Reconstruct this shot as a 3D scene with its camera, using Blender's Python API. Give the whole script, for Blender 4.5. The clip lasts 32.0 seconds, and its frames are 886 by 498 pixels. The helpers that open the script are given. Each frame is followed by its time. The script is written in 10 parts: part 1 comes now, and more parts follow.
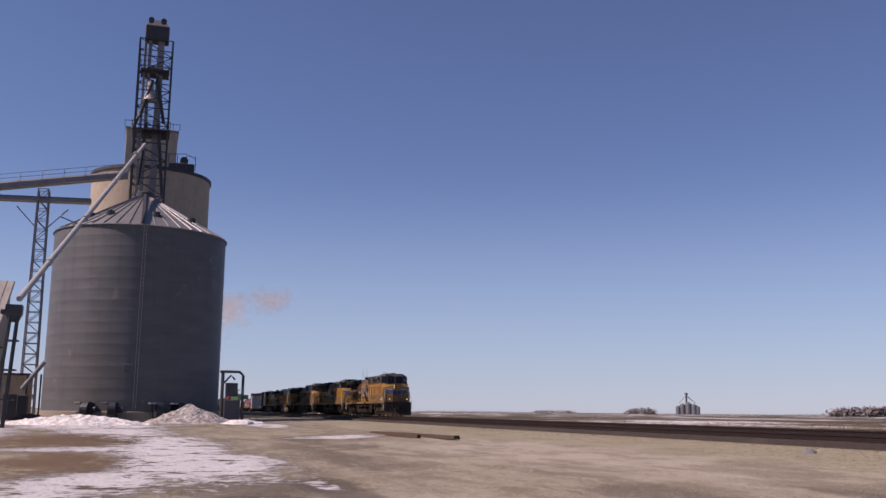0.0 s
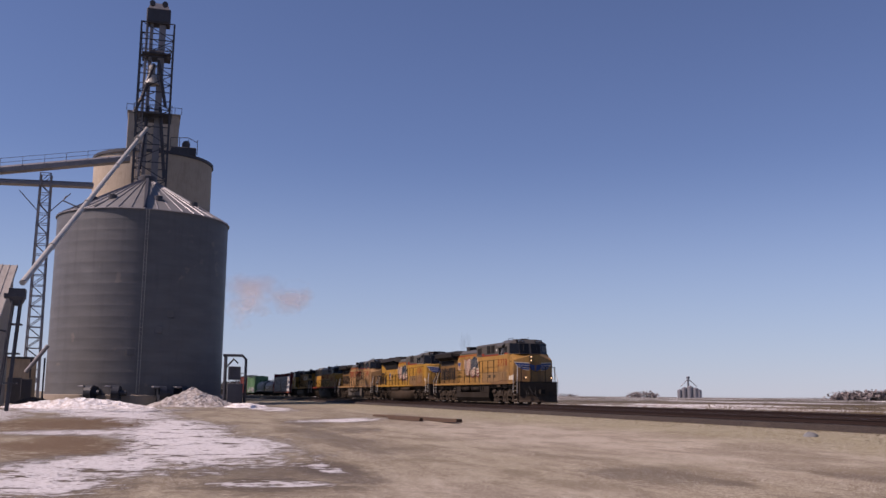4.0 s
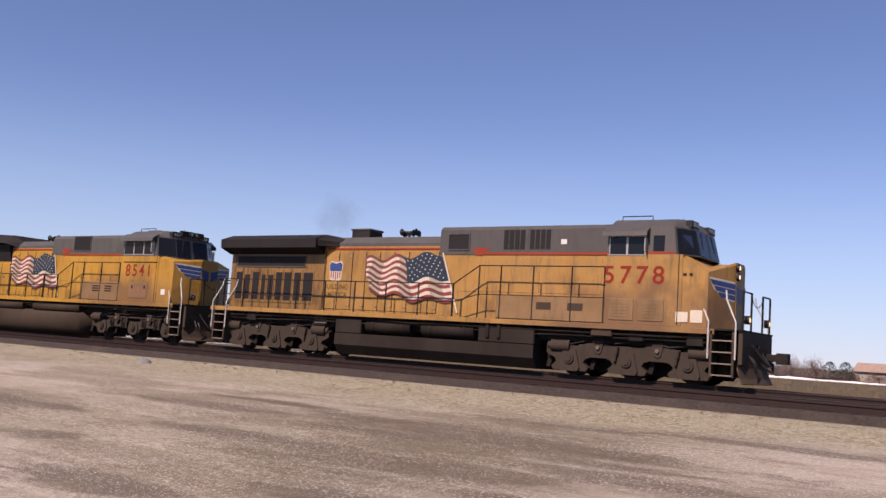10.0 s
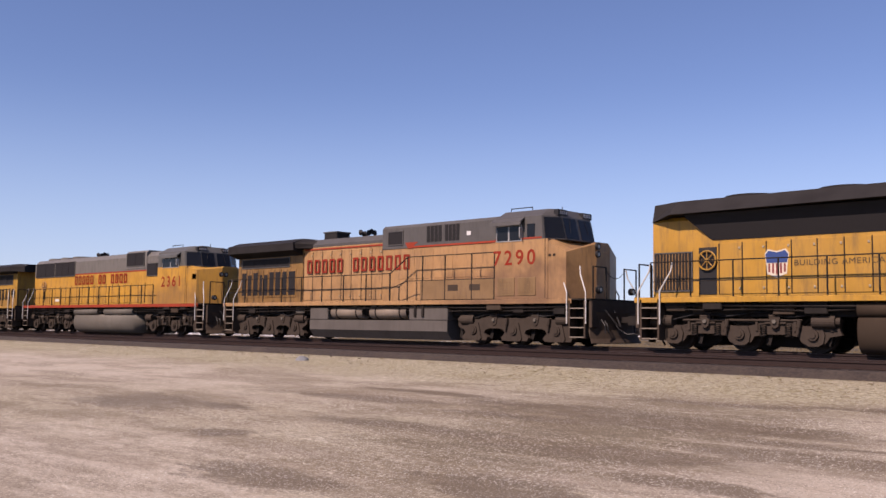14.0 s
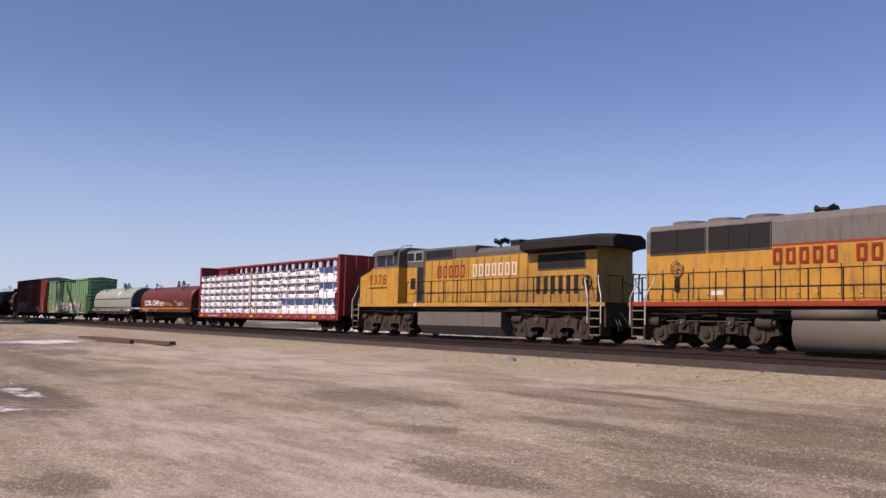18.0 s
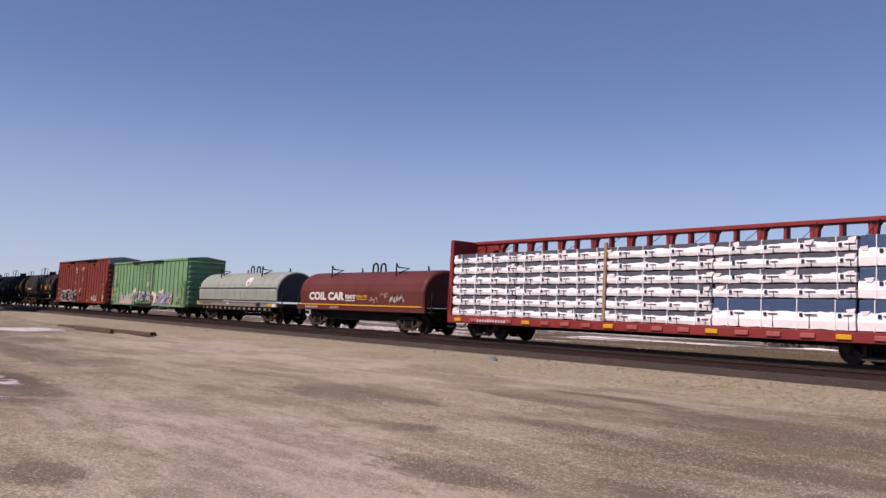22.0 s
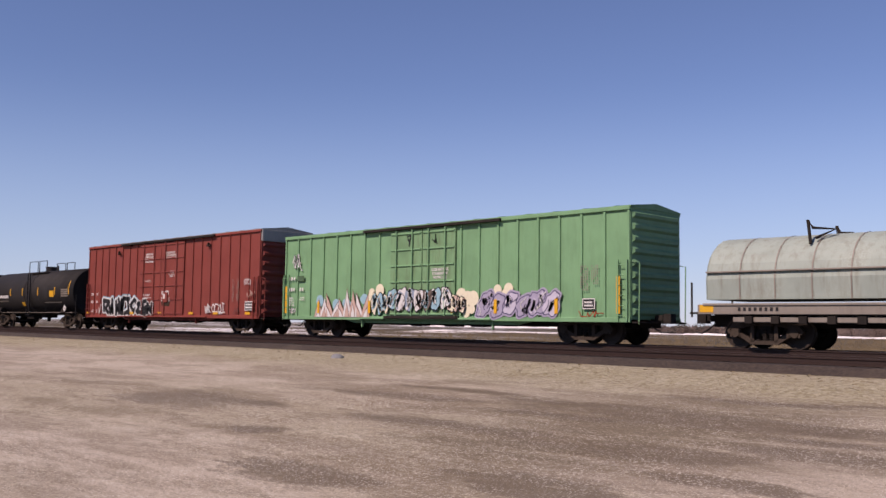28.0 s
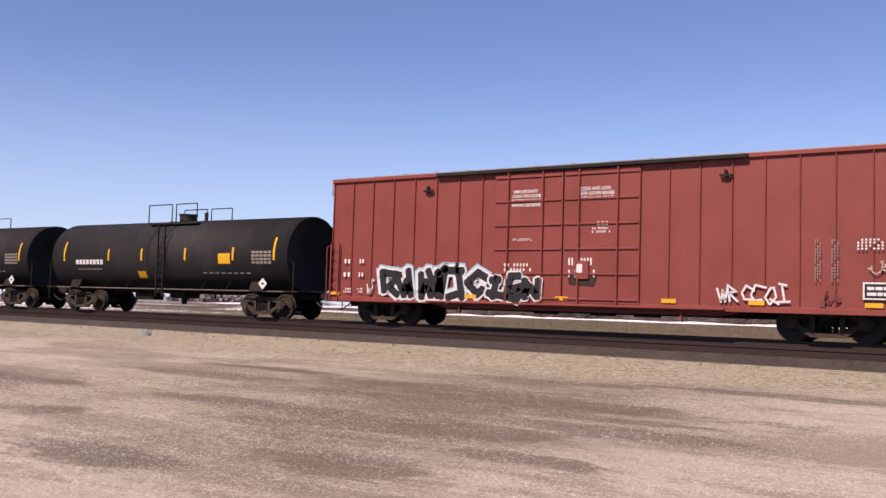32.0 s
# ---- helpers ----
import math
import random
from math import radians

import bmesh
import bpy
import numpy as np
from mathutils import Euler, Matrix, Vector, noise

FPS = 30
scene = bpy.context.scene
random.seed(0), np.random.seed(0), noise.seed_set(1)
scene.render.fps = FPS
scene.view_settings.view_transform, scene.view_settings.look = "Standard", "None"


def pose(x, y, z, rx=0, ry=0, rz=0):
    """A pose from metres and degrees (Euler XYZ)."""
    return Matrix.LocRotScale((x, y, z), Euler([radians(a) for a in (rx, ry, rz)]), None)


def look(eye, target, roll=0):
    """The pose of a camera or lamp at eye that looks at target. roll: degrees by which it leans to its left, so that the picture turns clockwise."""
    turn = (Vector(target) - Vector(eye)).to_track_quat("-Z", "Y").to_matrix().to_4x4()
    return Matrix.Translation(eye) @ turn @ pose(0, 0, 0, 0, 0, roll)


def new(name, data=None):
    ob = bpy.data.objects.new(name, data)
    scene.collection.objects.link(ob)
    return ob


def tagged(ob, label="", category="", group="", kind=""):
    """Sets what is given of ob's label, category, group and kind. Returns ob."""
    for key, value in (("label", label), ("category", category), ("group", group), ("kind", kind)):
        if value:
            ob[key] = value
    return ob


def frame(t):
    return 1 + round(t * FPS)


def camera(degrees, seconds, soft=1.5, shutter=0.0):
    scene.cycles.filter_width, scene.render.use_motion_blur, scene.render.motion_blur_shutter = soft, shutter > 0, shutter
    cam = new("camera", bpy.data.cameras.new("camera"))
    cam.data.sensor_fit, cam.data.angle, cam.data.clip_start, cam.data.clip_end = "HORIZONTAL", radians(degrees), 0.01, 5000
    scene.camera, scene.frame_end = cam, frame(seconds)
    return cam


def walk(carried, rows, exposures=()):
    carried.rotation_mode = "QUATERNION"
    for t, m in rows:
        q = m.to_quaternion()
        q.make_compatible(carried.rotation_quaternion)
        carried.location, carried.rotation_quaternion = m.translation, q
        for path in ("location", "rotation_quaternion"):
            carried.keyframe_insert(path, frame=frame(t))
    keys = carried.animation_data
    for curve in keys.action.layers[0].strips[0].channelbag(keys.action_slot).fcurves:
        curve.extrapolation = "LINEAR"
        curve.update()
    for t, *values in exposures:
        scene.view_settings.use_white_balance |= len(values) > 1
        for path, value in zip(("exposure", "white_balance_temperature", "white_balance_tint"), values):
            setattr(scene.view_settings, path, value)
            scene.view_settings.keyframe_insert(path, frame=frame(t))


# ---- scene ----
EYE = 1.6
cam = camera(50.59, 32.0, soft=1.5)
# seconds, tilt, lean, turn of the hand-held camera, which pans from one standing place
# the automatic exposure drifts as bright or dark things fill the picture
EXPO = [(t, e, 7100, 32) for t, e in ((0, 0.0), (5, 0.0), (7, 0.05), (9, 0.24), (12, 0.46), (15, 0.36), (18, 0.25), (22, 0.1), (26, 0.04), (29, 0.27), (32, 0.5))]
PATH = [
    (0, 99.82, -0.52, 72.35),
    (0.5, 99.71, -0.16, 73.11),
    (1, 99.68, -0.34, 73.19),
    (1.5, 99.66, -0.21, 73.41),
    (2, 99.61, -0.21, 73.40),
    (2.5, 99.30, -0.10, 73.12),
    (4.5, 98.56, -0.66, 72.13),
    (5, 98.21, -0.42, 71.37),
    (5.5, 97.82, -0.30, 70.47),
    (6, 97.28, -0.86, 68.90),
    (6.5, 96.88, -0.55, 65.51),
    (7, 95.99, -0.96, 60.97),
    (7.5, 95.29, -0.71, 56.75),
    (8, 95.25, -0.53, 52.95),
    (8.5, 95.19, -0.80, 49.01),
    (9, 94.60, -1.16, 41.40),
    (9.5, 95.23, -2.92, 36.08),
    (10, 95.92, -3.88, 33.97),
    (10.5, 96.17, -4.22, 32.35),
    (11, 95.80, -2.54, 32.54),
    (11.5, 94.74, -1.10, 32.58),
    (12, 94.56, -0.55, 33.27),
    (12.5, 94.69, -0.43, 35.18),
    (13, 94.43, -0.39, 37.83),
    (13.5, 94.19, -0.55, 40.64),
    (14, 94.74, -0.77, 42.95),
    (14.5, 95.48, -1.08, 44.74),
    (15, 95.93, -0.65, 47.37),
    (15.5, 96.07, -0.98, 49.18),
    (17.5, 94.33, -1.67, 54.67),
    (18, 94.56, -1.45, 55.53),
    (18.5, 94.73, -2.00, 55.23),
    (19, 94.62, -2.29, 54.51),
    (19.5, 94.39, -2.50, 54.21),
    (20, 94.25, -2.37, 54.21),
    (20.5, 94.21, -1.94, 54.39),
    (21, 94.32, -1.92, 54.33),
    (21.5, 94.36, -2.23, 54.40),
    (22, 94.50, -2.98, 54.45),
    (22.5, 94.53, -2.46, 54.72),
    (23, 94.36, -2.13, 54.80),
    (23.5, 94.26, -1.59, 54.80),
    (24, 94.32, -2.11, 54.65),
    (24.5, 94.66, -2.43, 54.35),
    (25, 94.52, -2.77, 54.42),
    (25.5, 93.96, -2.95, 54.01),
    (26, 93.72, -2.56, 53.43),
    (26.5, 93.58, -2.07, 53.09),
    (28.5, 94.16, -0.90, 41.87),
    (29, 93.06, -1.35, 39.38),
    (29.5, 91.87, -1.35, 37.40),
    (30, 92.89, -1.69, 36.25),
    (30.5, 93.95, -1.58, 35.25),
    (31, 93.72, -1.55, 34.29),
    (31.5, 93.42, -1.71, 34.28),
    (32, 93.59, -1.79, 33.85),
]
walk(cam, [(t, pose(0, 0, EYE, rx, ry, rz)) for t, rx, ry, rz in PATH], EXPO)

# ---- daylight: a clear winter sky and one sun behind the camera ----
SUN_EL, SUN_AZ = radians(46.5), radians(184)   # bearing clockwise from +y
world = bpy.data.worlds.new("clear_sky")
scene.world = world
world.use_nodes = True
wt = world.node_tree
sky = wt.nodes.new("ShaderNodeTexSky")
sky.sky_type, sky.sun_disc = "NISHITA", False
sky.sun_elevation, sky.sun_rotation = SUN_EL, SUN_AZ
sky.altitude, sky.air_density, sky.dust_density, sky.ozone_density = 600, 1.0, 0.05, 8.0
# a thin lavender winter haze that settles all round towards the horizon
hz_geo = wt.nodes.new("ShaderNodeTexCoord")
hz_sep = wt.nodes.new("ShaderNodeSeparateXYZ")
hz_ramp = wt.nodes.new("ShaderNodeMapRange")
hz_mix = wt.nodes.new("ShaderNodeMix")
hz_mix.data_type = "RGBA"
hz_ramp.interpolation_type = "SMOOTHSTEP"
for k, v in (("From Min", 0.26), ("From Max", -0.02), ("To Min", 0.0), ("To Max", 0.62)):
    hz_ramp.inputs[k].default_value = v
hz_mix.inputs[7].default_value = (3.55, 5.5, 7.4, 1.0)
wt.links.new(hz_geo.outputs["Generated"], hz_sep.inputs[0])
wt.links.new(hz_sep.outputs["Z"], hz_ramp.inputs["Value"])
wt.links.new(hz_ramp.outputs["Result"], hz_mix.inputs[0])
wt.links.new(sky.outputs["Color"], hz_mix.inputs[6])
sk_tint = wt.nodes.new("ShaderNodeMix")
sk_tint.data_type, sk_tint.blend_type = "RGBA", "MULTIPLY"
sk_tint.inputs[0].default_value = 1.0
sk_tint.inputs[7].default_value = (1.045, 1.0, 1.0, 1.0)
wt.links.new(hz_mix.outputs[2], sk_tint.inputs[6])
wt.links.new(sk_tint.outputs[2], wt.nodes["Background"].inputs["Color"])
wt.nodes["Background"].inputs["Strength"].default_value = 0.095
sun = new("sun", bpy.data.lights.new("sun", "SUN"))
sun.data.energy, sun.data.angle, sun.data.color = 5.0, radians(0.53), (1.0, 0.93, 0.83)
sun_way = Vector((math.sin(SUN_AZ) * math.cos(SUN_EL), math.cos(SUN_AZ) * math.cos(SUN_EL), math.sin(SUN_EL)))
sun.matrix_world = look(sun_way * 80, (0, 0, 0))

# ---- materials ----
def mat_new(name):
    m = bpy.data.materials.new(name)
    m.use_nodes = True
    return m, m.node_tree, m.node_tree.nodes["Principled BSDF"]


def nd(nt, kind, **props):
    n = nt.nodes.new("ShaderNode" + kind)
    for k, v in props.items():
        if k in n.inputs:
            n.inputs[k].default_value = v
    return n


def ramp(nt, src, lo, hi):
    n = nt.nodes.new("ShaderNodeMapRange")
    n.inputs["From Min"].default_value, n.inputs["From Max"].default_value = lo, hi
    n.clamp = True
    nt.links.new(src, n.inputs["Value"])
    return n.outputs["Result"]


def mixc(nt, fac, a, b):
    n = nt.nodes.new("ShaderNodeMix")
    n.data_type = "RGBA"
    for sock, v in ((n.inputs[0], fac), (n.inputs[6], a), (n.inputs[7], b)):
        if isinstance(v, (int, float)):
            sock.default_value = v
        elif isinstance(v, tuple):
            sock.default_value = (*v, 1)
        else:
            nt.links.new(v, sock)
    return n.outputs[2]


def math2(nt, op, a, b):
    n = nt.nodes.new("ShaderNodeMath")
    n.operation = op
    for sock, v in ((n.inputs[0], a), (n.inputs[1], b)):
        if isinstance(v, (int, float)):
            sock.default_value = v
        else:
            nt.links.new(v, sock)
    return n.outputs[0]


def coords(nt, scale=(1, 1, 1), kind="Object", off=(0, 0, 0)):
    c = nt.nodes.new("ShaderNodeTexCoord")
    mp = nt.nodes.new("ShaderNodeMapping")
    mp.inputs["Scale"].default_value = scale
    mp.inputs["Location"].default_value = off
    nt.links.new(c.outputs[kind], mp.inputs["Vector"])
    return mp.outputs["Vector"]


def noise_tex(nt, vec, scale, detail=4, rough=0.55):
    n = nd(nt, "TexNoise", Scale=scale, Detail=detail, Roughness=rough)
    nt.links.new(vec, n.inputs["Vector"])
    return n.outputs["Fac"]


def bump(nt, bsdf, h, strength, dist):
    b = nd(nt, "Bump", Strength=strength, Distance=dist)
    nt.links.new(h, b.inputs["Height"])
    nt.links.new(b.outputs["Normal"], bsdf.inputs["Normal"])


DULL = 0.7   # cuts all base colours, so the stronger sun leaves deeper shade


def paint(name, col, dirt=(0.10, 0.075, 0.05), amount=0.35, rough=0.5, metal=0.0, streak=0.25, fade=0.12, seed=0.0, spec=0.35, spray=0.0):
    """Weathered paint: broad fading, grimy blotches, rain streaks and a fine grain."""
    m, nt, b = mat_new(name)
    col, dirt = tuple(x * DULL for x in col), tuple(x * DULL for x in dirt)
    v = coords(nt, off=(seed, seed * 1.7, 0))
    vs = coords(nt, (1.6, 1.6, 0.24), off=(seed * 3, 0, 0))
    n1, n2, n3 = noise_tex(nt, v, 0.9, 5), noise_tex(nt, vs, 3.2, 5, 0.65), noise_tex(nt, v, 26, 3)
    n4 = noise_tex(nt, coords(nt, (2.4, 2.4, 0.5), off=(seed, 0, seed)), 2.0, 7, 0.72)
    pale = tuple(min(1, c * (1 + fade) + 0.05 * fade) for c in col)
    dark = tuple(c * (1 - fade) for c in col)
    c = mixc(nt, ramp(nt, n1, 0.3, 0.7), dark, pale)
    c = mixc(nt, math2(nt, "MULTIPLY", ramp(nt, n2, 0.5, 0.74), streak), c, dirt)
    c = mixc(nt, math2(nt, "MULTIPLY", ramp(nt, n4, 0.54, 0.70), streak * 0.6), c, dirt)
    # single plates differ a little, as they were repainted or washed apart
    own = nt.nodes.new("ShaderNodeObjectInfo")
    c = mixc(nt, math2(nt, "MULTIPLY", own.outputs["Random"], 0.16), c, dirt)
    spots = math2(nt, "MULTIPLY", ramp(nt, n1, 0.52, 0.8), ramp(nt, n3, 0.35, 0.65))
    c = mixc(nt, math2(nt, "MULTIPLY", spots, amount), c, dirt)
    if spray:
        # brown road dust thrown up over the trucks, in ragged fans
        sp = nt.nodes.new("ShaderNodeSeparateXYZ")
        nt.links.new(coords(nt), sp.inputs[0])
        dx = math2(nt, "DIVIDE", math2(nt, "SUBTRACT", sp.outputs["X"], 6.6), 3.6)
        dz = math2(nt, "DIVIDE", math2(nt, "SUBTRACT", sp.outputs["Z"], 1.7), 1.0)
        rad = math2(nt, "SQRT", math2(nt, "ADD", math2(nt, "MULTIPLY", dx, dx), math2(nt, "MULTIPLY", dz, dz)), 0.0)
        rad = math2(nt, "ADD", rad, math2(nt, "MULTIPLY", math2(nt, "SUBTRACT", n1, 0.5), 2.4))
        rad = math2(nt, "ADD", rad, math2(nt, "MULTIPLY", math2(nt, "SUBTRACT", n2, 0.5), 1.2))
        c = mixc(nt, math2(nt, "MULTIPLY", ramp(nt, rad, 1.25, 0.45), spray), c, (0.115, 0.062, 0.036))
    nt.links.new(c, b.inputs["Base Color"])
    b.inputs["Roughness"].default_value, b.inputs["Metallic"].default_value = rough, metal
    b.inputs["Specular IOR Level"].default_value = spec
    bump(nt, b, n3, 0.12, 0.01)
    return m


def plain(name, col, rough=0.6, metal=0.0, vary=0.15, scale=8.0, bumpy=0.1):
    m, nt, b = mat_new(name)
    col = tuple(x * DULL for x in col)
    v = coords(nt)
    n = noise_tex(nt, v, scale, 4)
    c = mixc(nt, n, tuple(x * (1 - vary) for x in col), tuple(min(1, x * (1 + vary)) for x in col))
    nt.links.new(c, b.inputs["Base Color"])
    b.inputs["Roughness"].default_value, b.inputs["Metallic"].default_value = rough, metal
    b.inputs["Specular IOR Level"].default_value = 0.3
    if bumpy:
        bump(nt, b, noise_tex(nt, v, scale * 4, 3), bumpy, 0.02)
    return m


def glow(name, col, power):
    m, nt, b = mat_new(name)
    b.inputs["Base Color"].default_value = (0.1, 0.07, 0.05, 1)
    b.inputs["Emission Color"].default_value = (*col, 1)
    b.inputs["Emission Strength"].default_value = power
    return m


YEL_A = paint("faded_amber_paint", (0.47, 0.245, 0.055), amount=0.8, streak=0.62, fade=0.2, seed=1, spray=0.75)
YEL_B = paint("bright_yellow_paint", (0.55, 0.282, 0.026), amount=0.75, streak=0.55, fade=0.2, seed=4, spray=0.75)
YEL_C = paint("sunbleached_peach_paint", (0.46, 0.255, 0.10), dirt=(0.13, 0.075, 0.045), amount=0.85, streak=0.65, fade=0.24, seed=7, spray=0.7)
YEL_D = paint("yellow_paint", (0.60, 0.30, 0.03), amount=0.8, streak=0.6, fade=0.2, seed=11, spray=0.5)
YEL_E = paint("clear_yellow_paint", (0.58, 0.31, 0.035), amount=0.8, streak=0.65, fade=0.2, seed=14, spray=0.3)
GREY_A = paint("grey_roof_paint", (0.10, 0.093, 0.084), dirt=(0.03, 0.027, 0.025), amount=0.6, streak=0.4, seed=2)
GREY_B = paint("light_grey_roof_paint", (0.112, 0.110, 0.098), dirt=(0.04, 0.035, 0.03), amount=0.6, streak=0.5, seed=5)
GREY_C = paint("pale_warm_grey_roof_paint", (0.185, 0.172, 0.150), dirt=(0.05, 0.043, 0.036), amount=0.6, streak=0.5, seed=15)
SOOT = paint("sooty_roof", (0.026, 0.023, 0.022), dirt=(0.015, 0.013, 0.012), amount=0.5, rough=0.7, seed=3, spec=0.12)
GRILLE = plain("dark_grille", (0.014, 0.012, 0.012), 0.7, vary=0.3, scale=40)
UNDER = paint("grimy_underframe", (0.018, 0.015, 0.013), dirt=(0.06, 0.046, 0.034), amount=0.5, rough=0.8, seed=6, spec=0.12)
TRUCK = paint("dusty_truck_steel", (0.066, 0.049, 0.036), dirt=(0.016, 0.012, 0.010), amount=0.85, rough=0.8, seed=8, spec=0.12)
TANKB = paint("brown_dusty_tank", (0.068, 0.047, 0.031), dirt=(0.035, 0.028, 0.022), amount=0.5, rough=0.7, seed=9, spec=0.12)
TANKG = paint("grey_dusty_tank", (0.155, 0.137, 0.108), dirt=(0.07, 0.055, 0.045), amount=0.5, rough=0.7, seed=10)
TANKD = paint("sooty_fuel_tank", (0.030, 0.023, 0.018), dirt=(0.05, 0.037, 0.027), amount=0.5, rough=0.75, seed=17, spec=0.12)
TANKR = paint("tan_air_reservoir_paint", (0.30, 0.24, 0.18), dirt=(0.10, 0.07, 0.05), amount=0.5, rough=0.7, seed=12)
TANKS = paint("slate_dusty_tank", (0.14, 0.125, 0.11), dirt=(0.05, 0.038, 0.03), amount=0.7, rough=0.75, seed=13, spec=0.12)
SEAM = plain("grime_in_the_joints", (0.040, 0.024, 0.014), 0.9)
LATCH = plain("worn_bare_latch", (0.42, 0.34, 0.22), 0.5, vary=0.3)
STEP = paint("dusty_brown_steps", (0.085, 0.060, 0.042), dirt=(0.03, 0.022, 0.018), amount=0.7, rough=0.8, seed=17, spec=0.12)
STEPEDGE = paint("worn_step_edge", (0.30, 0.25, 0.19), dirt=(0.08, 0.06, 0.045), amount=0.9, streak=0.6, rough=0.7, seed=18)
WHEEL = paint("wheel_steel", (0.045, 0.035, 0.028), dirt=(0.09, 0.066, 0.05), amount=0.5, rough=0.6, metal=0.2, spec=0.12)
BLACK = plain("black_paint", (0.018, 0.017, 0.017), 0.55)
WHITE = plain("white_paint", (0.74, 0.73, 0.70), 0.55, vary=0.1)
RAILW = plain("white_grab_iron", (0.62, 0.60, 0.55), 0.5, vary=0.15)
RED = paint("red_stripe_paint", (0.38, 0.05, 0.022), amount=0.35, streak=0.25, spec=0.1)
REDTXT = paint("red_lettering", (0.32, 0.030, 0.014), amount=0.3, rough=0.7, spec=0.08)
BLUE = plain("blue_decal", (0.035, 0.075, 0.23), 0.5)
NAVY = plain("navy_decal", (0.022, 0.038, 0.06), 0.5)
SLOGAN = plain("dull_slogan_paint", (0.09, 0.062, 0.03), 0.7)
GRIMY = paint("grimy_brown_yellow_paint", (0.27, 0.155, 0.06), dirt=(0.09, 0.06, 0.04), amount=0.8, streak=0.5, fade=0.25, rough=0.65, seed=16)
SOOTYEL = paint("soot_stained_amber_paint", (0.29, 0.15, 0.037), dirt=(0.035, 0.022, 0.014), amount=1.0, streak=1.0, fade=0.3, seed=19)
FLAGR = plain("flag_red", (0.27, 0.055, 0.05), 0.5, vary=0.3)
FLAGW = plain("flag_white", (0.72, 0.64, 0.50), 0.5, vary=0.2)
FLAGR2 = plain("flag_red_in_the_folds", (0.15, 0.05, 0.045), 0.5, vary=0.3)
FLAGW2 = plain("flag_white_in_the_folds", (0.44, 0.38, 0.28), 0.5, vary=0.3)
GLASS, _nt, _b = mat_new("cab_glass")
_b.inputs["Base Color"].default_value = (0.010, 0.011, 0.013, 1)
_b.inputs["Roughness"].default_value = 0.06
_b.inputs["Specular IOR Level"].default_value = 0.2
_b.inputs["Transmission Weight"].default_value = 0.15
FRAMEW = plain("window_frame_metal", (0.5, 0.49, 0.46), 0.4, 0.4)
LAMP = glow("headlight", (0.9, 0.6, 0.3), 1.5)
LAMPDIM = glow("ditch_light", (0.9, 0.6, 0.3), 1.3)
YELLOW_REFL = plain("yellow_reflector", (0.75, 0.40, 0.02), 0.4)
BOXRED = paint("oxide_red_car_paint", (0.25, 0.044, 0.03), dirt=(0.12, 0.035, 0.025), amount=0.35, streak=0.25, rough=0.6, seed=20)
BOXGRN = paint("faded_green_car_paint", (0.178, 0.385, 0.192), dirt=(0.10, 0.18, 0.09), amount=0.35, streak=0.3, rough=0.6, seed=22)
DOORGRN = paint("grimy_green_door_paint", (0.165, 0.34, 0.165), dirt=(0.10, 0.085, 0.05), amount=0.8, streak=0.55, fade=0.2, rough=0.65, seed=23)
CBRED = paint("red_flatcar_paint", (0.29, 0.03, 0.026), dirt=(0.15, 0.03, 0.03), amount=0.3, streak=0.2, seed=24)
WINCH = paint("faded_pinkish_red_paint", (0.46, 0.12, 0.11), dirt=(0.2, 0.05, 0.045), amount=0.5, streak=0.4, seed=25)
COILRED = paint("brown_red_cover", (0.135, 0.027, 0.019), dirt=(0.07, 0.022, 0.018), amount=0.5, streak=0.2, seed=26)
COILGRY = paint("chalky_grey_cover", (0.33, 0.40, 0.35), dirt=(0.15, 0.11, 0.07), amount=0.5, streak=0.45, rough=0.65, seed=28)
# shade on the grey cover's ends is painted in as a darker colour
COVEREND = paint("shade_darkened_end_paint", (0.075, 0.08, 0.082), dirt=(0.03, 0.028, 0.025), amount=0.7, streak=0.5, rough=0.6, seed=30)
CARGREY = paint("grey_sill_paint", (0.27, 0.24, 0.20), dirt=(0.09, 0.065, 0.05), amount=0.5, streak=0.3, seed=29)
TANKBLK = paint("black_tank_paint", (0.017, 0.0155, 0.015), dirt=(0.045, 0.038, 0.033), amount=0.5, streak=0.4, rough=0.72, seed=31, spec=0.18)
TANKBRN = paint("dusty_black_tank", (0.034, 0.028, 0.025), dirt=(0.07, 0.055, 0.043), amount=0.5, streak=0.4, rough=0.72, seed=33, spec=0.18)
GALV_R = paint("galvanised_roof", (0.34, 0.34, 0.33), dirt=(0.18, 0.15, 0.12), amount=0.3, rough=0.5, metal=0.3, seed=35)
WRAP = plain("white_lumber_wrap", (1.12, 1.12, 1.13), 0.4, vary=0.12, scale=7, bumpy=0.8)
WRAPB = plain("blue_lumber_wrap", (0.055, 0.10, 0.19), 0.45, vary=0.25, scale=5, bumpy=0.4)
WRAPG = plain("slate_grey_band", (0.085, 0.095, 0.12), 0.6, vary=0.4, scale=3)
STRAP = plain("timber_batten", (0.36, 0.26, 0.15), 0.7)
RAILM = plain("rusty_rail", (0.042, 0.024, 0.019), 0.55, 0.3, vary=0.3)
RAILTOP = plain("worn_rail_head", (0.13, 0.10, 0.09), 0.38, 0.8)
TIE = plain("weathered_timber_tie", (0.036, 0.026, 0.021), 0.9, vary=0.45, scale=6, bumpy=0.6)
LOG = plain("weathered_timber", (0.10, 0.062, 0.042), 0.9, vary=0.4, scale=6, bumpy=0.6)
GRAFM = plain("maroon_spray", (0.16, 0.06, 0.05), 0.5)
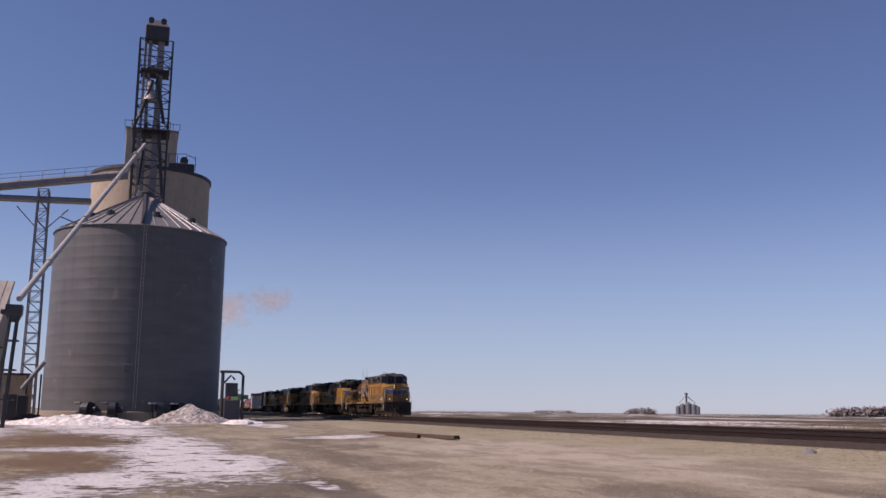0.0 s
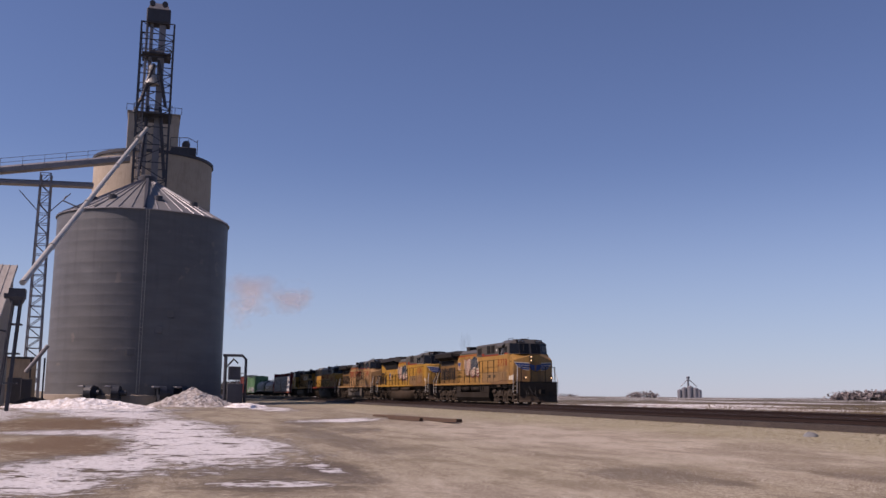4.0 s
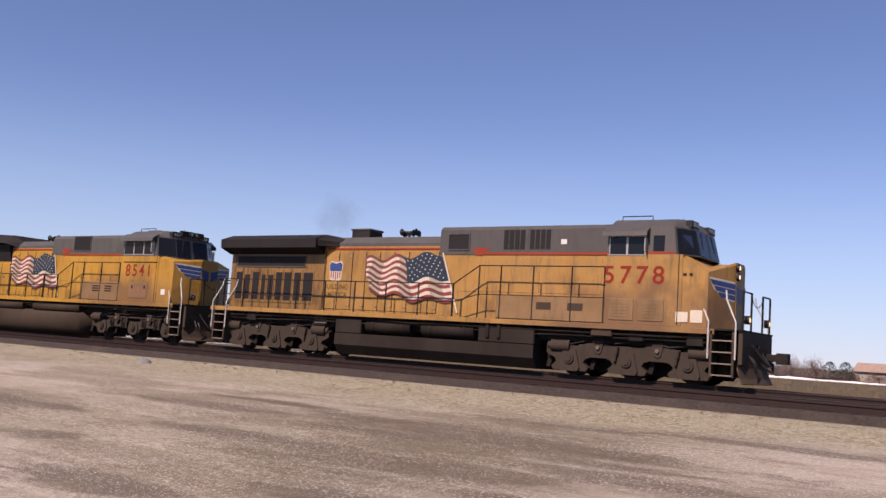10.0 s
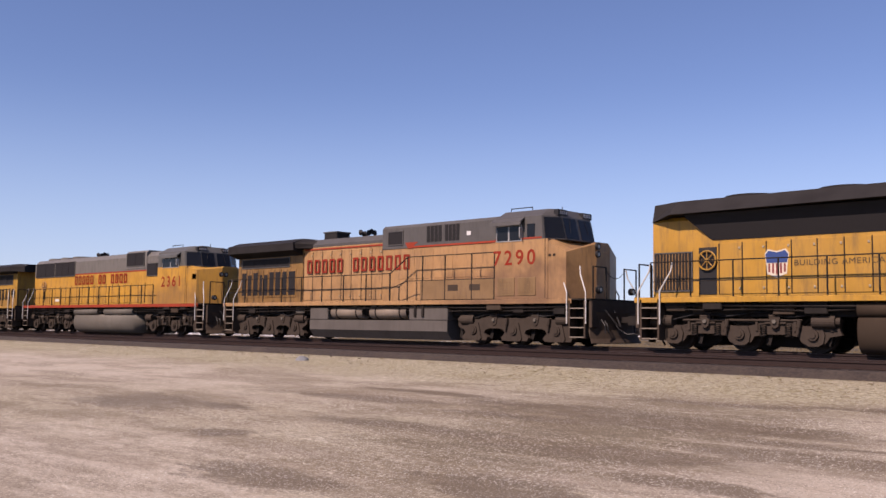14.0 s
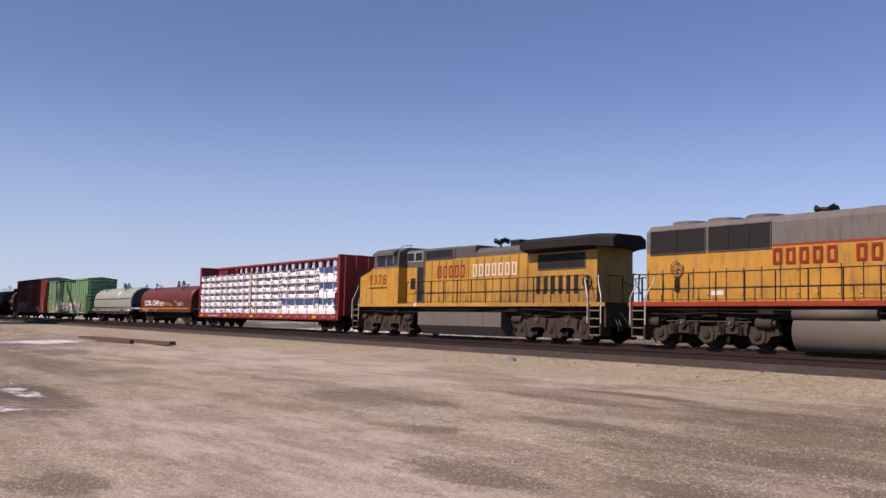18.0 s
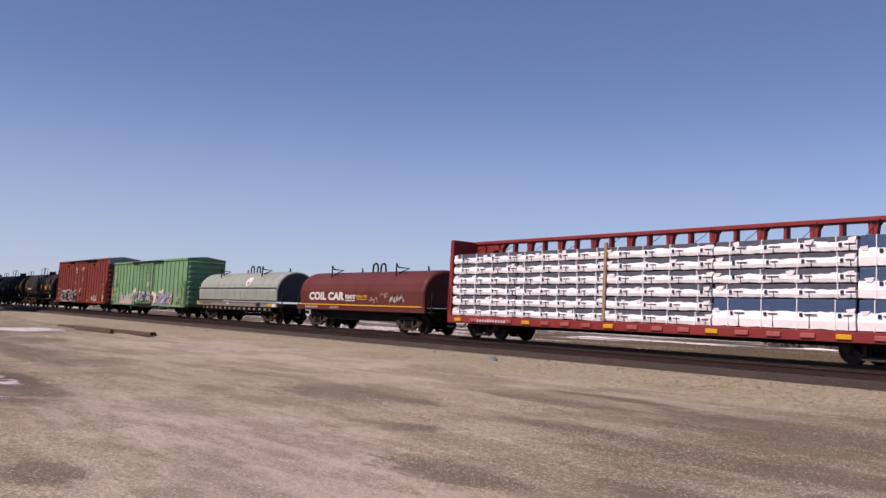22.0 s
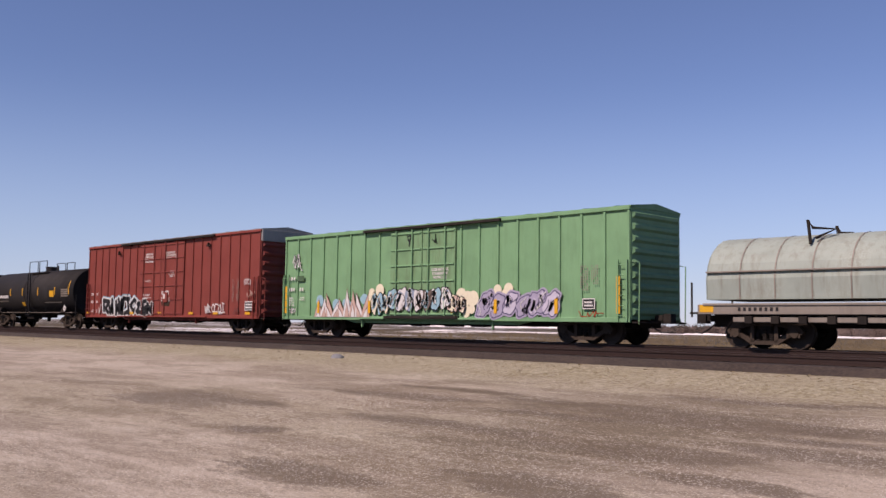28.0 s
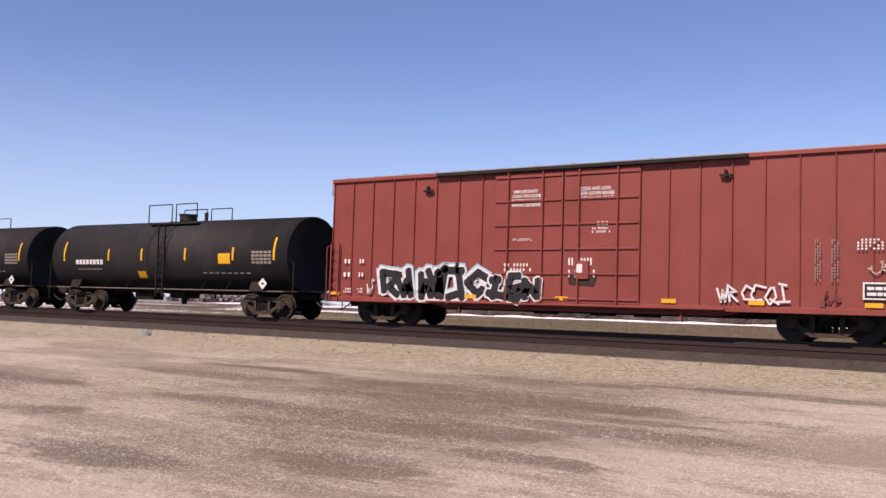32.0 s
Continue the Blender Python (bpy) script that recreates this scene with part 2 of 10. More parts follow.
GRAFK = plain("black_spray", (0.02, 0.02, 0.022), 0.5)
GRAFW = plain("white_spray", (0.68, 0.68, 0.66), 0.5)
GRAFB = plain("pale_blue_spray", (0.28, 0.48, 0.56), 0.5)
GRAFP = plain("dusty_pink_spray", (0.55, 0.40, 0.33), 0.5)
GRAFC = plain("cream_spray", (0.78, 0.73, 0.54), 0.5)
GRAFL = plain("lilac_grey_spray", (0.38, 0.35, 0.46), 0.5)
GRAFLW = plain("pale_lilac_spray", (0.55, 0.52, 0.62), 0.5)
GRAFDB = plain("brown_grey_spray", (0.16, 0.12, 0.10), 0.5)
GRAFN = plain("dark_violet_spray", (0.10, 0.09, 0.17), 0.5)
GRAFS = plain("steel_blue_spray", (0.26, 0.33, 0.42), 0.5)

# ---- mesh helpers ----
def part(name, bm, material, parent, label="", smooth=False):
    """Link a bmesh as one mesh object under a thing or under a part, in the parent's space."""
    bmesh.ops.recalc_face_normals(bm, faces=bm.faces)
    me = bpy.data.meshes.new(name)
    if smooth:
        for f in bm.faces:
            f.smooth = True
    bm.to_mesh(me)
    bm.free()
    return shared(name, me, material, parent, label)


def shared(name, me, material, parent, label="", at=None):
    """Another object on a mesh that is already there."""
    if not me.materials:
        me.materials.append(material)
    ob = new(name, me)
    ob.parent = parent
    if at is not None:
        ob.matrix_basis = at
    if label:
        ob["label"] = label
    return ob


def thing(name, m, label, category, group="", kind=""):
    ob = new(name)
    ob.matrix_world = m
    ob.empty_display_size = 0.3
    return tagged(ob, label, category, group, kind)


def solid(name, bm, material, label, category, group="", kind="", smooth=False):
    ob = part(name, bm, material, None, "", smooth)
    return tagged(ob, label, category, group, kind)


def loft(bm, rings, cap=True):
    """Skin a list of rings (equal point counts)."""
    vs = [[bm.verts.new(p) for p in r] for r in rings]
    n = len(vs[0])
    for a, b in zip(vs, vs[1:]):
        for i in range(n):
            j = (i + 1) % n
            bm.faces.new((a[i], a[j], b[j], b[i]))
    if cap:
        bm.faces.new(vs[0][::-1])
        bm.faces.new(vs[-1])
    return bm


def box(bm, x0, x1, y0, y1, z0, z1):
    return loft(bm, [[(x0, y0, z), (x1, y0, z), (x1, y1, z), (x0, y1, z)] for z in (z0, z1)])


def rbox(x0, x1, y0, y1, z0, z1, r=0.03, seg=1):
    bm = box(bmesh.new(), x0, x1, y0, y1, z0, z1)
    bmesh.ops.bevel(bm, geom=list(bm.edges), offset=r, segments=seg, affect="EDGES")
    return bm


def extr_x(bm, yz, x0, x1):
    return loft(bm, [[(x, y, z) for y, z in yz] for x in (x0, x1)])


def extr_y(bm, xz, y0, y1):
    return loft(bm, [[(x, y, z) for x, z in xz] for y in (y0, y1)])


def cyl(bm, p0, p1, r, n=12, r2=None, cap=True):
    p0, p1 = Vector(p0), Vector(p1)
    q = (p1 - p0).to_track_quat("Z", "Y").to_matrix()
    rings = []
    for p, rad in ((p0, r), (p1, r if r2 is None else r2)):
        rings.append([p + q @ Vector((rad * math.cos(2 * math.pi * i / n), rad * math.sin(2 * math.pi * i / n), 0)) for i in range(n)])
    return loft(bm, rings, cap)


def pipe(bm, pts, r, n=6):
    """One bent tube along points."""
    P = [Vector(p) for p in pts]
    if (P[0] - P[-1]).length < 1e-6:
        P[-1] = P[-1] + (P[-2] - P[-1]) * 0.02
    rings, side = [], None
    for i, p in enumerate(P):
        d = (P[min(i + 1, len(P) - 1)] - P[max(i - 1, 0)])
        d = d.normalized() if d.length > 1e-9 else Vector((0, 0, 1))
        if side is None:
            side = d.cross(Vector((0, 0, 1)) if abs(d.z) < 0.9 else Vector((1, 0, 0))).normalized()
        side = (side - d * side.dot(d)).normalized()
        up = d.cross(side)
        rings.append([tuple(p + side * (r * math.cos(2 * math.pi * k / n)) + up * (r * math.sin(2 * math.pi * k / n))) for k in range(n)])
    return loft(bm, rings)


def dome_x(bm, x0, x1, y, z, r, n=28, bulge=0.12, seg=4):
    """A tank along x with dished ends."""
    rings = []
    k = bulge * r * 2
    for i in range(seg + 1):
        a = math.pi / 2 * i / seg
        rings.append((x0 + k * (1 - math.sin(a)), max(0.02, r * math.cos(math.pi / 2 - a)) if i else 0.02))
    for i in range(seg, -1, -1):
        a = math.pi / 2 * i / seg
        rings.append((x1 - k * (1 - math.sin(a)), max(0.02, r * math.cos(math.pi / 2 - a)) if i else 0.02))
    return loft(bm, [[(x, y + rr * math.cos(2 * math.pi * i / n), z + rr * math.sin(2 * math.pi * i / n)) for i in range(n)] for x, rr in rings])


def poly_xz(bm, pts, y):
    """A flat, thin shape facing the near side (-y)."""
    return extr_y(bm, pts, y - 0.003, y)


def lettering(name, body, x0, x1, z0, z1, y, material, parent, label="", bold=0.02, spacing=1.0):
    """Words on the near side, fitted to a rectangle."""
    cu = bpy.data.curves.new(name, "FONT")
    cu.body, cu.size, cu.offset, cu.extrude, cu.space_character = body, 1.0, bold, 0.002, spacing
    tmp = bpy.data.objects.new("tmp", cu)
    scene.collection.objects.link(tmp)
    dg = bpy.context.evaluated_depsgraph_get()
    me = bpy.data.meshes.new_from_object(tmp.evaluated_get(dg))
    bpy.data.objects.remove(tmp)
    bpy.data.curves.remove(cu)
    co = np.empty(len(me.vertices) * 3)
    me.vertices.foreach_get("co", co)
    co = co.reshape(-1, 3)
    lo, hi = co.min(0), co.max(0)
    out = np.empty_like(co)
    out[:, 0] = x0 + (co[:, 0] - lo[0]) / (hi[0] - lo[0]) * (x1 - x0)
    out[:, 2] = z0 + (co[:, 1] - lo[1]) / (hi[1] - lo[1]) * (z1 - z0)
    out[:, 1] = y - co[:, 2]
    me.vertices.foreach_set("co", out.ravel())
    me.materials.clear()
    return shared(name, me, material, parent, label)


def bars(name, x0, x1, z0, z1, y, material, parent, rows, seed=0, label="", fill=0.8):
    """Unreadable small lettering as plain bars."""
    rnd = random.Random(seed)
    bm = bmesh.new()
    h = (z1 - z0) / rows
    for i in range(rows):
        x = x0
        while x < x1 - 0.02:
            w = min(x1 - x, (x1 - x0) * rnd.uniform(0.12, 0.4))
            za = z1 - h * (i + 0.85)
            poly_xz(bm, [(x, za), (x + w * 0.85, za), (x + w * 0.85, za + h * 0.7 * fill), (x, za + h * 0.7 * fill)], y)
            x += w
    return part(name, bm, material, parent, label)

# ---- ground, tracks ----
def sm(a, b, x):
    t = min(1.0, max(0.0, (x - a) / (b - a)))
    return t * t * (3 - 2 * t)


def gz(x, y):
    """Height of the yard and of the fields."""
    base = 0.32 * sm(-25, -85, x)
    z = base + (0.58 - base) * sm(4, 20, y)
    return z + (0.1 - z) * sm(31, 70, y)


def spread(a, b, step, far, grow):
    xs = list(np.arange(a, b, step))
    s, lo, hi = step, xs[0], xs[-1]
    left, right = [], []
    while lo > far[0] or hi < far[1]:
        s *= grow
        lo, hi = lo - s, hi + s
        if lo > far[0] - s:
            left.append(max(lo, far[0]))
        if hi < far[1] + s:
            right.append(min(hi, far[1]))
    return sorted(set(left + xs + right))


def ellipses(nt, pos, rows, jitter, soft):
    """Mask of ragged patches: (x, y, half length, half width) each."""
    out = None
    for cx, cy, a, b in rows:
        sub = nt.nodes.new("ShaderNodeVectorMath")
        sub.operation = "SUBTRACT"
        nt.links.new(pos, sub.inputs[0])
        sub.inputs[1].default_value = (cx, cy, 0)
        mul = nt.nodes.new("ShaderNodeVectorMath")
        mul.operation = "MULTIPLY"
        nt.links.new(sub.outputs[0], mul.inputs[0])
        mul.inputs[1].default_value = (1 / a, 1 / b, 0)
        ln = nt.nodes.new("ShaderNodeVectorMath")
        ln.operation = "LENGTH"
        nt.links.new(mul.outputs[0], ln.inputs[0])
        d = math2(nt, "ADD", ln.outputs["Value"], jitter)
        m = ramp(nt, d, 1.0 + soft, 1.0 - soft)
        out = m if out is None else math2(nt, "MAXIMUM", out, m)
    return out


def pebbles(nt, pos, scale):
    """A random value for every stone of a bed of gravel."""
    v = nd(nt, "TexVoronoi", Scale=scale)
    nt.links.new(pos, v.inputs["Vector"])
    sp = nt.nodes.new("ShaderNodeSeparateColor")
    nt.links.new(v.outputs["Color"], sp.inputs[0])
    return sp.outputs[0]


def specks(nt, pos, scale, size, few):
    """Single pale stones: small round spots, in some of the cells only."""
    v = nd(nt, "TexVoronoi", Scale=scale)
    nt.links.new(pos, v.inputs["Vector"])
    sp = nt.nodes.new("ShaderNodeSeparateColor")
    nt.links.new(v.outputs["Color"], sp.inputs[0])
    spot = ramp(nt, v.outputs["Distance"], size, size * 0.6)
    return math2(nt, "MULTIPLY", spot, ramp(nt, sp.outputs[1], few, few + 0.08))


def ground_material():
    m, nt, b = mat_new("yard_gravel_and_fields")
    pos = coords(nt)
    sep = nt.nodes.new("ShaderNodeSeparateXYZ")
    nt.links.new(pos, sep.inputs[0])
    X, Y = sep.outputs["X"], sep.outputs["Y"]
    big, mid = noise_tex(nt, pos, 0.16, 5, 0.6), noise_tex(nt, pos, 0.9, 6, 0.65)
    fine, grit = noise_tex(nt, pos, 9, 5, 0.7), noise_tex(nt, pos, 34, 3, 0.7)
    lane = noise_tex(nt, coords(nt, (0.12, 0.75, 1)), 1.3, 5, 0.6)
    # pale limestone yard with packed wheel lanes
    peb, pebs = pebbles(nt, pos, 15.0), pebbles(nt, pos, 38.0)
    c = mixc(nt, ramp(nt, mid, 0.3, 0.7), (0.279, 0.227, 0.152), (0.389, 0.337, 0.235))
    c = mixc(nt, ramp(nt, lane, 0.42, 0.7), c, (0.426, 0.381, 0.273))
    c = mixc(nt, math2(nt, "MULTIPLY", ramp(nt, lane, 0.5, 0.30), 0.65), c, (0.178, 0.137, 0.094))
    loose = ramp(nt, noise_tex(nt, coords(nt, (0.35, 1.0, 1)), 1.6, 6, 0.7), 0.44, 0.6)
    c = mixc(nt, math2(nt, "MULTIPLY", ramp(nt, fine, 0.47, 0.3), 0.32), c, (0.167, 0.130, 0.089))
    c = mixc(nt, math2(nt, "MULTIPLY", ramp(nt, pebs, 0.45, 0.05), 0.5), c, (0.152, 0.120, 0.083))
    c = mixc(nt, math2(nt, "MULTIPLY", ramp(nt, pebs, 0.62, 0.9), 0.5), c, (0.568, 0.535, 0.426))
    c = mixc(nt, math2(nt, "MULTIPLY", math2(nt, "MULTIPLY", ramp(nt, peb, 0.6, 0.85), loose), 0.45), c, (0.669, 0.642, 0.517))
    c = mixc(nt, math2(nt, "MULTIPLY", math2(nt, "MULTIPLY", ramp(nt, peb, 0.3, 0.1), loose), 0.3), c, (0.162, 0.129, 0.086))
    # dry grass and chippings by the track
    verge = math2(nt, "MULTIPLY", ramp(nt, math2(nt, "ADD", Y, math2(nt, "MULTIPLY", mid, 3.0)), 15.0, 18.0), 0.8)
    vc = mixc(nt, ramp(nt, fine, 0.35, 0.65), (0.213, 0.180, 0.087), (0.407, 0.369, 0.206))
    vc = mixc(nt, math2(nt, "MULTIPLY", ramp(nt, peb, 0.55, 0.8), 0.8), vc, (0.52, 0.49, 0.36))
    vc = mixc(nt, math2(nt, "MULTIPLY", ramp(nt, peb, 0.28, 0.1), 0.7), vc, (0.129, 0.102, 0.055))
    c = mixc(nt, verge, c, vc)
    chips = noise_tex(nt, coords(nt, (0.5, 1.1, 1)), 0.7, 6, 0.7)
    s1 = math2(nt, "MULTIPLY", specks(nt, pos, 17.0, 0.36, 0.55), ramp(nt, chips, 0.42, 0.58))
    s2 = math2(nt, "MULTIPLY", specks(nt, pos, 36.0, 0.42, 0.5), ramp(nt, chips, 0.34, 0.5))
    d2 = math2(nt, "MULTIPLY", specks(nt, pos, 27.0, 0.4, 0.5), 0.55)
    jit = math2(nt, "MULTIPLY", math2(nt, "SUBTRACT", noise_tex(nt, coords(nt, (0.45, 1.2, 1)), 0.9, 7, 0.75), 0.5), 2.8)
    jit = math2(nt, "ADD", jit, math2(nt, "MULTIPLY", math2(nt, "SUBTRACT", noise_tex(nt, coords(nt, (1.0, 2.6, 1)), 3.0, 7, 0.75), 0.5), 2.2))
    worn = ellipses(nt, pos, [(-6.4, 11.6, 4.2, 2.5), (-6.6, 8.8, 2.2, 1.2), (-5.8, 10.0, 3.4, 1.8)], jit, 0.45)
    worn = math2(nt, "MULTIPLY", worn, ramp(nt, noise_tex(nt, coords(nt, (0.5, 3.2, 1)), 1.2, 8, 0.75), 0.33, 0.5))
    c = mixc(nt, math2(nt, "MULTIPLY", worn, 0.85), c, (0.145, 0.113, 0.070))
    pale = ellipses(nt, pos, PALE, jit, 0.5)
    c = mixc(nt, math2(nt, "MULTIPLY", pale, 0.75), c, (0.53, 0.47, 0.38))
    damp = ellipses(nt, pos, DAMP, jit, 0.2)
    damp = math2(nt, "MULTIPLY", damp, ramp(nt, noise_tex(nt, coords(nt, (0.8, 3.0, 1)), 2.5, 8, 0.75), 0.26, 0.44))
    c = mixc(nt, math2(nt, "MULTIPLY", damp, 0.82), c, (0.135, 0.103, 0.064))
    brown = ramp(nt, noise_tex(nt, coords(nt, (0.30, 0.95, 1)), 0.8, 8, 0.72), 0.53, 0.44)
    c = mixc(nt, math2(nt, "MULTIPLY", math2(nt, "MULTIPLY", brown, ramp(nt, Y, 17.0, 14.0)), 0.52), c, (0.165, 0.125, 0.078))
    d1 = math2(nt, "MULTIPLY", ramp(nt, noise_tex(nt, coords(nt, (0.7, 2.0, 1)), 5.0, 7, 0.8), 0.47, 0.36), 0.32)
    c = mixc(nt, d1, c, (0.15, 0.118, 0.078))
    c = mixc(nt, d2, c, (0.13, 0.104, 0.07))
    c = mixc(nt, math2(nt, "MULTIPLY", math2(nt, "MAXIMUM", s1, s2), 0.8), c, (0.70, 0.67, 0.57))
    sj = math2(nt, "MULTIPLY", math2(nt, "SUBTRACT", noise_tex(nt, coords(nt, (0.5, 0.9, 1)), 0.7, 8, 0.78), 0.5), 2.0)
    sj = math2(nt, "ADD", sj, math2(nt, "MULTIPLY", math2(nt, "SUBTRACT", noise_tex(nt, coords(nt, (1.6, 0.8, 1)), 2.2, 8, 0.8), 0.5), 3.2))
    # wet dark gravel round the snow, brown earth showing through it
    wet = ellipses(nt, pos, [(x, y, a + 0.9, b_ + 0.45) for x, y, a, b_ in SNOW], sj, 0.3)
    c = mixc(nt, math2(nt, "MULTIPLY", wet, 0.8), c, (0.105, 0.080, 0.060))
    earth = ellipses(nt, pos, EARTH, math2(nt, "MULTIPLY", sj, 1.5), 0.1)
    c = mixc(nt, math2(nt, "MULTIPLY", earth, 0.9), c, mixc(nt, fine, (0.11, 0.068, 0.036), (0.22, 0.145, 0.085)))
    bare = math2(nt, "SUBTRACT", 1.0, earth)
    snow = math2(nt, "MULTIPLY", bare, ellipses(nt, pos, SNOW, sj, 0.1))
    snow = math2(nt, "MULTIPLY", snow, ramp(nt, noise_tex(nt, coords(nt, (0.8, 0.7, 1)), 0.95, 8, 0.78), 0.42, 0.455))
    snow = math2(nt, "MULTIPLY", snow, ramp(nt, math2(nt, "ADD", math2(nt, "MULTIPLY", fine, 0.5), math2(nt, "MULTIPLY", peb, 0.25)), 0.17, 0.25))
    # stubble fields with drifted snow beyond the line
    field = ramp(nt, Y, 27.0, 28.5)
    fn = noise_tex(nt, coords(nt, (0.010, 0.035, 1)), 1.0, 7, 0.62)
    fc = mixc(nt, ramp(nt, noise_tex(nt, coords(nt, (0.03, 0.25, 1)), 1.0, 6, 0.7), 0.35, 0.65), (0.045, 0.036, 0.022), (0.105, 0.083, 0.052))
    fc = mixc(nt, ramp(nt, fine, 0.3, 0.8), fc, (0.095, 0.078, 0.045))
    tuft = noise_tex(nt, coords(nt, (1.1, 0.35, 1)), 1.0, 6, 0.75)
    fc = mixc(nt, math2(nt, "MULTIPLY", ramp(nt, tuft, 0.48, 0.66), 0.7), fc, (0.14, 0.113, 0.068))
    fc = mixc(nt, math2(nt, "MULTIPLY", ramp(nt, tuft, 0.46, 0.32), 0.7), fc, (0.035, 0.03, 0.02))
    c = mixc(nt, field, c, fc)
    strip = math2(nt, "MULTIPLY", ramp(nt, math2(nt, "ABSOLUTE", math2(nt, "SUBTRACT", math2(nt, "ADD", Y, math2(nt, "MULTIPLY", fn, 9.0)), 172.0), 0.0), 3.6, 2.4), ramp(nt, X, -110, -90))
    drift = math2(nt, "MULTIPLY", math2(nt, "MULTIPLY", ramp(nt, fn, 0.53, 0.575), ramp(nt, Y, 36, 44)), ramp(nt, X, -60, -110))
    far_snow = math2(nt, "MULTIPLY", math2(nt, "MAXIMUM", strip, drift), field)
    near_snow = math2(nt, "MULTIPLY", ellipses(nt, pos, LINESNOW, sj, 0.2), field)
    snow = math2(nt, "MAXIMUM", snow, math2(nt, "MAXIMUM", far_snow, near_snow))
    c = mixc(nt, snow, c, mixc(nt, ramp(nt, fine, 0.3, 0.7), (0.60, 0.59, 0.58), (0.95, 0.96, 0.97)))
    c = mixc(nt, 0.2, c, (0.02, 0.02, 0.015))
    tone = nt.nodes.new("ShaderNodeMix")
    tone.data_type, tone.blend_type = "RGBA", "MULTIPLY"
    tone.inputs[0].default_value = 1.0
    tone.inputs[7].default_value = (0.885, 0.87, 0.875, 1)
    nt.links.new(c, tone.inputs[6])
    c = tone.outputs[2]
    nt.links.new(c, b.inputs["Base Color"])
    rough = math2(nt, "SUBTRACT", 0.93, math2(nt, "MULTIPLY", damp, 0.25))
    nt.links.new(rough, b.inputs["Roughness"])
    b.inputs["Specular IOR Level"].default_value = 0.25
    h = math2(nt, "ADD", math2(nt, "MULTIPLY", fine, 0.6), math2(nt, "ADD", math2(nt, "MULTIPLY", grit, 0.25), math2(nt, "MULTIPLY", peb, 0.35)))
    lump = math2(nt, "MULTIPLY", noise_tex(nt, coords(nt, (0.8, 1.0, 1)), 2.4, 7, 0.7), 3.2)
    bump(nt, b, math2(nt, "ADD", h, math2(nt, "MULTIPLY", snow, math2(nt, "ADD", lump, 0.6))), 0.6, 0.07)
    return m


# patches on the ground: centre x, y, half length, half width
DAMP = [(-9.0, 11.3, 1.8, 0.25), (-6.9, 11.6, 1.3, 0.22), (-5.4, 12.2, 1.6, 0.3), (-4.4, 11.2, 1.0, 0.2), (-6.1, 9.6, 1.2, 0.3), (-4.6, 8.3, 0.9, 0.25), (-7.0, 14.3, 1.8, 0.25), (-3.9, 14.6, 2.0, 0.3), (-12.5, 12.8, 1.6, 0.2), (-14.4, 9.6, 1.0, 0.3), (-9.6, 2.2, 0.8, 0.4), (-16.0, 9.0, 1.7, 0.85), (-11.2, 7.6, 0.7, 0.4), (-8.2, 6.0, 1.2, 0.45), (-13.2, 11.7, 2.2, 0.3), (-8.6, 12.5, 2.2, 0.35), (-6.6, 12.0, 3.2, 0.5),
        (-5.9, 7.1, 1.1, 0.5), (-20.2, 2.4, 1.9, 2.0), (-18.0, 4.0, 1.0, 0.5), (-38.5, 8.3, 2.4, 1.0), (-4.2, 10.3, 1.6, 0.35), (-16.2, 9.3, 1.2, 0.8), (-9.5, 9.6, 2.0, 0.3), (-6.0, 9.3, 1.6, 0.35), (-34.0, 6.5, 9.0, 0.9), (-46.0, 7.5, 5.0, 0.8)]
PALE = [(-6.4, 4.0, 4.0, 1.6), (-11.5, 5.0, 5.0, 1.8), (-1.4, 9.2, 1.9, 1.9), (1.0, 8.0, 3.4, 2.8), (-1.2, 7.6, 2.4, 2.0), (-2.2, 12.2, 2.4, 3.0), (-2.2, 6.6, 2.6, 1.3), (-2.6, 9.2, 2.8, 0.9), (-3.0, 8.2, 2.6, 1.2), (-1.0, 11.6, 2.6, 1.2), (-4.2, 10.2, 1.4, 0.35), (-30.0, 12.5, 14.0, 2.5)]
EARTH = [(-48.5, -3.2, 7.5, 3.1), (-30.8, -2.4, 5.4, 1.9)]
SNOW = [(-30.0, 1.5, 8.2, 2.6), (-42.0, 0.9, 13.0, 2.5), (-58.0, -1.6, 15.0, 3.2), (-74.0, -3.4, 10.0, 5.5), (-39.0, -2.6, 2.2, 2.4), (-22.8, -1.0, 3.6, 1.7), (-18.6, -2.0, 2.4, 1.4), (-17.2, 2.2, 0.55, 1.0), (-20.8, 3.9, 1.2, 0.28), (-48.6, 9.8, 2.0, 2.1), (-50.0, -9.5, 22.0, 3.2), (-76.0, 9.5, 9.0, 1.4)]
LINESNOW = [(-122.0, 140.0, 22.0, 3.2), (-118.0, 122.0, 12.0, 1.2), (-370.0, 390.0, 90.0, 12.0), (-51.0, 66.0, 8.0, 1.3), (-62.0, 57.0, 3.0, 0.9), (-22.0, 34.0, 10.0, 0.35), (-5.0, 34.8, 9.0, 0.3), (-48.0, 35.5, 12.0, 0.5), (-80.0, 36.0, 14.0, 0.6), (12.0, 35.0, 8.0, 0.3), (-34.0, 46.0, 20.0, 0.7), (-8.0, 48.0, 16.0, 0.5)]

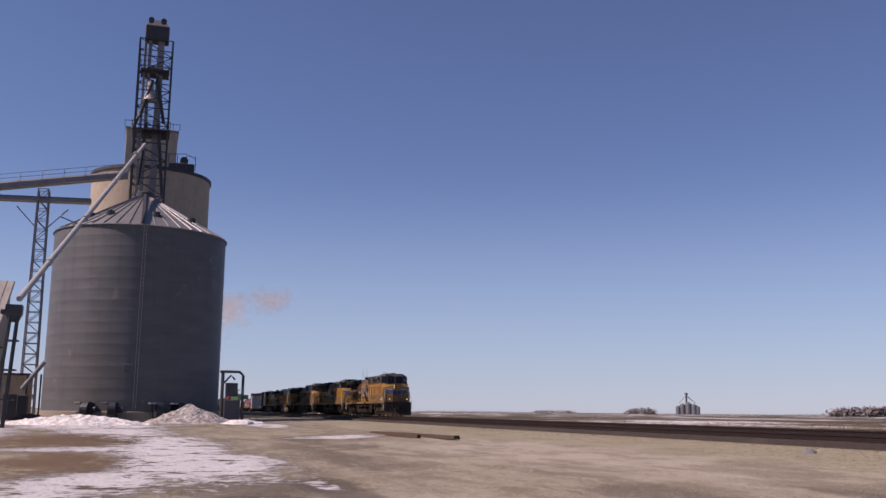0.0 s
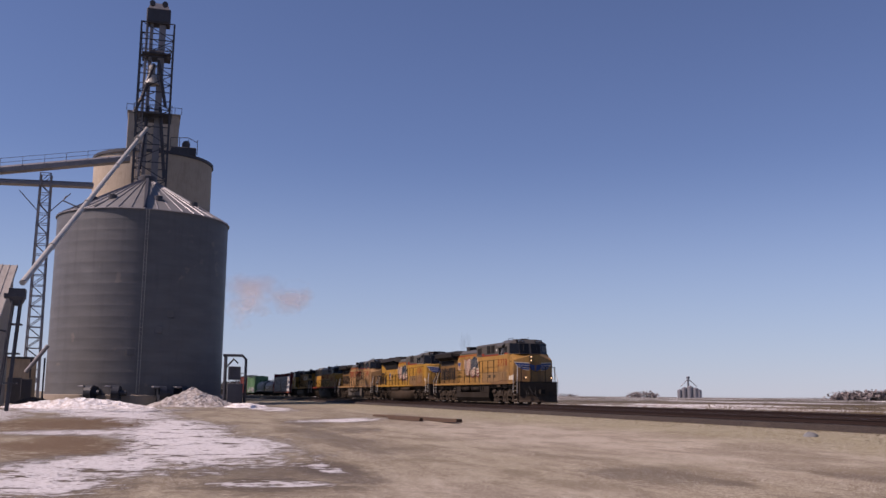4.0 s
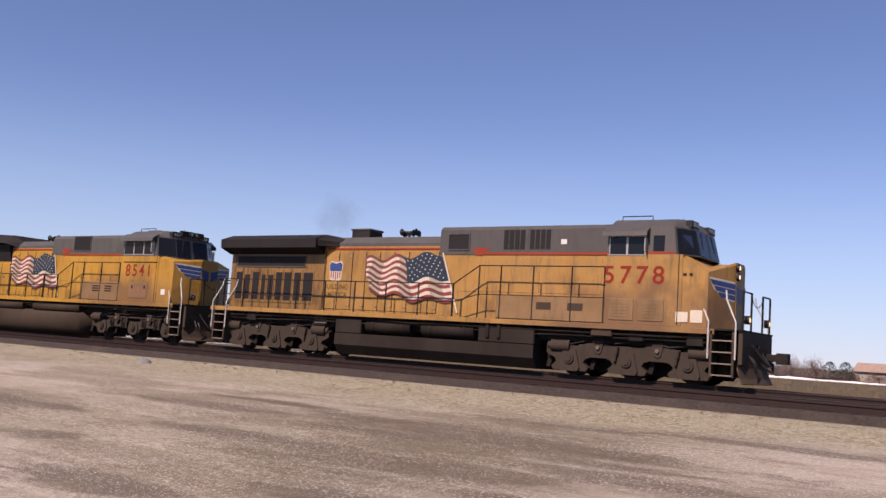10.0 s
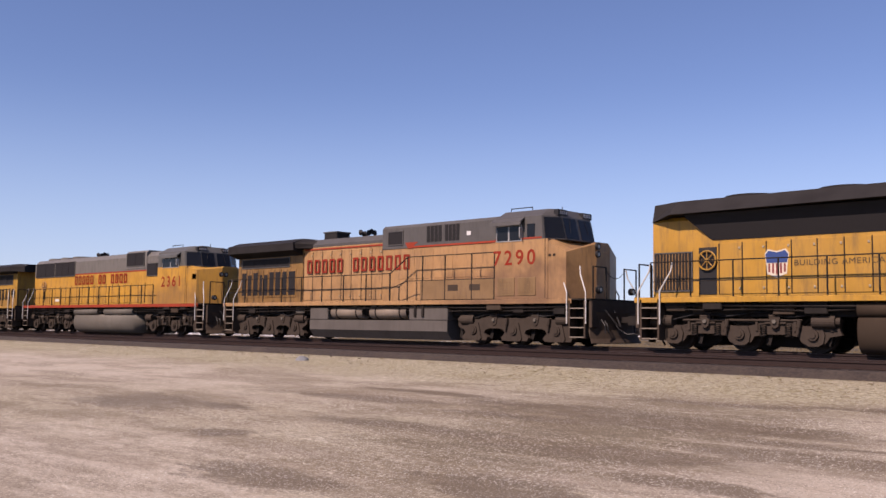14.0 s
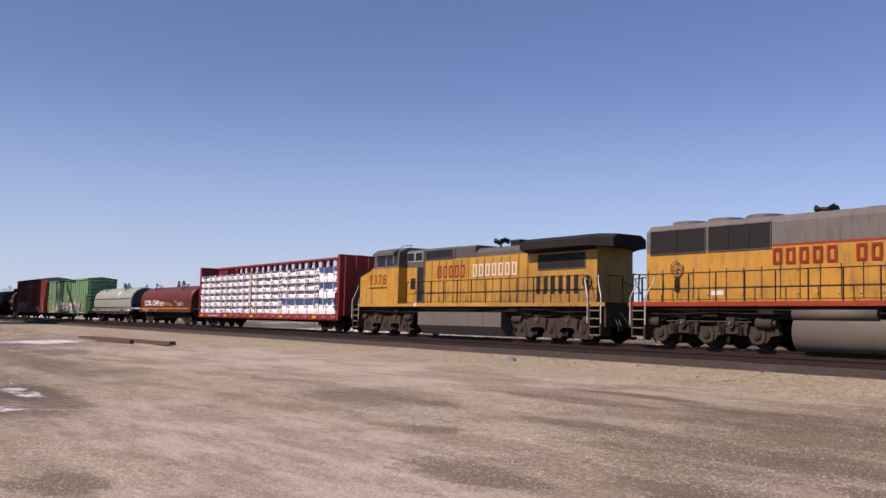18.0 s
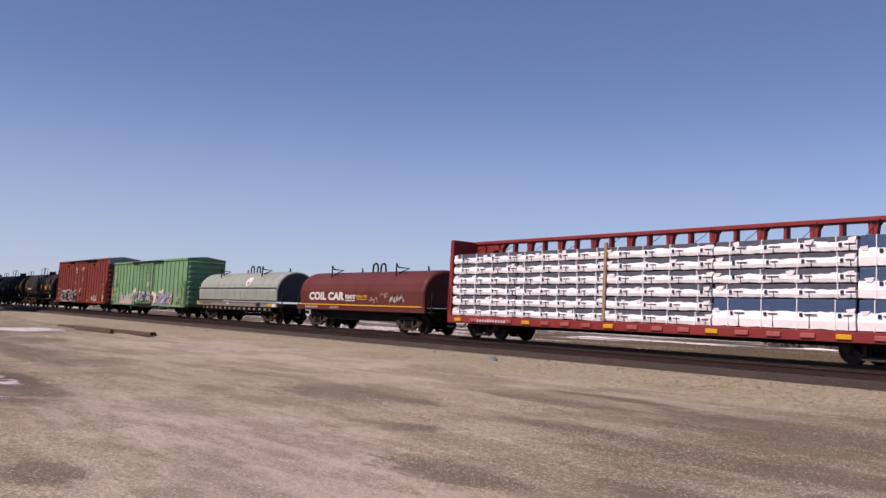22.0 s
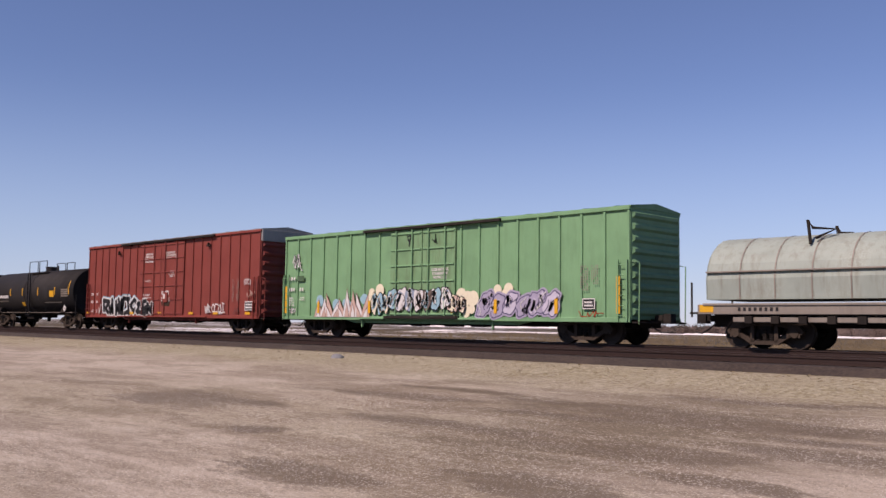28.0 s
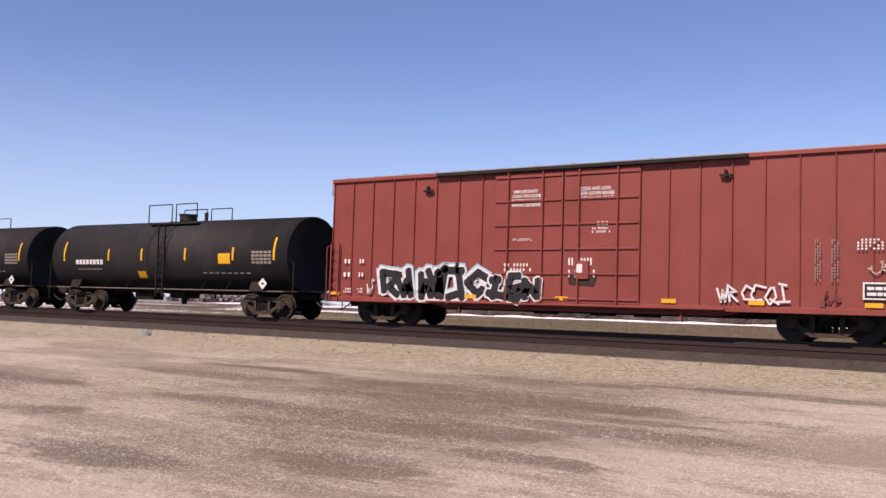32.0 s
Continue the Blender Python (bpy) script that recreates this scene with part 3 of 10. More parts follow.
xs = spread(-100, 30, 1.0, (-4000, 3000), 1.09)
ys = spread(-20, 40, 0.75, (-1500, 4500), 1.10)
verts = [(x, y, gz(x, y) + 0.05 * noise.noise(Vector((x * 0.35, y * 0.35, 0))) * (1 if y < 19 else 0) + (0.10 * noise.noise(Vector((x * 0.08, y * 0.2, 3))) if y > 36 else 0)) for y in ys for x in xs]
nx = len(xs)
faces = [(j * nx + i, j * nx + i + 1, (j + 1) * nx + i + 1, (j + 1) * nx + i) for j in range(len(ys) - 1) for i in range(nx - 1)]
me = bpy.data.meshes.new("ground")
me.from_pydata(verts, [], faces)
me.polygons.foreach_set("use_smooth", [True] * len(faces))
me.materials.append(ground_material())
ground = tagged(new("ground", me), "pale gravel yard with damp patches, old snow and stubble fields", "ground", kind="structure")

# loose stones lying on the yard
def stones(name, n, x0, x1, y0, y1, lo, hi, seed, mat, label):
    rnd = random.Random(seed)
    V, F = [], []
    while n:
        x, y = rnd.uniform(x0, x1), y0 + (y1 - y0) * rnd.random() ** 1.3
        if noise.noise(Vector((x * 0.35, y * 0.9, 7))) + 0.5 * noise.noise(Vector((x * 1.3, y * 2.5, 9))) < rnd.uniform(-0.55, 0.5):
            continue
        n -= 1
        s = lo * (hi / lo) ** (rnd.random() ** 2.2)
        a = rnd.uniform(0, 3.14)
        ca, sa, z = s * math.cos(a), s * math.sin(a), gz(x, y) + 0.05 * noise.noise(Vector((x * 0.35, y * 0.35, 0))) * (1 if y < 19 else 0)
        e, h = rnd.uniform(0.55, 0.9), s * rnd.uniform(0.25, 0.45)
        b0 = len(V)
        V += [(x + ca, y + sa, z), (x - sa * e, y + ca * e, z + 0.1 * h), (x - ca, y - sa, z), (x + sa * e, y - ca * e, z), (x + 0.2 * ca, y + 0.2 * sa, z + h), (x, y, z - 0.01)]
        F += [(b0 + i, b0 + (i + 1) % 4, b0 + 4) for i in range(4)] + [(b0 + (i + 1) % 4, b0 + i, b0 + 5) for i in range(4)]
    me_ = bpy.data.meshes.new(name)
    me_.from_pydata(V, [], F)
    me_.materials.append(mat)
    tagged(new(name, me_), label, "gravel", kind="stuff")


m, nt, b = mat_new("loose_limestone")
gi = nt.nodes.new("ShaderNodeNewGeometry")
c = mixc(nt, gi.outputs["Random Per Island"], (0.20, 0.165, 0.12), (0.56, 0.52, 0.43))
nt.links.new(c, b.inputs["Base Color"])
b.inputs["Roughness"].default_value = 0.9
stones("loose_gravel", 9000, -32, 9, 4.5, 19.8, 0.005, 0.0125, 3, m, "loose pale limestone chips on the yard")

# ballast beds
MAIN_Y, SIDE_Y, TOP, SIDE_TOP = 26.65, 22.35, 1.006, 0.955
X0, X1 = -420.0, 130.0
m, nt, b = mat_new("dark_oily_ballast")
pos = coords(nt)
g1, g2 = noise_tex(nt, pos, 14, 4, 0.7), noise_tex(nt, pos, 1.1, 4)
c = mixc(nt, ramp(nt, g1, 0.3, 0.7), (0.012, 0.0085, 0.0065), (0.050, 0.035, 0.026))
c = mixc(nt, math2(nt, "MULTIPLY", ramp(nt, g2, 0.5, 0.75), 0.4), c, (0.072, 0.054, 0.040))
nt.links.new(c, b.inputs["Base Color"])
b.inputs["Roughness"].default_value = 0.95
bump(nt, b, g1, 0.9, 0.05)
BALLAST = m


def bed(name, yc, top, near, far, label):
    bm = bmesh.new()
    zt = top - 0.176 - 0.014
    prof = [(near, 0.45), (yc - 1.55, zt), (yc + 1.55, zt), (far, 0.45)]
    n = 550
    rings = []
    for i in range(n + 1):
        x = X0 + (X1 - X0) * i / n
        rings.append([(x, y + (0.12 * noise.noise(Vector((x * 0.8, y, 1))) if k in (0, 3) else 0), z + 0.018 * noise.noise(Vector((x * 1.7, y, 5)))) for k, (y, z) in enumerate(prof)])
    loft(bm, rings)
    return solid(name, bm, BALLAST, label, "track bed", kind="structure")


bed("trackbed_main", MAIN_Y, TOP, MAIN_Y - 2.75, MAIN_Y + 2.9, "dark oily crushed-stone bed under the main line")
bed("trackbed_siding", SIDE_Y, SIDE_TOP, SIDE_Y - 1.95, SIDE_Y + 2.6, "dark oily crushed-stone bed under the empty siding")


def rail_mesh(name):
    bm = bmesh.new()
    w = [(-0.07, 0), (0.07, 0), (0.07, 0.015), (0.012, 0.035), (0.012, 0.125), (0.036, 0.138), (0.036, 0.172), (-0.036, 0.172), (-0.036, 0.138), (-0.012, 0.125), (-0.012, 0.035), (-0.07, 0.015)]
    extr_x(bm, w, X0, X1)
    bmesh.ops.recalc_face_normals(bm, faces=bm.faces)
    me = bpy.data.meshes.new(name)
    bm.to_mesh(me)
    bm.free()
    return me


rme = rail_mesh("rail")
bm = box(bmesh.new(), X0, X1, -0.034, 0.034, 0.172, 0.176)
hme = bpy.data.meshes.new("rail_head")
bm.to_mesh(hme)
bm.free()
for nm, yc, top in (("railway_track_main", MAIN_Y, TOP), ("railway_track_siding", SIDE_Y, SIDE_TOP)):
    trk = thing(nm, pose(0, yc, top - 0.176), "rusty steel rails on weathered timber ties", "railway track", kind="structure")
    for s in (-0.755, 0.755):
        r = shared("rail", rme, RAILM, trk, at=pose(0, s, 0))
        shared("rail_head", hme, RAILTOP, r, "worn shiny running surface")
    bm = rbox(-0.115, 0.115, -1.3, 1.3, -0.17, 0.0, 0.015)
    tme = bpy.data.meshes.new("tie")
    bm.to_mesh(tme)
    bm.free()
    rnd = random.Random(5)
    n, rest = 0, bmesh.new()
    for i in range(int((X1 - X0) / 0.52)):
        x = X0 + i * 0.52 + rnd.uniform(-0.04, 0.04)
        yo, a, zo = rnd.uniform(-0.06, 0.06), rnd.uniform(-1.2, 1.2), rnd.uniform(-0.018, 0.0)
        if -75 < x < 45 and n < 290:
            shared("tie", tme, TIE, trk, at=pose(x, yo, zo, 0, 0, a))
            n += 1
        else:
            box(rest, x - 0.115, x + 0.115, -1.3 + yo, 1.3 + yo, -0.17, zo)
    tagged(part("ties_further_along", rest, TIE, trk), kind="stuff")

# ---- running gear shared by all rolling stock ----
TRAIN = []      # (thing, offset of its centre from the train's zero mark)
SPIN = []       # (wheelset, place in its truck, radius)
MESHES = {}


def once(key, make):
    """A mesh that is built once and then shared by alike pieces."""
    if key not in MESHES:
        bm = make()
        bmesh.ops.recalc_face_normals(bm, faces=bm.faces)
        me = bpy.data.meshes.new(key)
        bm.to_mesh(me)
        bm.free()
        MESHES[key] = me
    return MESHES[key]


def wheelset_mesh(r):
    bm = bmesh.new()
    n = 28
    for s in (-1, 1):
        prof = [(0.66, r + 0.025), (0.69, r + 0.02), (0.70, r), (0.80, r - 0.006), (0.80, r - 0.07), (0.765, r - 0.08), (0.755, 0.20), (0.80, 0.16), (0.80, 0.09), (0.66, 0.09)]
        loft(bm, [[(rr * math.cos(2 * math.pi * i / n), s * y, rr * math.sin(2 * math.pi * i / n)) for i in range(n)] for y, rr in prof], cap=False)
        for k in range(3):
            a = 2 * math.pi * k / 3
            cyl(bm, (0.045 * math.cos(a), s * 0.98, 0.045 * math.sin(a)), (0.045 * math.cos(a), s * 1.0, 0.045 * math.sin(a)), 0.014, 6)
    cyl(bm, (0, -0.66, 0), (0, 0.66, 0), 0.085, 12)
    for s in (-1, 1):
        cyl(bm, (0, s * 0.78, 0), (0, s * 0.985, 0), 0.075, 12)
    return bm


def wheelset(truck, x, r):
    ws = shared("wheelset", once("wheelset_%d" % round(r * 100), lambda: wheelset_mesh(r)), WHEEL, truck)
    ws.matrix_basis = pose(x, 0, r)
    SPIN.append((ws, x, r))
    return ws


def freight_side(s):
    """A cast side frame with its spring window and bearing jaws."""
    bm = bmesh.new()
    y0, y1 = s * 0.93, s * 1.07
    extr_y(bm, [(-1.15, 0.52), (-1.02, 0.66), (-0.45, 0.80), (0.45, 0.80), (1.02, 0.66), (1.15, 0.52), (1.10, 0.42), (0.98, 0.52), (0.42, 0.66), (-0.42, 0.66), (-0.98, 0.52), (-1.10, 0.42)], y0, y1)
    extr_y(bm, [(-0.98, 0.50), (-0.80, 0.52), (-0.30, 0.24), (0.30, 0.24), (0.80, 0.52), (0.98, 0.50), (0.40, 0.13), (-0.40, 0.13)], y0, y1)
    for q in (-1, 1):
        extr_y(bm, [(q * 0.30, 0.2), (q * 0.42, 0.2), (q * 0.42, 0.7), (q * 0.30, 0.7)], y0, y1)
        extr_y(bm, [(q * 0.74, 0.60), (q * 1.06, 0.58), (q * 1.06, 0.34), (q * 1.0, 0.34), (q * 0.98, 0.52), (q * 0.80, 0.52), (q * 0.78, 0.34), (q * 0.72, 0.34)], y0, y1)
    return bm


def freight_spring():
    turns = [(0.058 if k % 2 else 0.086, 0.25 + k * 0.028) for k in range(12)]
    return loft(bmesh.new(), [[(r_ * math.cos(math.pi * i / 4), r_ * math.sin(math.pi * i / 4), z) for i in range(8)] for r_, z in turns])


def freight_truck(car, x, frame_mat=TRUCK, r=0.46):
    t = shared("truck", once("bolster", lambda: rbox(-0.22, 0.22, -1.02, 1.02, 0.42, 0.70, 0.03)), UNDER, car, at=pose(x, 0, 0))
    for s in (-1, 1):
        shared("side_frame", once("side_frame_%d" % s, lambda: freight_side(s)), frame_mat, t, "dusty cast steel side frame")
        for x_ in (-0.2, 0.0, 0.2):
            shared("coil_spring", once("freight_spring", freight_spring), UNDER, t, at=pose(x_, s * 1.0, 0))
        for q in (-1, 1):
            shared("bearing_cap", once("bearing_cap", lambda: cyl(bmesh.new(), (0, -0.06, 0), (0, 0.06, 0), 0.13, 14)), TRUCK, t, at=pose(q * 0.89, s * 1.03, r))
    for q in (-1, 1):
        wheelset(t, q * 0.89, r)
        shared("brake_beam", once("brake_beam", lambda: rbox(-0.05, 0.05, -0.8, 0.8, 0.28, 0.38, 0.02)), UNDER, t, at=pose(q * 0.36, 0, 0))
    return t


def loco_side(style, s):
    """Side frame of a three-axle truck: a deep cast beam with a pedestal over every axle box."""
    bm = bmesh.new()
    sp = style["sp"]
    ge = style["kind"] == "ge"
    if ge:
        low = [(-0.66, 0.56), (-0.50, 0.50), (-0.44, 0.40), (-0.60, 0.25), (-0.54, 0.14), (0.54, 0.14), (0.60, 0.25), (0.44, 0.40), (0.50, 0.50), (0.66, 0.56)]
        high = [(-0.62, 0.98), (-0.38, 0.92), (-0.30, 0.88), (0.30, 0.88), (0.38, 0.92), (0.62, 0.98)]
        end = 0.78
    else:
        low = [(-0.75, 0.50), (-0.42, 0.44), (-0.34, 0.30), (-0.22, 0.22), (0.22, 0.22), (0.34, 0.30), (0.42, 0.44), (0.75, 0.50)]
        high = [(-0.70, 0.92), (-0.45, 0.78), (-0.25, 0.74), (0.25, 0.74), (0.45, 0.78), (0.70, 0.92)]
        end = 0.70
    bot = [(-sp - end, 0.64)] + [(k * sp + x, z) for k in (-1, 0, 1) for x, z in low] + [(sp + end, 0.64)]
    top = [(-sp - end, 0.84)] + [(k * sp + x, z) for k in (-1, 0, 1) for x, z in high] + [(sp + end, 0.84)]
    extr_y(bm, bot + top[::-1], s * 0.97, s * (1.2 if ge else 1.13))
    # raised rim along the top and cast ribs beside the boxes
    for k in (-1, 0, 1):
        for e in (-1, 1):
            x = k * sp + e * 0.50
            extr_y(bm, [(x - 0.035, 0.60), (x + 0.035, 0.60), (x + 0.035, 0.86), (x - 0.035, 0.86)], s * 1.12, s * 1.17)
    for k in (-0.5, 0.5):
        extr_y(bm, [(k * sp - 0.30, 0.80), (k * sp + 0.30, 0.80), (k * sp + 0.30, 0.85), (k * sp - 0.30, 0.85)], s * 1.12, s * 1.19)
        cyl(bm, (k * sp, s * 1.12, 0.72), (k * sp, s * 1.18, 0.72), 0.055, 10)
    return bm


def truck_spring():
    n = 64
    return pipe(bmesh.new(), [(0.085 * math.cos(2 * math.pi * 6 * i / n), 0.085 * math.sin(2 * math.pi * 6 * i / n), 0.36 * i / n) for i in range(n + 1)], 0.018, 4)


def loco_truck(loco, x, kind, mat=TRUCK, sp=1.95, r=0.52):
    st = {"kind": kind, "sp": sp}
    t = shared("truck", once("truck_centre_" + kind, lambda: rbox(-sp - 0.3, sp + 0.3, -0.6, 0.6, 0.55, 0.95, 0.04)), UNDER, loco, at=pose(x, 0, 0))
    for s in (-1, 1):
        shared("side_frame", once("loco_side_%s_%d" % (kind, s), lambda: loco_side(st, s)), mat, t, "dusty cast truck frame")
        shared("inner_frame", once("inner_frame_%s_%d" % (kind, s), lambda: rbox(-sp - 0.5, sp + 0.5, *sorted((s * 0.55, s * 0.66)), 0.42, 1.02, 0.03)), UNDER, t)
        shared("frame_flange", once("frame_flange_%s_%d" % (kind, s), lambda: rbox(-sp * 0.86, sp * 0.86, *sorted((s * 1.13, s * 1.19)), 0.86, 0.93, 0.02)), mat, t)
        shared("brake_pipe", once("truck_pipe_%s_%d" % (kind, s), lambda: pipe(bmesh.new(), [(-sp - 0.5, s * 1.2, 0.8), (-sp * 0.6, s * 1.22, 1.08), (-sp * 0.2, s * 1.22, 1.0), (sp * 0.3, s * 1.22, 1.12), (sp * 0.7, s * 1.22, 0.98), (sp + 0.5, s * 1.2, 1.1)], 0.022, 5)), BLACK, t)
        for k in (-1.5, -0.5, 0.5, 1.5):
            x_ = k * sp * (0.86 if abs(k) > 1 else 1.0)
            shared("brake_shoe", once("brake_shoe", lambda: extr_y(bmesh.new(), [(-0.07, 0.22), (0.06, 0.2), (0.12, 0.42), (0.09, 0.68), (-0.05, 0.72), (-0.02, 0.45)], -0.1, 0.1)), UNDER, t, at=pose(x_ - 0.26, s * 0.94, 0))
            if abs(k) < 1 and kind != "ge":
                shared("coil_spring", once("truck_spring", truck_spring), UNDER, t, at=pose(x_ - 0.36, s * 1.16, 0.42))
                shared("coil_spring", once("truck_spring", truck_spring), UNDER, t, at=pose(x_ + 0.36, s * 1.16, 0.42))
            if abs(k) < 1:
                shared("hanger_bracket", once("hanger_bracket", lambda: extr_y(bmesh.new(), [(-0.16, 0.98), (0.16, 0.98), (0.10, 0.72), (0.0, 0.66), (-0.10, 0.72)], -0.05, 0.05)), mat, t, at=pose(x_, s * 1.18, 0))
                shared("pin", once("hanger_pin", lambda: cyl(bmesh.new(), (0, -0.04, 0), (0, 0.04, 0), 0.06, 10)), TANKG, t, at=pose(x_, s * 1.24, 0.86))
        for e in (-1, 1):
            shared("end_cylinder", once("end_cylinder", lambda: cyl(cyl(bmesh.new(), (-0.42, 0, 0), (0.2, 0, 0), 0.185, 18), (0.2, 0, 0), (0.32, 0, 0), 0.12, 12)), mat, t, at=pose(e * (sp + 0.42), s * 1.14, 0.86, 0, 0, 0 if e > 0 else 180))
        shared("sand_pipe", once("sand_pipe_%d_%s" % (s, kind), lambda: pipe(bmesh.new(), [(-sp - 0.62, s * 0.95, 1.1), (-sp - 0.68, s * 0.9, 0.5), (-sp - 0.5, s * 0.8, 0.12)], 0.03, 6)), UNDER, t)
    for k in (-1, 0, 1):
        wheelset(t, k * sp, r)
        d = -1 if k > 0 else 1
        shared("traction_motor", once("traction_motor_%d" % d, lambda: extr_y(bmesh.new(), [(d * 0.12, 0.20), (d * 0.30, 0.12), (d * 1.05, 0.15), (d * 1.28, 0.30), (d * 1.28, 0.80), (d * 0.15, 0.86)], -0.60, 0.60)), UNDER, t, "grimy traction motor", at=pose(k * sp, 0, 0))
        shared("gear_case", once("gear_case_%d" % d, lambda: extr_y(bmesh.new(), [(d * -0.22, 0.30), (d * -0.1, 0.12), (d * 0.35, 0.10), (d * 0.75, 0.24), (d * 0.80, 0.62), (d * 0.2, 0.74)], 0.61, 0.65)), UNDER, t, at=pose(k * sp, 0, 0))
        for s in (-1, 1):
            if kind == "ge":
                shared("axle_box", once("axle_box_ge_%d" % s, lambda: extr_y(bmesh.new(), [(-0.20, 0.76), (0.20, 0.76), (0.27, 0.50), (0.34, 0.24), (0.28, 0.13), (-0.28, 0.13), (-0.34, 0.24), (-0.27, 0.50)], s * 1.19, s * 1.25)), mat, t, at=pose(k * sp, 0, 0))
            else:
                shared("axle_box", once("axle_box_emd_%d" % s, lambda: extr_y(bmesh.new(), [(-0.24, 0.72), (0.24, 0.72), (0.31, 0.50), (0.27, 0.28), (0.14, 0.19), (-0.14, 0.19), (-0.27, 0.28), (-0.31, 0.50)], s * 1.12, s * 1.18)), mat, t, at=pose(k * sp, 0, 0))
            shared("bearing_cap", once("bearing_cap_big", lambda: cyl(cyl(bmesh.new(), (0, -0.07, 0), (0, 0.07, 0), 0.155, 16), (0, -0.10, 0), (0, 0.10, 0), 0.09, 12)), mat, t, at=pose(k * sp, s * (1.23 if kind == "ge" else 1.17), 0.50))
            if k < 1:
                shared("brake_cylinder", once("brake_cylinder", lambda: cyl(bmesh.new(), (-0.16, 0, 0), (0.16, 0, 0), 0.12, 12)), mat, t, at=pose(k * sp + sp * 0.5, s * 1.12, 1.02))
                shared("damper", once("damper", lambda: cyl(cyl(bmesh.new(), (0, 0, 0), (0.05, 0, 0.38), 0.045, 8), (0.03, 0, 0.2), (0.06, 0, 0.42), 0.065, 8)), mat, t, at=pose(k * sp + sp * 0.8, s * (1.25 if kind == "ge" else 1.2), 0.5))
    return t


def coupler(car, x, q):
    c = shared("coupler", once("coupler_%d" % q, lambda: box(rbox(min(0, q * 0.75), max(0, q * 0.75), -0.09, 0.09, 0.78, 0.98, 0.02), min(q * 0.55, q * 0.85), max(q * 0.55, q * 0.85), -0.17, 0.14, 0.72, 1.02)), UNDER, car, at=pose(x, 0, 0))
    shared("air_hose", once("air_hose_%d" % q, lambda: pipe(bmesh.new(), [(q * 0.1, -0.3, 0.75), (q * 0.35, -0.33, 0.55), (q * 0.6, -0.3, 0.42), (q * 0.85, -0.22, 0.45)], 0.025)), BLACK, c)
    return c

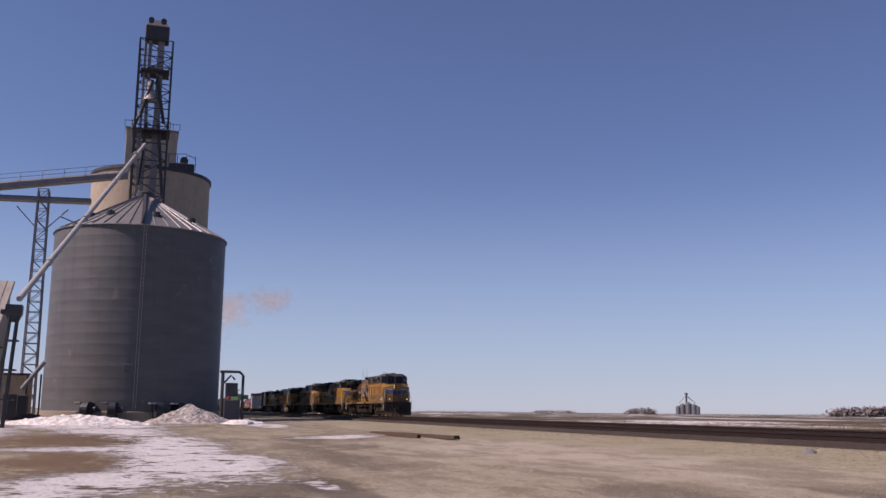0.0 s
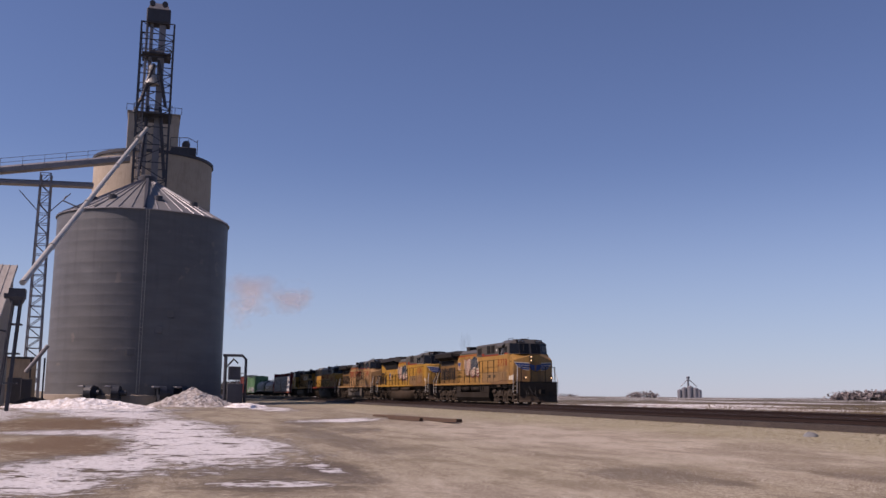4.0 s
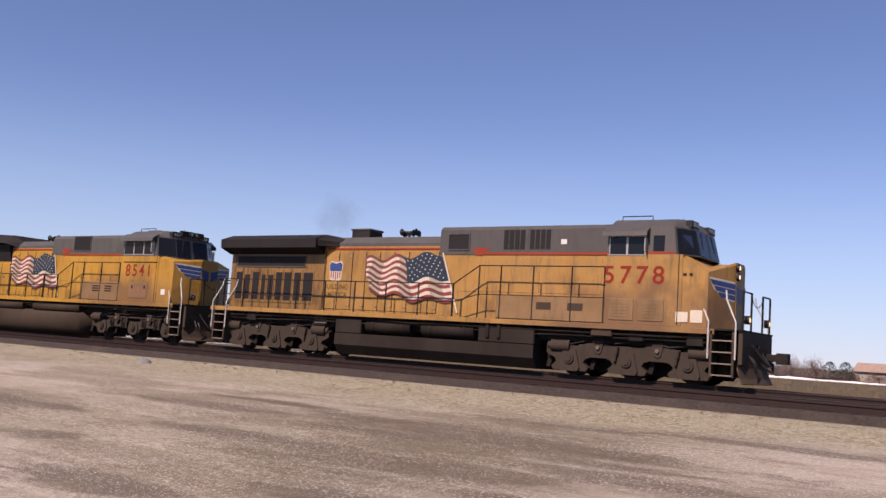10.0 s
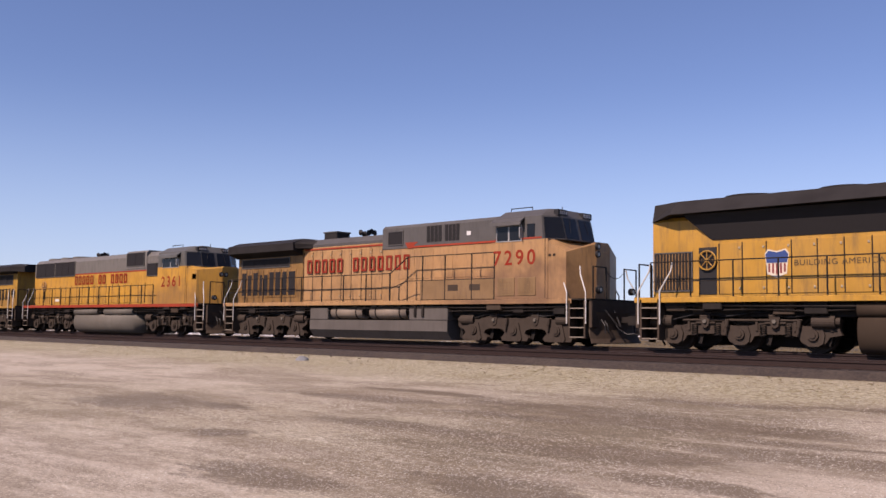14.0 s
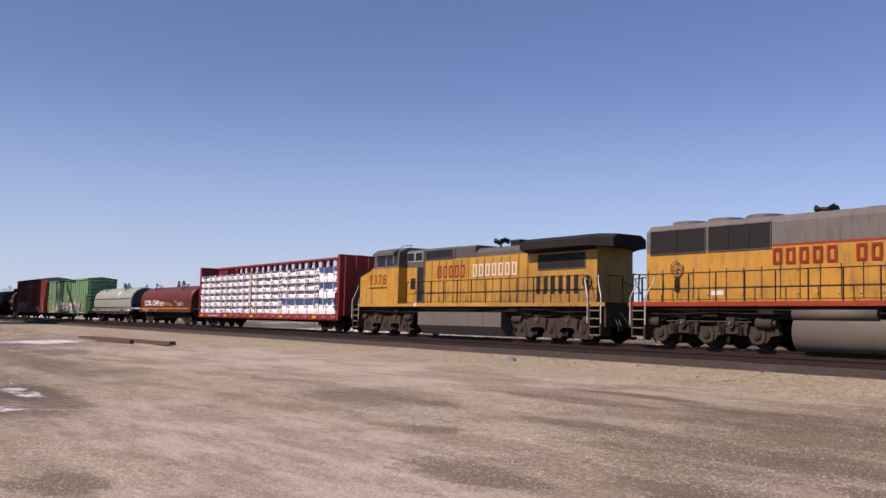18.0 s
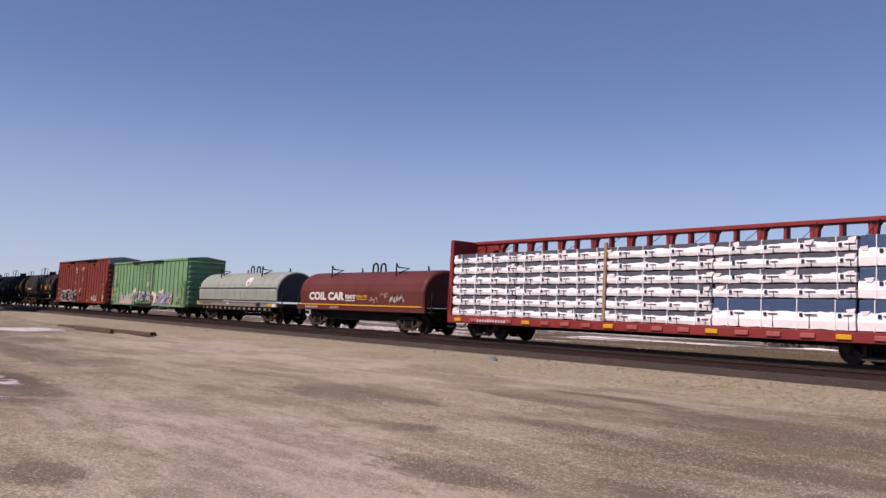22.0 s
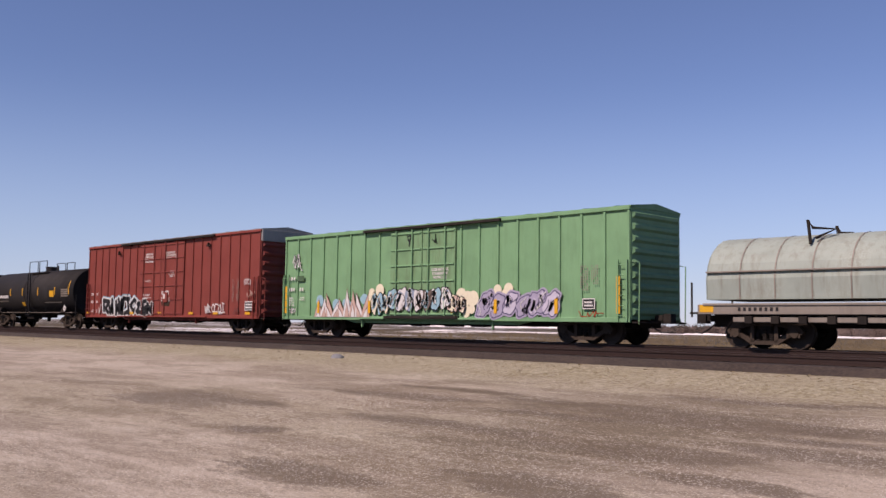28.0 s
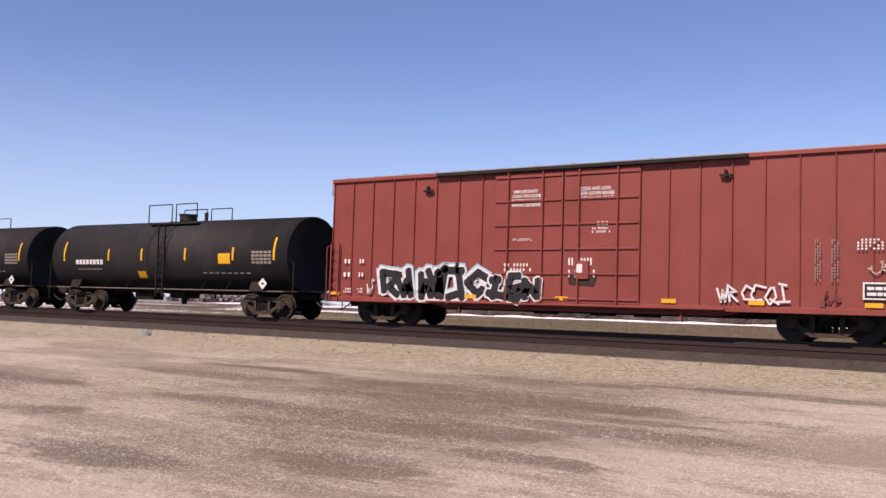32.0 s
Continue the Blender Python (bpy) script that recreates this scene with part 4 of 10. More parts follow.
# ---- locomotives ----
class Loco:
    """Builds one diesel locomotive. q is +1 when it runs cab first, -1 when it is turned round."""

    def __init__(self, offset, q, body, roof, label, tank):
        self.q, self.body, self.roof, self.tankmat = q, body, roof, tank
        self.th = thing("diesel_locomotive", pose(0, 0, 0), label, "locomotive", "locomotives at the head of the train")
        TRAIN.append((self.th, offset))

    def xx(self, a, b):
        return min(self.q * a, self.q * b), max(self.q * a, self.q * b)

    def box(self, name, x0, x1, y0, y1, z0, z1, mat, label="", r=0.0, parent=None):
        a, b = self.xx(x0, x1)
        bm = rbox(a, b, y0, y1, z0, z1, r) if r else box(bmesh.new(), a, b, y0, y1, z0, z1)
        return part(name, bm, mat, parent or self.th, label)

    def both(self, name, x0, x1, y, d, z0, z1, mat, label="", r=0.0, parent=None):
        """The same flat box on both flanks, its face d proud of the plane y."""
        for s in (-1, 1):
            ys = sorted((s * (y - 0.02), s * (y + d)))
            ob = self.box(name, x0, x1, ys[0], ys[1], z0, z1, mat, label, r, parent)
        return ob

    def hood(self, name, x0, x1, y, z0, z1, mat, cham=0.22, label=""):
        a, b = self.xx(x0, x1)
        return part(name, extr_x(bmesh.new(), [(-y, z0), (-y, z1 - cham), (-y + cham, z1), (y - cham, z1), (y, z1 - cham), (y, z0)], a, b), mat, self.th, label)

    # -- frame, steps, couplers, trucks --
    def chassis(self, xr, xf, kind, sill, truck_mat=TRUCK, tc=7.05, sp=1.95, plow=True):
        th, q = self.th, self.q
        self.box("underframe", xr + 0.5, xf - 0.5, -1.15, 1.15, 1.0, 1.38, UNDER, "grimy black steel underframe")
        self.box("deck_plate", xr, xf, -1.5, 1.5, 1.52, 1.565, UNDER)
        for s in (-1, 1):
            ys = sorted((s * 1.46, s * 1.53))
            self.box("side_sill", xr, xf - 0.75, ys[0], ys[1], 1.40, 1.56, sill, r=0.012)
        for e, x in ((1, xf), (-1, xr)):
            a = e * q
            self.box("end_plate", x - e * 0.12, x, -1.45, 1.45, 0.62, 1.52, STEP, r=0.02)
            coupler(th, q * x, a)
            for s in (-1, 1):
                well = self.box("step_well", x - e * 0.86, x - e * 0.80, min(s * 0.95, s * 1.53), max(s * 0.95, s * 1.53), 0.28, 1.5, STEP)
                self.box("step_side", x - e * 0.26, x - e * 0.20, min(s * 0.95, s * 1.53), max(s * 0.95, s * 1.53), 0.28, 1.5, STEP, parent=well)
                self.box("step_back", x - e * 0.84, x - e * 0.22, min(s * 0.95, s * 1.0), max(s * 0.95, s * 1.0), 0.28, 1.5, STEP, parent=well)
                for k in range(4):
                    z = 0.30 + 0.31 * k
                    tr = self.box("step_tread", x - e * 0.80, x - e * 0.26, min(s * 1.0, s * 1.50), max(s * 1.0, s * 1.50), z, z + 0.035, STEP, parent=well)
                    self.box("tread_edge", x - e * 0.80, x - e * 0.26, min(s * 1.50, s * 1.535), max(s * 1.50, s * 1.535), z, z + 0.035, STEPEDGE, "pale worn step edge", parent=well)
                for k, xo in ((0, 0.90), (1, 0.16)):
                    xa = q * (x - e * xo)
                    pts = [(xa, s * 1.56, 0.75), (xa, s * 1.56, 1.75), (xa - a * 0.30, s * 1.42, 2.35), (xa - a * 0.34, s * 1.38, 2.62)]
                    part("grab_rail", pipe(bmesh.new(), pts, 0.024), RAILW, th, "white painted grab rail")
            for y in (-1.3, -0.55, 0.55, 1.3):
                part("end_post", cyl(bmesh.new(), (q * (x - e * 0.05), y, 1.5), (q * (x - e * 0.05), y, 2.6), 0.03, 6), UNDER, th)
            for y0, y1 in ((-1.3, -0.55), (0.55, 1.3)):
                part("end_rail", pipe(bmesh.new(), [(q * (x - e * 0.05), y0, 2.6), (q * (x - e * 0.05), y1, 2.6)], 0.024), UNDER, th)
            part("safety_chain", pipe(bmesh.new(), [(q * (x - e * 0.05), y, 2.5 - 0.25 * (1 - (y / 0.55) ** 2)) for y in np.linspace(-0.55, 0.55, 7)], 0.012, 4), UNDER, th)
            for y in (-0.95, -0.8, 0.8, 0.95):
                part("brake_hose", pipe(bmesh.new(), [(q * x, y, 0.95), (q * (x + e * 0.18), y * 1.02, 0.7), (q * (x + e * 0.2), y, 0.45)], 0.022, 5), BLACK, th)
        if plow:
            a, b2 = q * (xf - 0.05), q * (xf + 0.35)
            d = b2 - a
            bm = bmesh.new()
            rows_ = []
            for k in range(13):
                y = -1.48 + 2.96 * k / 12
                fwd = 0.75 - 0.75 * (abs(y) / 1.48) ** 1.6
                rows_.append([(a + d * (fwd + u), y * (1 - 0.12 * (v - 0.14)), v) for u, v in ((0.05, 1.12), (-0.12, 0.85), (-0.16, 0.55), (0.0, 0.28), (0.22, 0.14), (0.16, 0.12), (-0.25, 0.5), (-0.25, 0.9))])
            loft(bm, rows_)
            part("snow_plow", bm, STEP, th, "dusty black pilot plow")
        for e in (-1, 1):
            loco_truck(th, q * e * tc, kind, truck_mat, sp)
        # pipes, valves and boxes hung under the deck
        rnd = random.Random(int(abs(xr) * 100))
        for s in (-1, 1):
            part("train_pipe", pipe(bmesh.new(), [(x, s * 1.40, 1.30 + 0.03 * rnd.uniform(-1, 1)) for x in np.linspace(xr + 1.0, xf - 1.0, 14)], 0.035, 6), UNDER, th)
            part("train_pipe", pipe(bmesh.new(), [(x, s * 1.34, 1.18 + 0.05 * rnd.uniform(-1, 1)) for x in np.linspace(xr + 1.0, xf - 1.0, 14)], 0.025, 6), UNDER, th)
            x = xr + 1.0
            while x < xf - 1.4:
                w, h = rnd.uniform(0.18, 0.7), rnd.uniform(0.12, 0.38)
                if not -4.2 < x < 4.2:
                    y = s * rnd.uniform(1.05, 1.38)
                    part("valve_box", rbox(*sorted((q * x, q * (x + w))), y - 0.12, y + 0.12, 1.40 - h, 1.45, 0.03), rnd.choice((UNDER, UNDER, TANKB, UNDER)), th)
                x += w + rnd.uniform(0.05, 0.5)
        for e, x in ((1, xf), (-1, xr)):
            part("hose_loop", pipe(bmesh.new(), [(q * (x + e * (0.05 + 0.4 * math.sin(a))), -0.75 + 0.5 * a / 3.14, 1.2 - 0.55 * math.sin(a)) for a in np.linspace(0, math.pi, 9)], 0.03, 6), GRILLE, th)

    def rails(self, runs, z_deck=1.56, mat=UNDER):
        """Side handrails: each run is a list of (x, top) with a stanchion at every point, and a lower bar."""
        for s in (-1, 1):
            for pts in runs:
                y = s * 1.47
                for x, z in pts:
                    part("stanchion", cyl(bmesh.new(), (self.q * x, y, z_deck - 0.1), (self.q * x, y, z), 0.026, 6), mat, self.th)
                part("handrail", pipe(bmesh.new(), [(self.q * x, y, z) for x, z in pts], 0.02), mat, self.th)
                part("lower_rail", pipe(bmesh.new(), [(self.q * x, y, z_deck + (z - z_deck) * 0.45) for x, z in pts], 0.016), mat, self.th)

    def doors(self, x0, x1, n, y, z0, z1, mat):
        """A row of engine-room doors with latches and hinges."""
        w = (x1 - x0) / n
        for s in (-1, 1):
            for i in range(n + 1):
                xs_ = self.q * (x0 + i * w)
                ys = sorted((s * (y - 0.01), s * (y + 0.0195)))
                part("door_joint", box(bmesh.new(), xs_ - 0.017, xs_ + 0.017, ys[0], ys[1], z0, z1), SEAM, self.th)
            for i in range(n):
                a, b = self.xx(x0 + i * w + 0.018, x0 + (i + 1) * w - 0.018)
                ys = sorted((s * (y - 0.01), s * (y + 0.018)))
                d = part("hood_door", rbox(a, b, ys[0], ys[1], z0, z1, 0.006), mat, self.th)
                for z in (z0 + 0.16, z1 - 0.16):
                    part("latch", rbox(b - 0.09, b - 0.03, min(s * (y + 0.012), s * (y + 0.045)), max(s * (y + 0.012), s * (y + 0.045)), z - 0.035, z + 0.035, 0.01), LATCH, d)

    def slots(self, x0, x1, n, y, z0, z1, gap=0.35, name="louvre_panel"):
        w = (x1 - x0) / n
        for i in range(n):
            self.both(name, x0 + i * w + w * gap / 2, x0 + (i + 1) * w - w * gap / 2, y, 0.012, z0, z1, GRILLE, "dark louvred intake")

    def screen(self, name, x0, x1, y, z0, z1):
        """A mesh screen: dark panel with a frame and thin bars."""
        for s in (-1, 1):
            ys = sorted((s * (y - 0.02), s * (y + 0.01)))
            p = self.box(name, x0, x1, ys[0], ys[1], z0, z1, GRILLE, "dark mesh intake screen")
            a, b = self.xx(x0, x1)
            yf = sorted((s * (y + 0.005), s * (y + 0.028)))
            for xa, xb, za, zb in ((a, b, z1 - 0.035, z1), (a, b, z0, z0 + 0.035), (a, a + 0.035, z0 + 0.035, z1 - 0.035), (b - 0.035, b, z0 + 0.035, z1 - 0.035)):
                part("screen_edge", box(bmesh.new(), xa, xb, yf[0], yf[1], za, zb), GREY_A, p)
            for k in range(1, max(1, int((b - a) / 0.85))):
                xm = a + (b - a) * k / max(1, int((b - a) / 0.85))
                part("screen_bar", box(bmesh.new(), xm - 0.012, xm + 0.012, s * (y + 0.014) - 0.009, s * (y + 0.014) + 0.009, z0 + 0.035, z1 - 0.035), GRILLE, p)

    def horn(self, x, z):
        q = self.q
        h = part("air_horn", cyl(bmesh.new(), (q * x, 0, z - 0.3), (q * x, 0, z - 0.05), 0.05, 8), BLACK, self.th, "black air horn cluster")
        for i, (d, y, dz) in enumerate(((1, -0.16, 0), (-1, -0.08, 0.05), (1, 0.0, 0.06), (-1, 0.1, 0), (1, 0.18, 0.02))):
            part("trumpet", cyl(cyl(bmesh.new(), (q * x, y, z + dz), (q * x + d * 0.17, y, z + dz), 0.04, 8), (q * x + d * 0.17, y, z + dz), (q * x + d * 0.29, y, z + dz), 0.045, 10, 0.13), BLACK, h)

    def stack(self, x0, x1, z0, z1):
        self.box("exhaust_stack", x0, x1, -0.38, 0.38, z0, z1, SOOT, "sooty square exhaust stack", 0.03)
        self.box("stack_lip", x0 - 0.03, x1 + 0.03, -0.41, 0.41, z1 - 0.04, z1 + 0.02, GREY_A, r=0.01)

    def wide_cab(self, x0, x1, z_top, win, nose_x, nose_z, sq=0.55, drop=0.16):
        """Safety cab with full-width nose. x0 rear wall, x1 top of windscreen, nose_x front, nose_z nose height."""
        q, th = self.q, self.th
        wb = nose_z + 0.06
        low = part("cab_lower", loft(bmesh.new(), [[(q * x, y, z) for x, y in ((x0, -1.52), (x1 + 0.15, -1.52), (x1 + 0.15, 1.52), (x0, 1.52))] for z in (1.565, wb)]), self.body, th)
        up = part("cab_upper", loft(bmesh.new(), [
            [(q * x0, -1.52, wb), (q * (x1 - 0.05), -1.52, wb), (q * (x1 + 0.42), -0.85, wb), (q * (x1 + 0.42), 0.85, wb), (q * (x1 - 0.05), 1.52, wb), (q * x0, 1.52, wb)],
            [(q * x0, -1.48, z_top - 0.28), (q * (x1 - 0.15), -1.48, z_top - 0.28), (q * (x1 + 0.22), -0.85, z_top - 0.28), (q * (x1 + 0.22), 0.85, z_top - 0.28), (q * (x1 - 0.15), 1.48, z_top - 0.28), (q * x0, 1.48, z_top - 0.28)],
            [(q * x0, -0.95, z_top), (q * (x1 - 0.25), -0.95, z_top), (q * (x1 - 0.05), -0.7, z_top), (q * (x1 - 0.05), 0.7, z_top), (q * (x1 - 0.25), 0.95, z_top), (q * x0, 0.95, z_top)]]), self.roof, th)
        # nose with chamfered front corners
        nt_ = nose_z
        ring = lambda z, zf: [(q * (x1 + 0.1), -1.5, z), (q * (nose_x - sq), -1.5, zf), (q * nose_x, -0.45, zf + drop * 0.7), (q * nose_x, 0.45, zf + drop * 0.7), (q * (nose_x - sq), 1.5, zf), (q * (x1 + 0.1), 1.5, z)]
        lowr = [(x, y, 1.565) for x, y, _ in ring(0, 0)]
        nose = part("nose", loft(bmesh.new(), [lowr, ring(nt_, nt_ - drop), [(x * 0.999, y * 0.82, z + 0.09) for x, y, z in ring(nt_, nt_ - drop)]]), self.body, th)
        # nose door and centre headlight
        fx = q * (nose_x + 0.004)
        part("nose_door", rbox(min(fx, fx + q * 0.02), max(fx, fx + q * 0.02), -0.42, 0.28, 1.75, nose_z - 0.35, 0.008), self.body, nose)
        # side windows
        for s in (-1, 1):
            y = s * 1.515
            a, b = self.xx(*win[:2])
            w = part("side_window", rbox(a, b, min(y, y + s * 0.02), max(y, y + s * 0.02), win[2], win[3], 0.01), FRAMEW, up, "metal framed sliding cab window")
            n = win[4]
            for i in range(n):
                pa, pb = a + (b - a) * i / n + 0.035, a + (b - a) * (i + 1) / n - 0.035
                part("window_pane", box(bmesh.new(), pa, pb, min(y + s * 0.018, y + s * 0.026), max(y + s * 0.018, y + s * 0.026), win[2] + 0.04, win[3] - 0.04), GLASS, w, "dark tinted pane")
            part("window_shade", extr_x(bmesh.new(), [(s * 1.40, win[3] + 0.30), (s * 1.72, win[3] + 0.10), (s * 1.74, win[3] - 0.03), (s * 1.71, win[3] - 0.03), (s * 1.69, win[3] + 0.06), (s * 1.42, win[3] + 0.22)], a - 0.14, b + 0.10), self.roof, up, "sheet metal sun shade")
            part("mirror", rbox(b + 0.02, b + 0.06, min(y, y + s * 0.2), max(y, y + s * 0.2), win[2] + 0.1, win[3] - 0.1, 0.01), FRAMEW, up)
            # corner windscreen and rear side pane, lying on the slanted front faces
            p0, p1 = Vector((q * (x1 - 0.05), s * 1.52, wb)), Vector((q * (x1 + 0.42), s * 0.85, wb))
            t0, t1 = Vector((q * (x1 - 0.15), s * 1.48, z_top - 0.28)), Vector((q * (x1 + 0.22), s * 0.85, z_top - 0.28))
            nrm = (p1 - p0).cross(t0 - p0).normalized()
            if nrm.x * q < 0:
                nrm = -nrm
            f = lambda u, v, d: (p0.lerp(p1, u)).lerp(t0.lerp(t1, u), v) + nrm * d
            part("corner_windscreen", loft(bmesh.new(), [[f(u, v, d) for u, v in ((0.10, 0.05), (0.985, 0.05), (0.985, 0.94), (0.10, 0.94))] for d in (0.0, 0.012)]), GLASS, up, "dark windscreen pane")
            c0, c1 = Vector((q * (x1 + 0.42), s * 0.82, wb)), Vector((q * (x1 + 0.42), s * 0.04, wb))
            e0, e1 = Vector((q * (x1 + 0.22), s * 0.82, z_top - 0.28)), Vector((q * (x1 + 0.22), s * 0.04, z_top - 0.28))
            nr2 = Vector((q * 1.0, 0, 0.2)).normalized()
            g = lambda u, v, d: (c0.lerp(c1, u)).lerp(e0.lerp(e1, u), v) + nr2 * d
            part("windscreen", loft(bmesh.new(), [[g(u, v, d) for u, v in ((0.015, 0.05), (0.95, 0.05), (0.95, 0.94), (0.015, 0.94))] for d in (0.0, 0.012)]), GLASS, up, "dark windscreen pane")
            part("wiper", pipe(bmesh.new(), [g(0.5, 0.95, 0.02), g(0.35, 0.3, 0.03)], 0.008, 4), BLACK, up)
            nb = part("number_board", rbox(min(q * (x1 + 0.0), q * (x1 + 0.20)), max(q * (x1 + 0.0), q * (x1 + 0.20)), min(s * 0.45, s * 1.0), max(s * 0.45, s * 1.0), z_top - 0.26, z_top - 0.04, 0.015), BLACK, up, "black number board")
            bmn = bmesh.new()
            for k in range(4):
                yy = s * (0.53 + 0.11 * k)
                box(bmn, min(q * (x1 + 0.198), q * (x1 + 0.206)), max(q * (x1 + 0.198), q * (x1 + 0.206)), yy - 0.03, yy + 0.03, z_top - 0.2, z_top - 0.09)
            tagged(part("number_bars", bmn, WHITE, nb), kind="stuff")
        rx_ = q * (x0 + 0.55)
        part("roof_grab", pipe(bmesh.new(), [(rx_ - 0.45, -0.75, z_top - 0.02), (rx_ - 0.45, -0.75, z_top + 0.14), (rx_ + 0.5, -0.75, z_top + 0.14), (rx_ + 0.5, -0.75, z_top - 0.02)], 0.018, 5), BLACK, up)
        part("antenna", cyl(bmesh.new(), (q * (x1 - 0.5), 0.2, z_top - 0.02), (q * (x1 - 0.5), 0.2, z_top + 0.2), 0.03, 8, 0.012), BLACK, up)
        part("radio_dome", rbox(*sorted((q * (x1 - 1.0), q * (x1 - 0.6))), -0.25, 0.25, z_top - 0.02, z_top + 0.09, 0.04, 2), self.roof, up)
        for s in (-1, 1):
            part("seam_strip", box(bmesh.new(), *sorted((q * (x1 + 0.03), q * (x1 + 0.055))), *sorted((s * 1.519, s * 1.526)), 1.6, wb), SEAM, low)
        return low, up, nose

    def headlights(self, x, z, lit, lateral=0.0, vertical=True):
        for d in (-0.13, 0.13):
            y, zz = (lateral, z + d) if vertical else (lateral + d, z)
            rim = part("headlight", cyl(bmesh.new(), (self.q * x, y, zz), (self.q * (x + 0.07), y, zz), 0.115, 14), BLACK, self.th, "sealed beam headlight")
            part("lens", cyl(bmesh.new(), (self.q * (x + 0.066), y, zz), (self.q * (x + 0.076), y, zz), 0.062, 14), LAMP if lit else FRAMEW, rim)

    def ditch(self, x, z, lit):
        for y in (-0.98, 0.98):
            h = part("ditch_light", cyl(bmesh.new(), (self.q * x, y, z), (self.q * (x + 0.14), y, z), 0.12, 14), BLACK, self.th, "deck mounted ditch light")
            part("lens", cyl(bmesh.new(), (self.q * (x + 0.135), y, z), (self.q * (x + 0.148), y, z), 0.065, 14), LAMPDIM if lit else FRAMEW, h)

    def number(self, body, x0, x1, z0, z1):
        lettering("cab_number", body, x0, x1, z0, z1, -1.527, REDTXT, self.th, "red painted unit number", 0.012, 1.35)

    def block_letters(self, x0, x1, z0, z1, y, mat, counts, skip=(), seed=3, second=None):
        """The railway's name as plain upright bars."""
        n = sum(counts) + len(counts) - 1
        w = (x1 - x0) / n
        i = 0
        for wd in counts:
            for k in range(wd):
                if i not in skip:
                    x = x0 + w * i
                    xa, xb, th_ = x + w * 0.13, x + w * 0.82, w * 0.20
                    bm = bmesh.new()
                    for xc, xd, zc, zd in ((xa, xa + th_, z0, z1), (xb - th_, xb, z0, z1), (xa + th_, xb - th_, z1 - 0.085, z1), (xa + th_, xb - th_, z0, z0 + 0.085)):
                        poly_xz(bm, [(xc, zc), (xd, zc), (xd, zd), (xc, zd)], y)
                    mat = second if wd == counts[-1] and second else mat
                    part("name_bar", bm, mat, self.th)
                i += 1
            i += 1

    def shield(self, x, z, w, h, y, white=False):
        """Railway emblem as a plain striped shield."""
        out = lambda k: [(x - w / 2 * k, z + h * 0.34 * k), (x - w * 0.36 * k, z + h / 2 * k), (x, z + h * 0.42 * k), (x + w * 0.36 * k, z + h / 2 * k), (x + w / 2 * k, z + h * 0.34 * k), (x + w * 0.42 * k, z - h * 0.1 * k), (x + w * 0.40 * k, z - h * 0.36 * k), (x, z - h / 2 * k), (x - w * 0.40 * k, z - h * 0.36 * k), (x - w * 0.42 * k, z - h * 0.1 * k)]
        em = part("emblem", poly_xz(bmesh.new(), out(1.08), y), FLAGW, self.th, "striped shield emblem")
        part("emblem_top", poly_xz(bmesh.new(), [(x - w * 0.45, z + h * 0.02), (x + w * 0.45, z + h * 0.02), (x + w / 2, z + h * 0.34), (x + w * 0.36, z + h * 0.48), (x, z + h * 0.4), (x - w * 0.36, z + h * 0.48), (x - w / 2, z + h * 0.34)], y - 0.004), BLUE, em)
        bm = bmesh.new()
        for k in range(5):
            xa = x - w * 0.38 + k * w * 0.17
            poly_xz(bm, [(xa, z - h * (0.32 + 0.1 * (1 - abs(k - 2) / 2))), (xa + w * 0.085, z - h * (0.32 + 0.1 * (1 - abs(k - 2) / 2))), (xa + w * 0.085, z), (xa, z)], y - 0.004)
        tagged(part("emblem_stripes", bm, FLAGR, em), kind="stuff")

    def flag(self, x0, x1, z0, z1, y, lean=0.45):
        """A big waving flag decal with its hoist on the leading side."""
        h = z1 - z0
        L = x1 - x0 - lean

        def pt(u, v):
            wave = 0.12 * math.sin(u * 17.0 + v * 1.6 + 0.6) * (1.1 - 0.5 * u) + 0.05 * math.sin(u * 7.0 + 1.0)
            lift = -0.20 * (1 - u) ** 1.5 * (1 - v) + 0.08 * math.sin(u * 3.1) * (1 - v)
            return (x0 + L * u + lean * v * (0.35 + 0.65 * u) + 0.06 * math.sin(9 * v) * (1 - u), z1 - h * (0.08 + 0.86 * v) * (0.86 + 0.14 * u) + wave + lift - 0.02)

        sets = {"flag_red": (bmesh.new(), FLAGR), "flag_white": (bmesh.new(), FLAGW), "flag_red_fold": (bmesh.new(), FLAGR2), "flag_white_fold": (bmesh.new(), FLAGW2)}
        n = 30
        for i in range(13):
            top = [pt(k / n, i / 13) for k in range(n + 1)]
            bot = [pt(k / n, (i + 1) / 13) for k in range(n + 1)]
            for k in range(n):
                fold = math.cos(17.0 * (k + 0.5) / n + 0.12 * i + 0.6) < -0.25
                poly_xz(sets[("flag_red" if i % 2 == 0 else "flag_white") + ("_fold" if fold else "")][0], [top[k], top[k + 1], bot[k + 1], bot[k]], y)
        base = None
        for nm, (bm, mt) in sets.items():
            ob = tagged(part(nm, bm, mt, base or self.th, "waving flag decal on the hood side" if base is None else ""), kind="stuff")
            base = base or ob
        bm, st = bmesh.new(), bmesh.new()
        for k in range(16):
            for j in range(7):
                u0, u1, v0, v1 = 0.52 + 0.48 * k / 16, 0.52 + 0.48 * (k + 1) / 16, j / 13, (j + 1) / 13
                poly_xz(bm, [pt(u0, v0), pt(u1, v0), pt(u1, v1), pt(u0, v1)], y - 0.004)
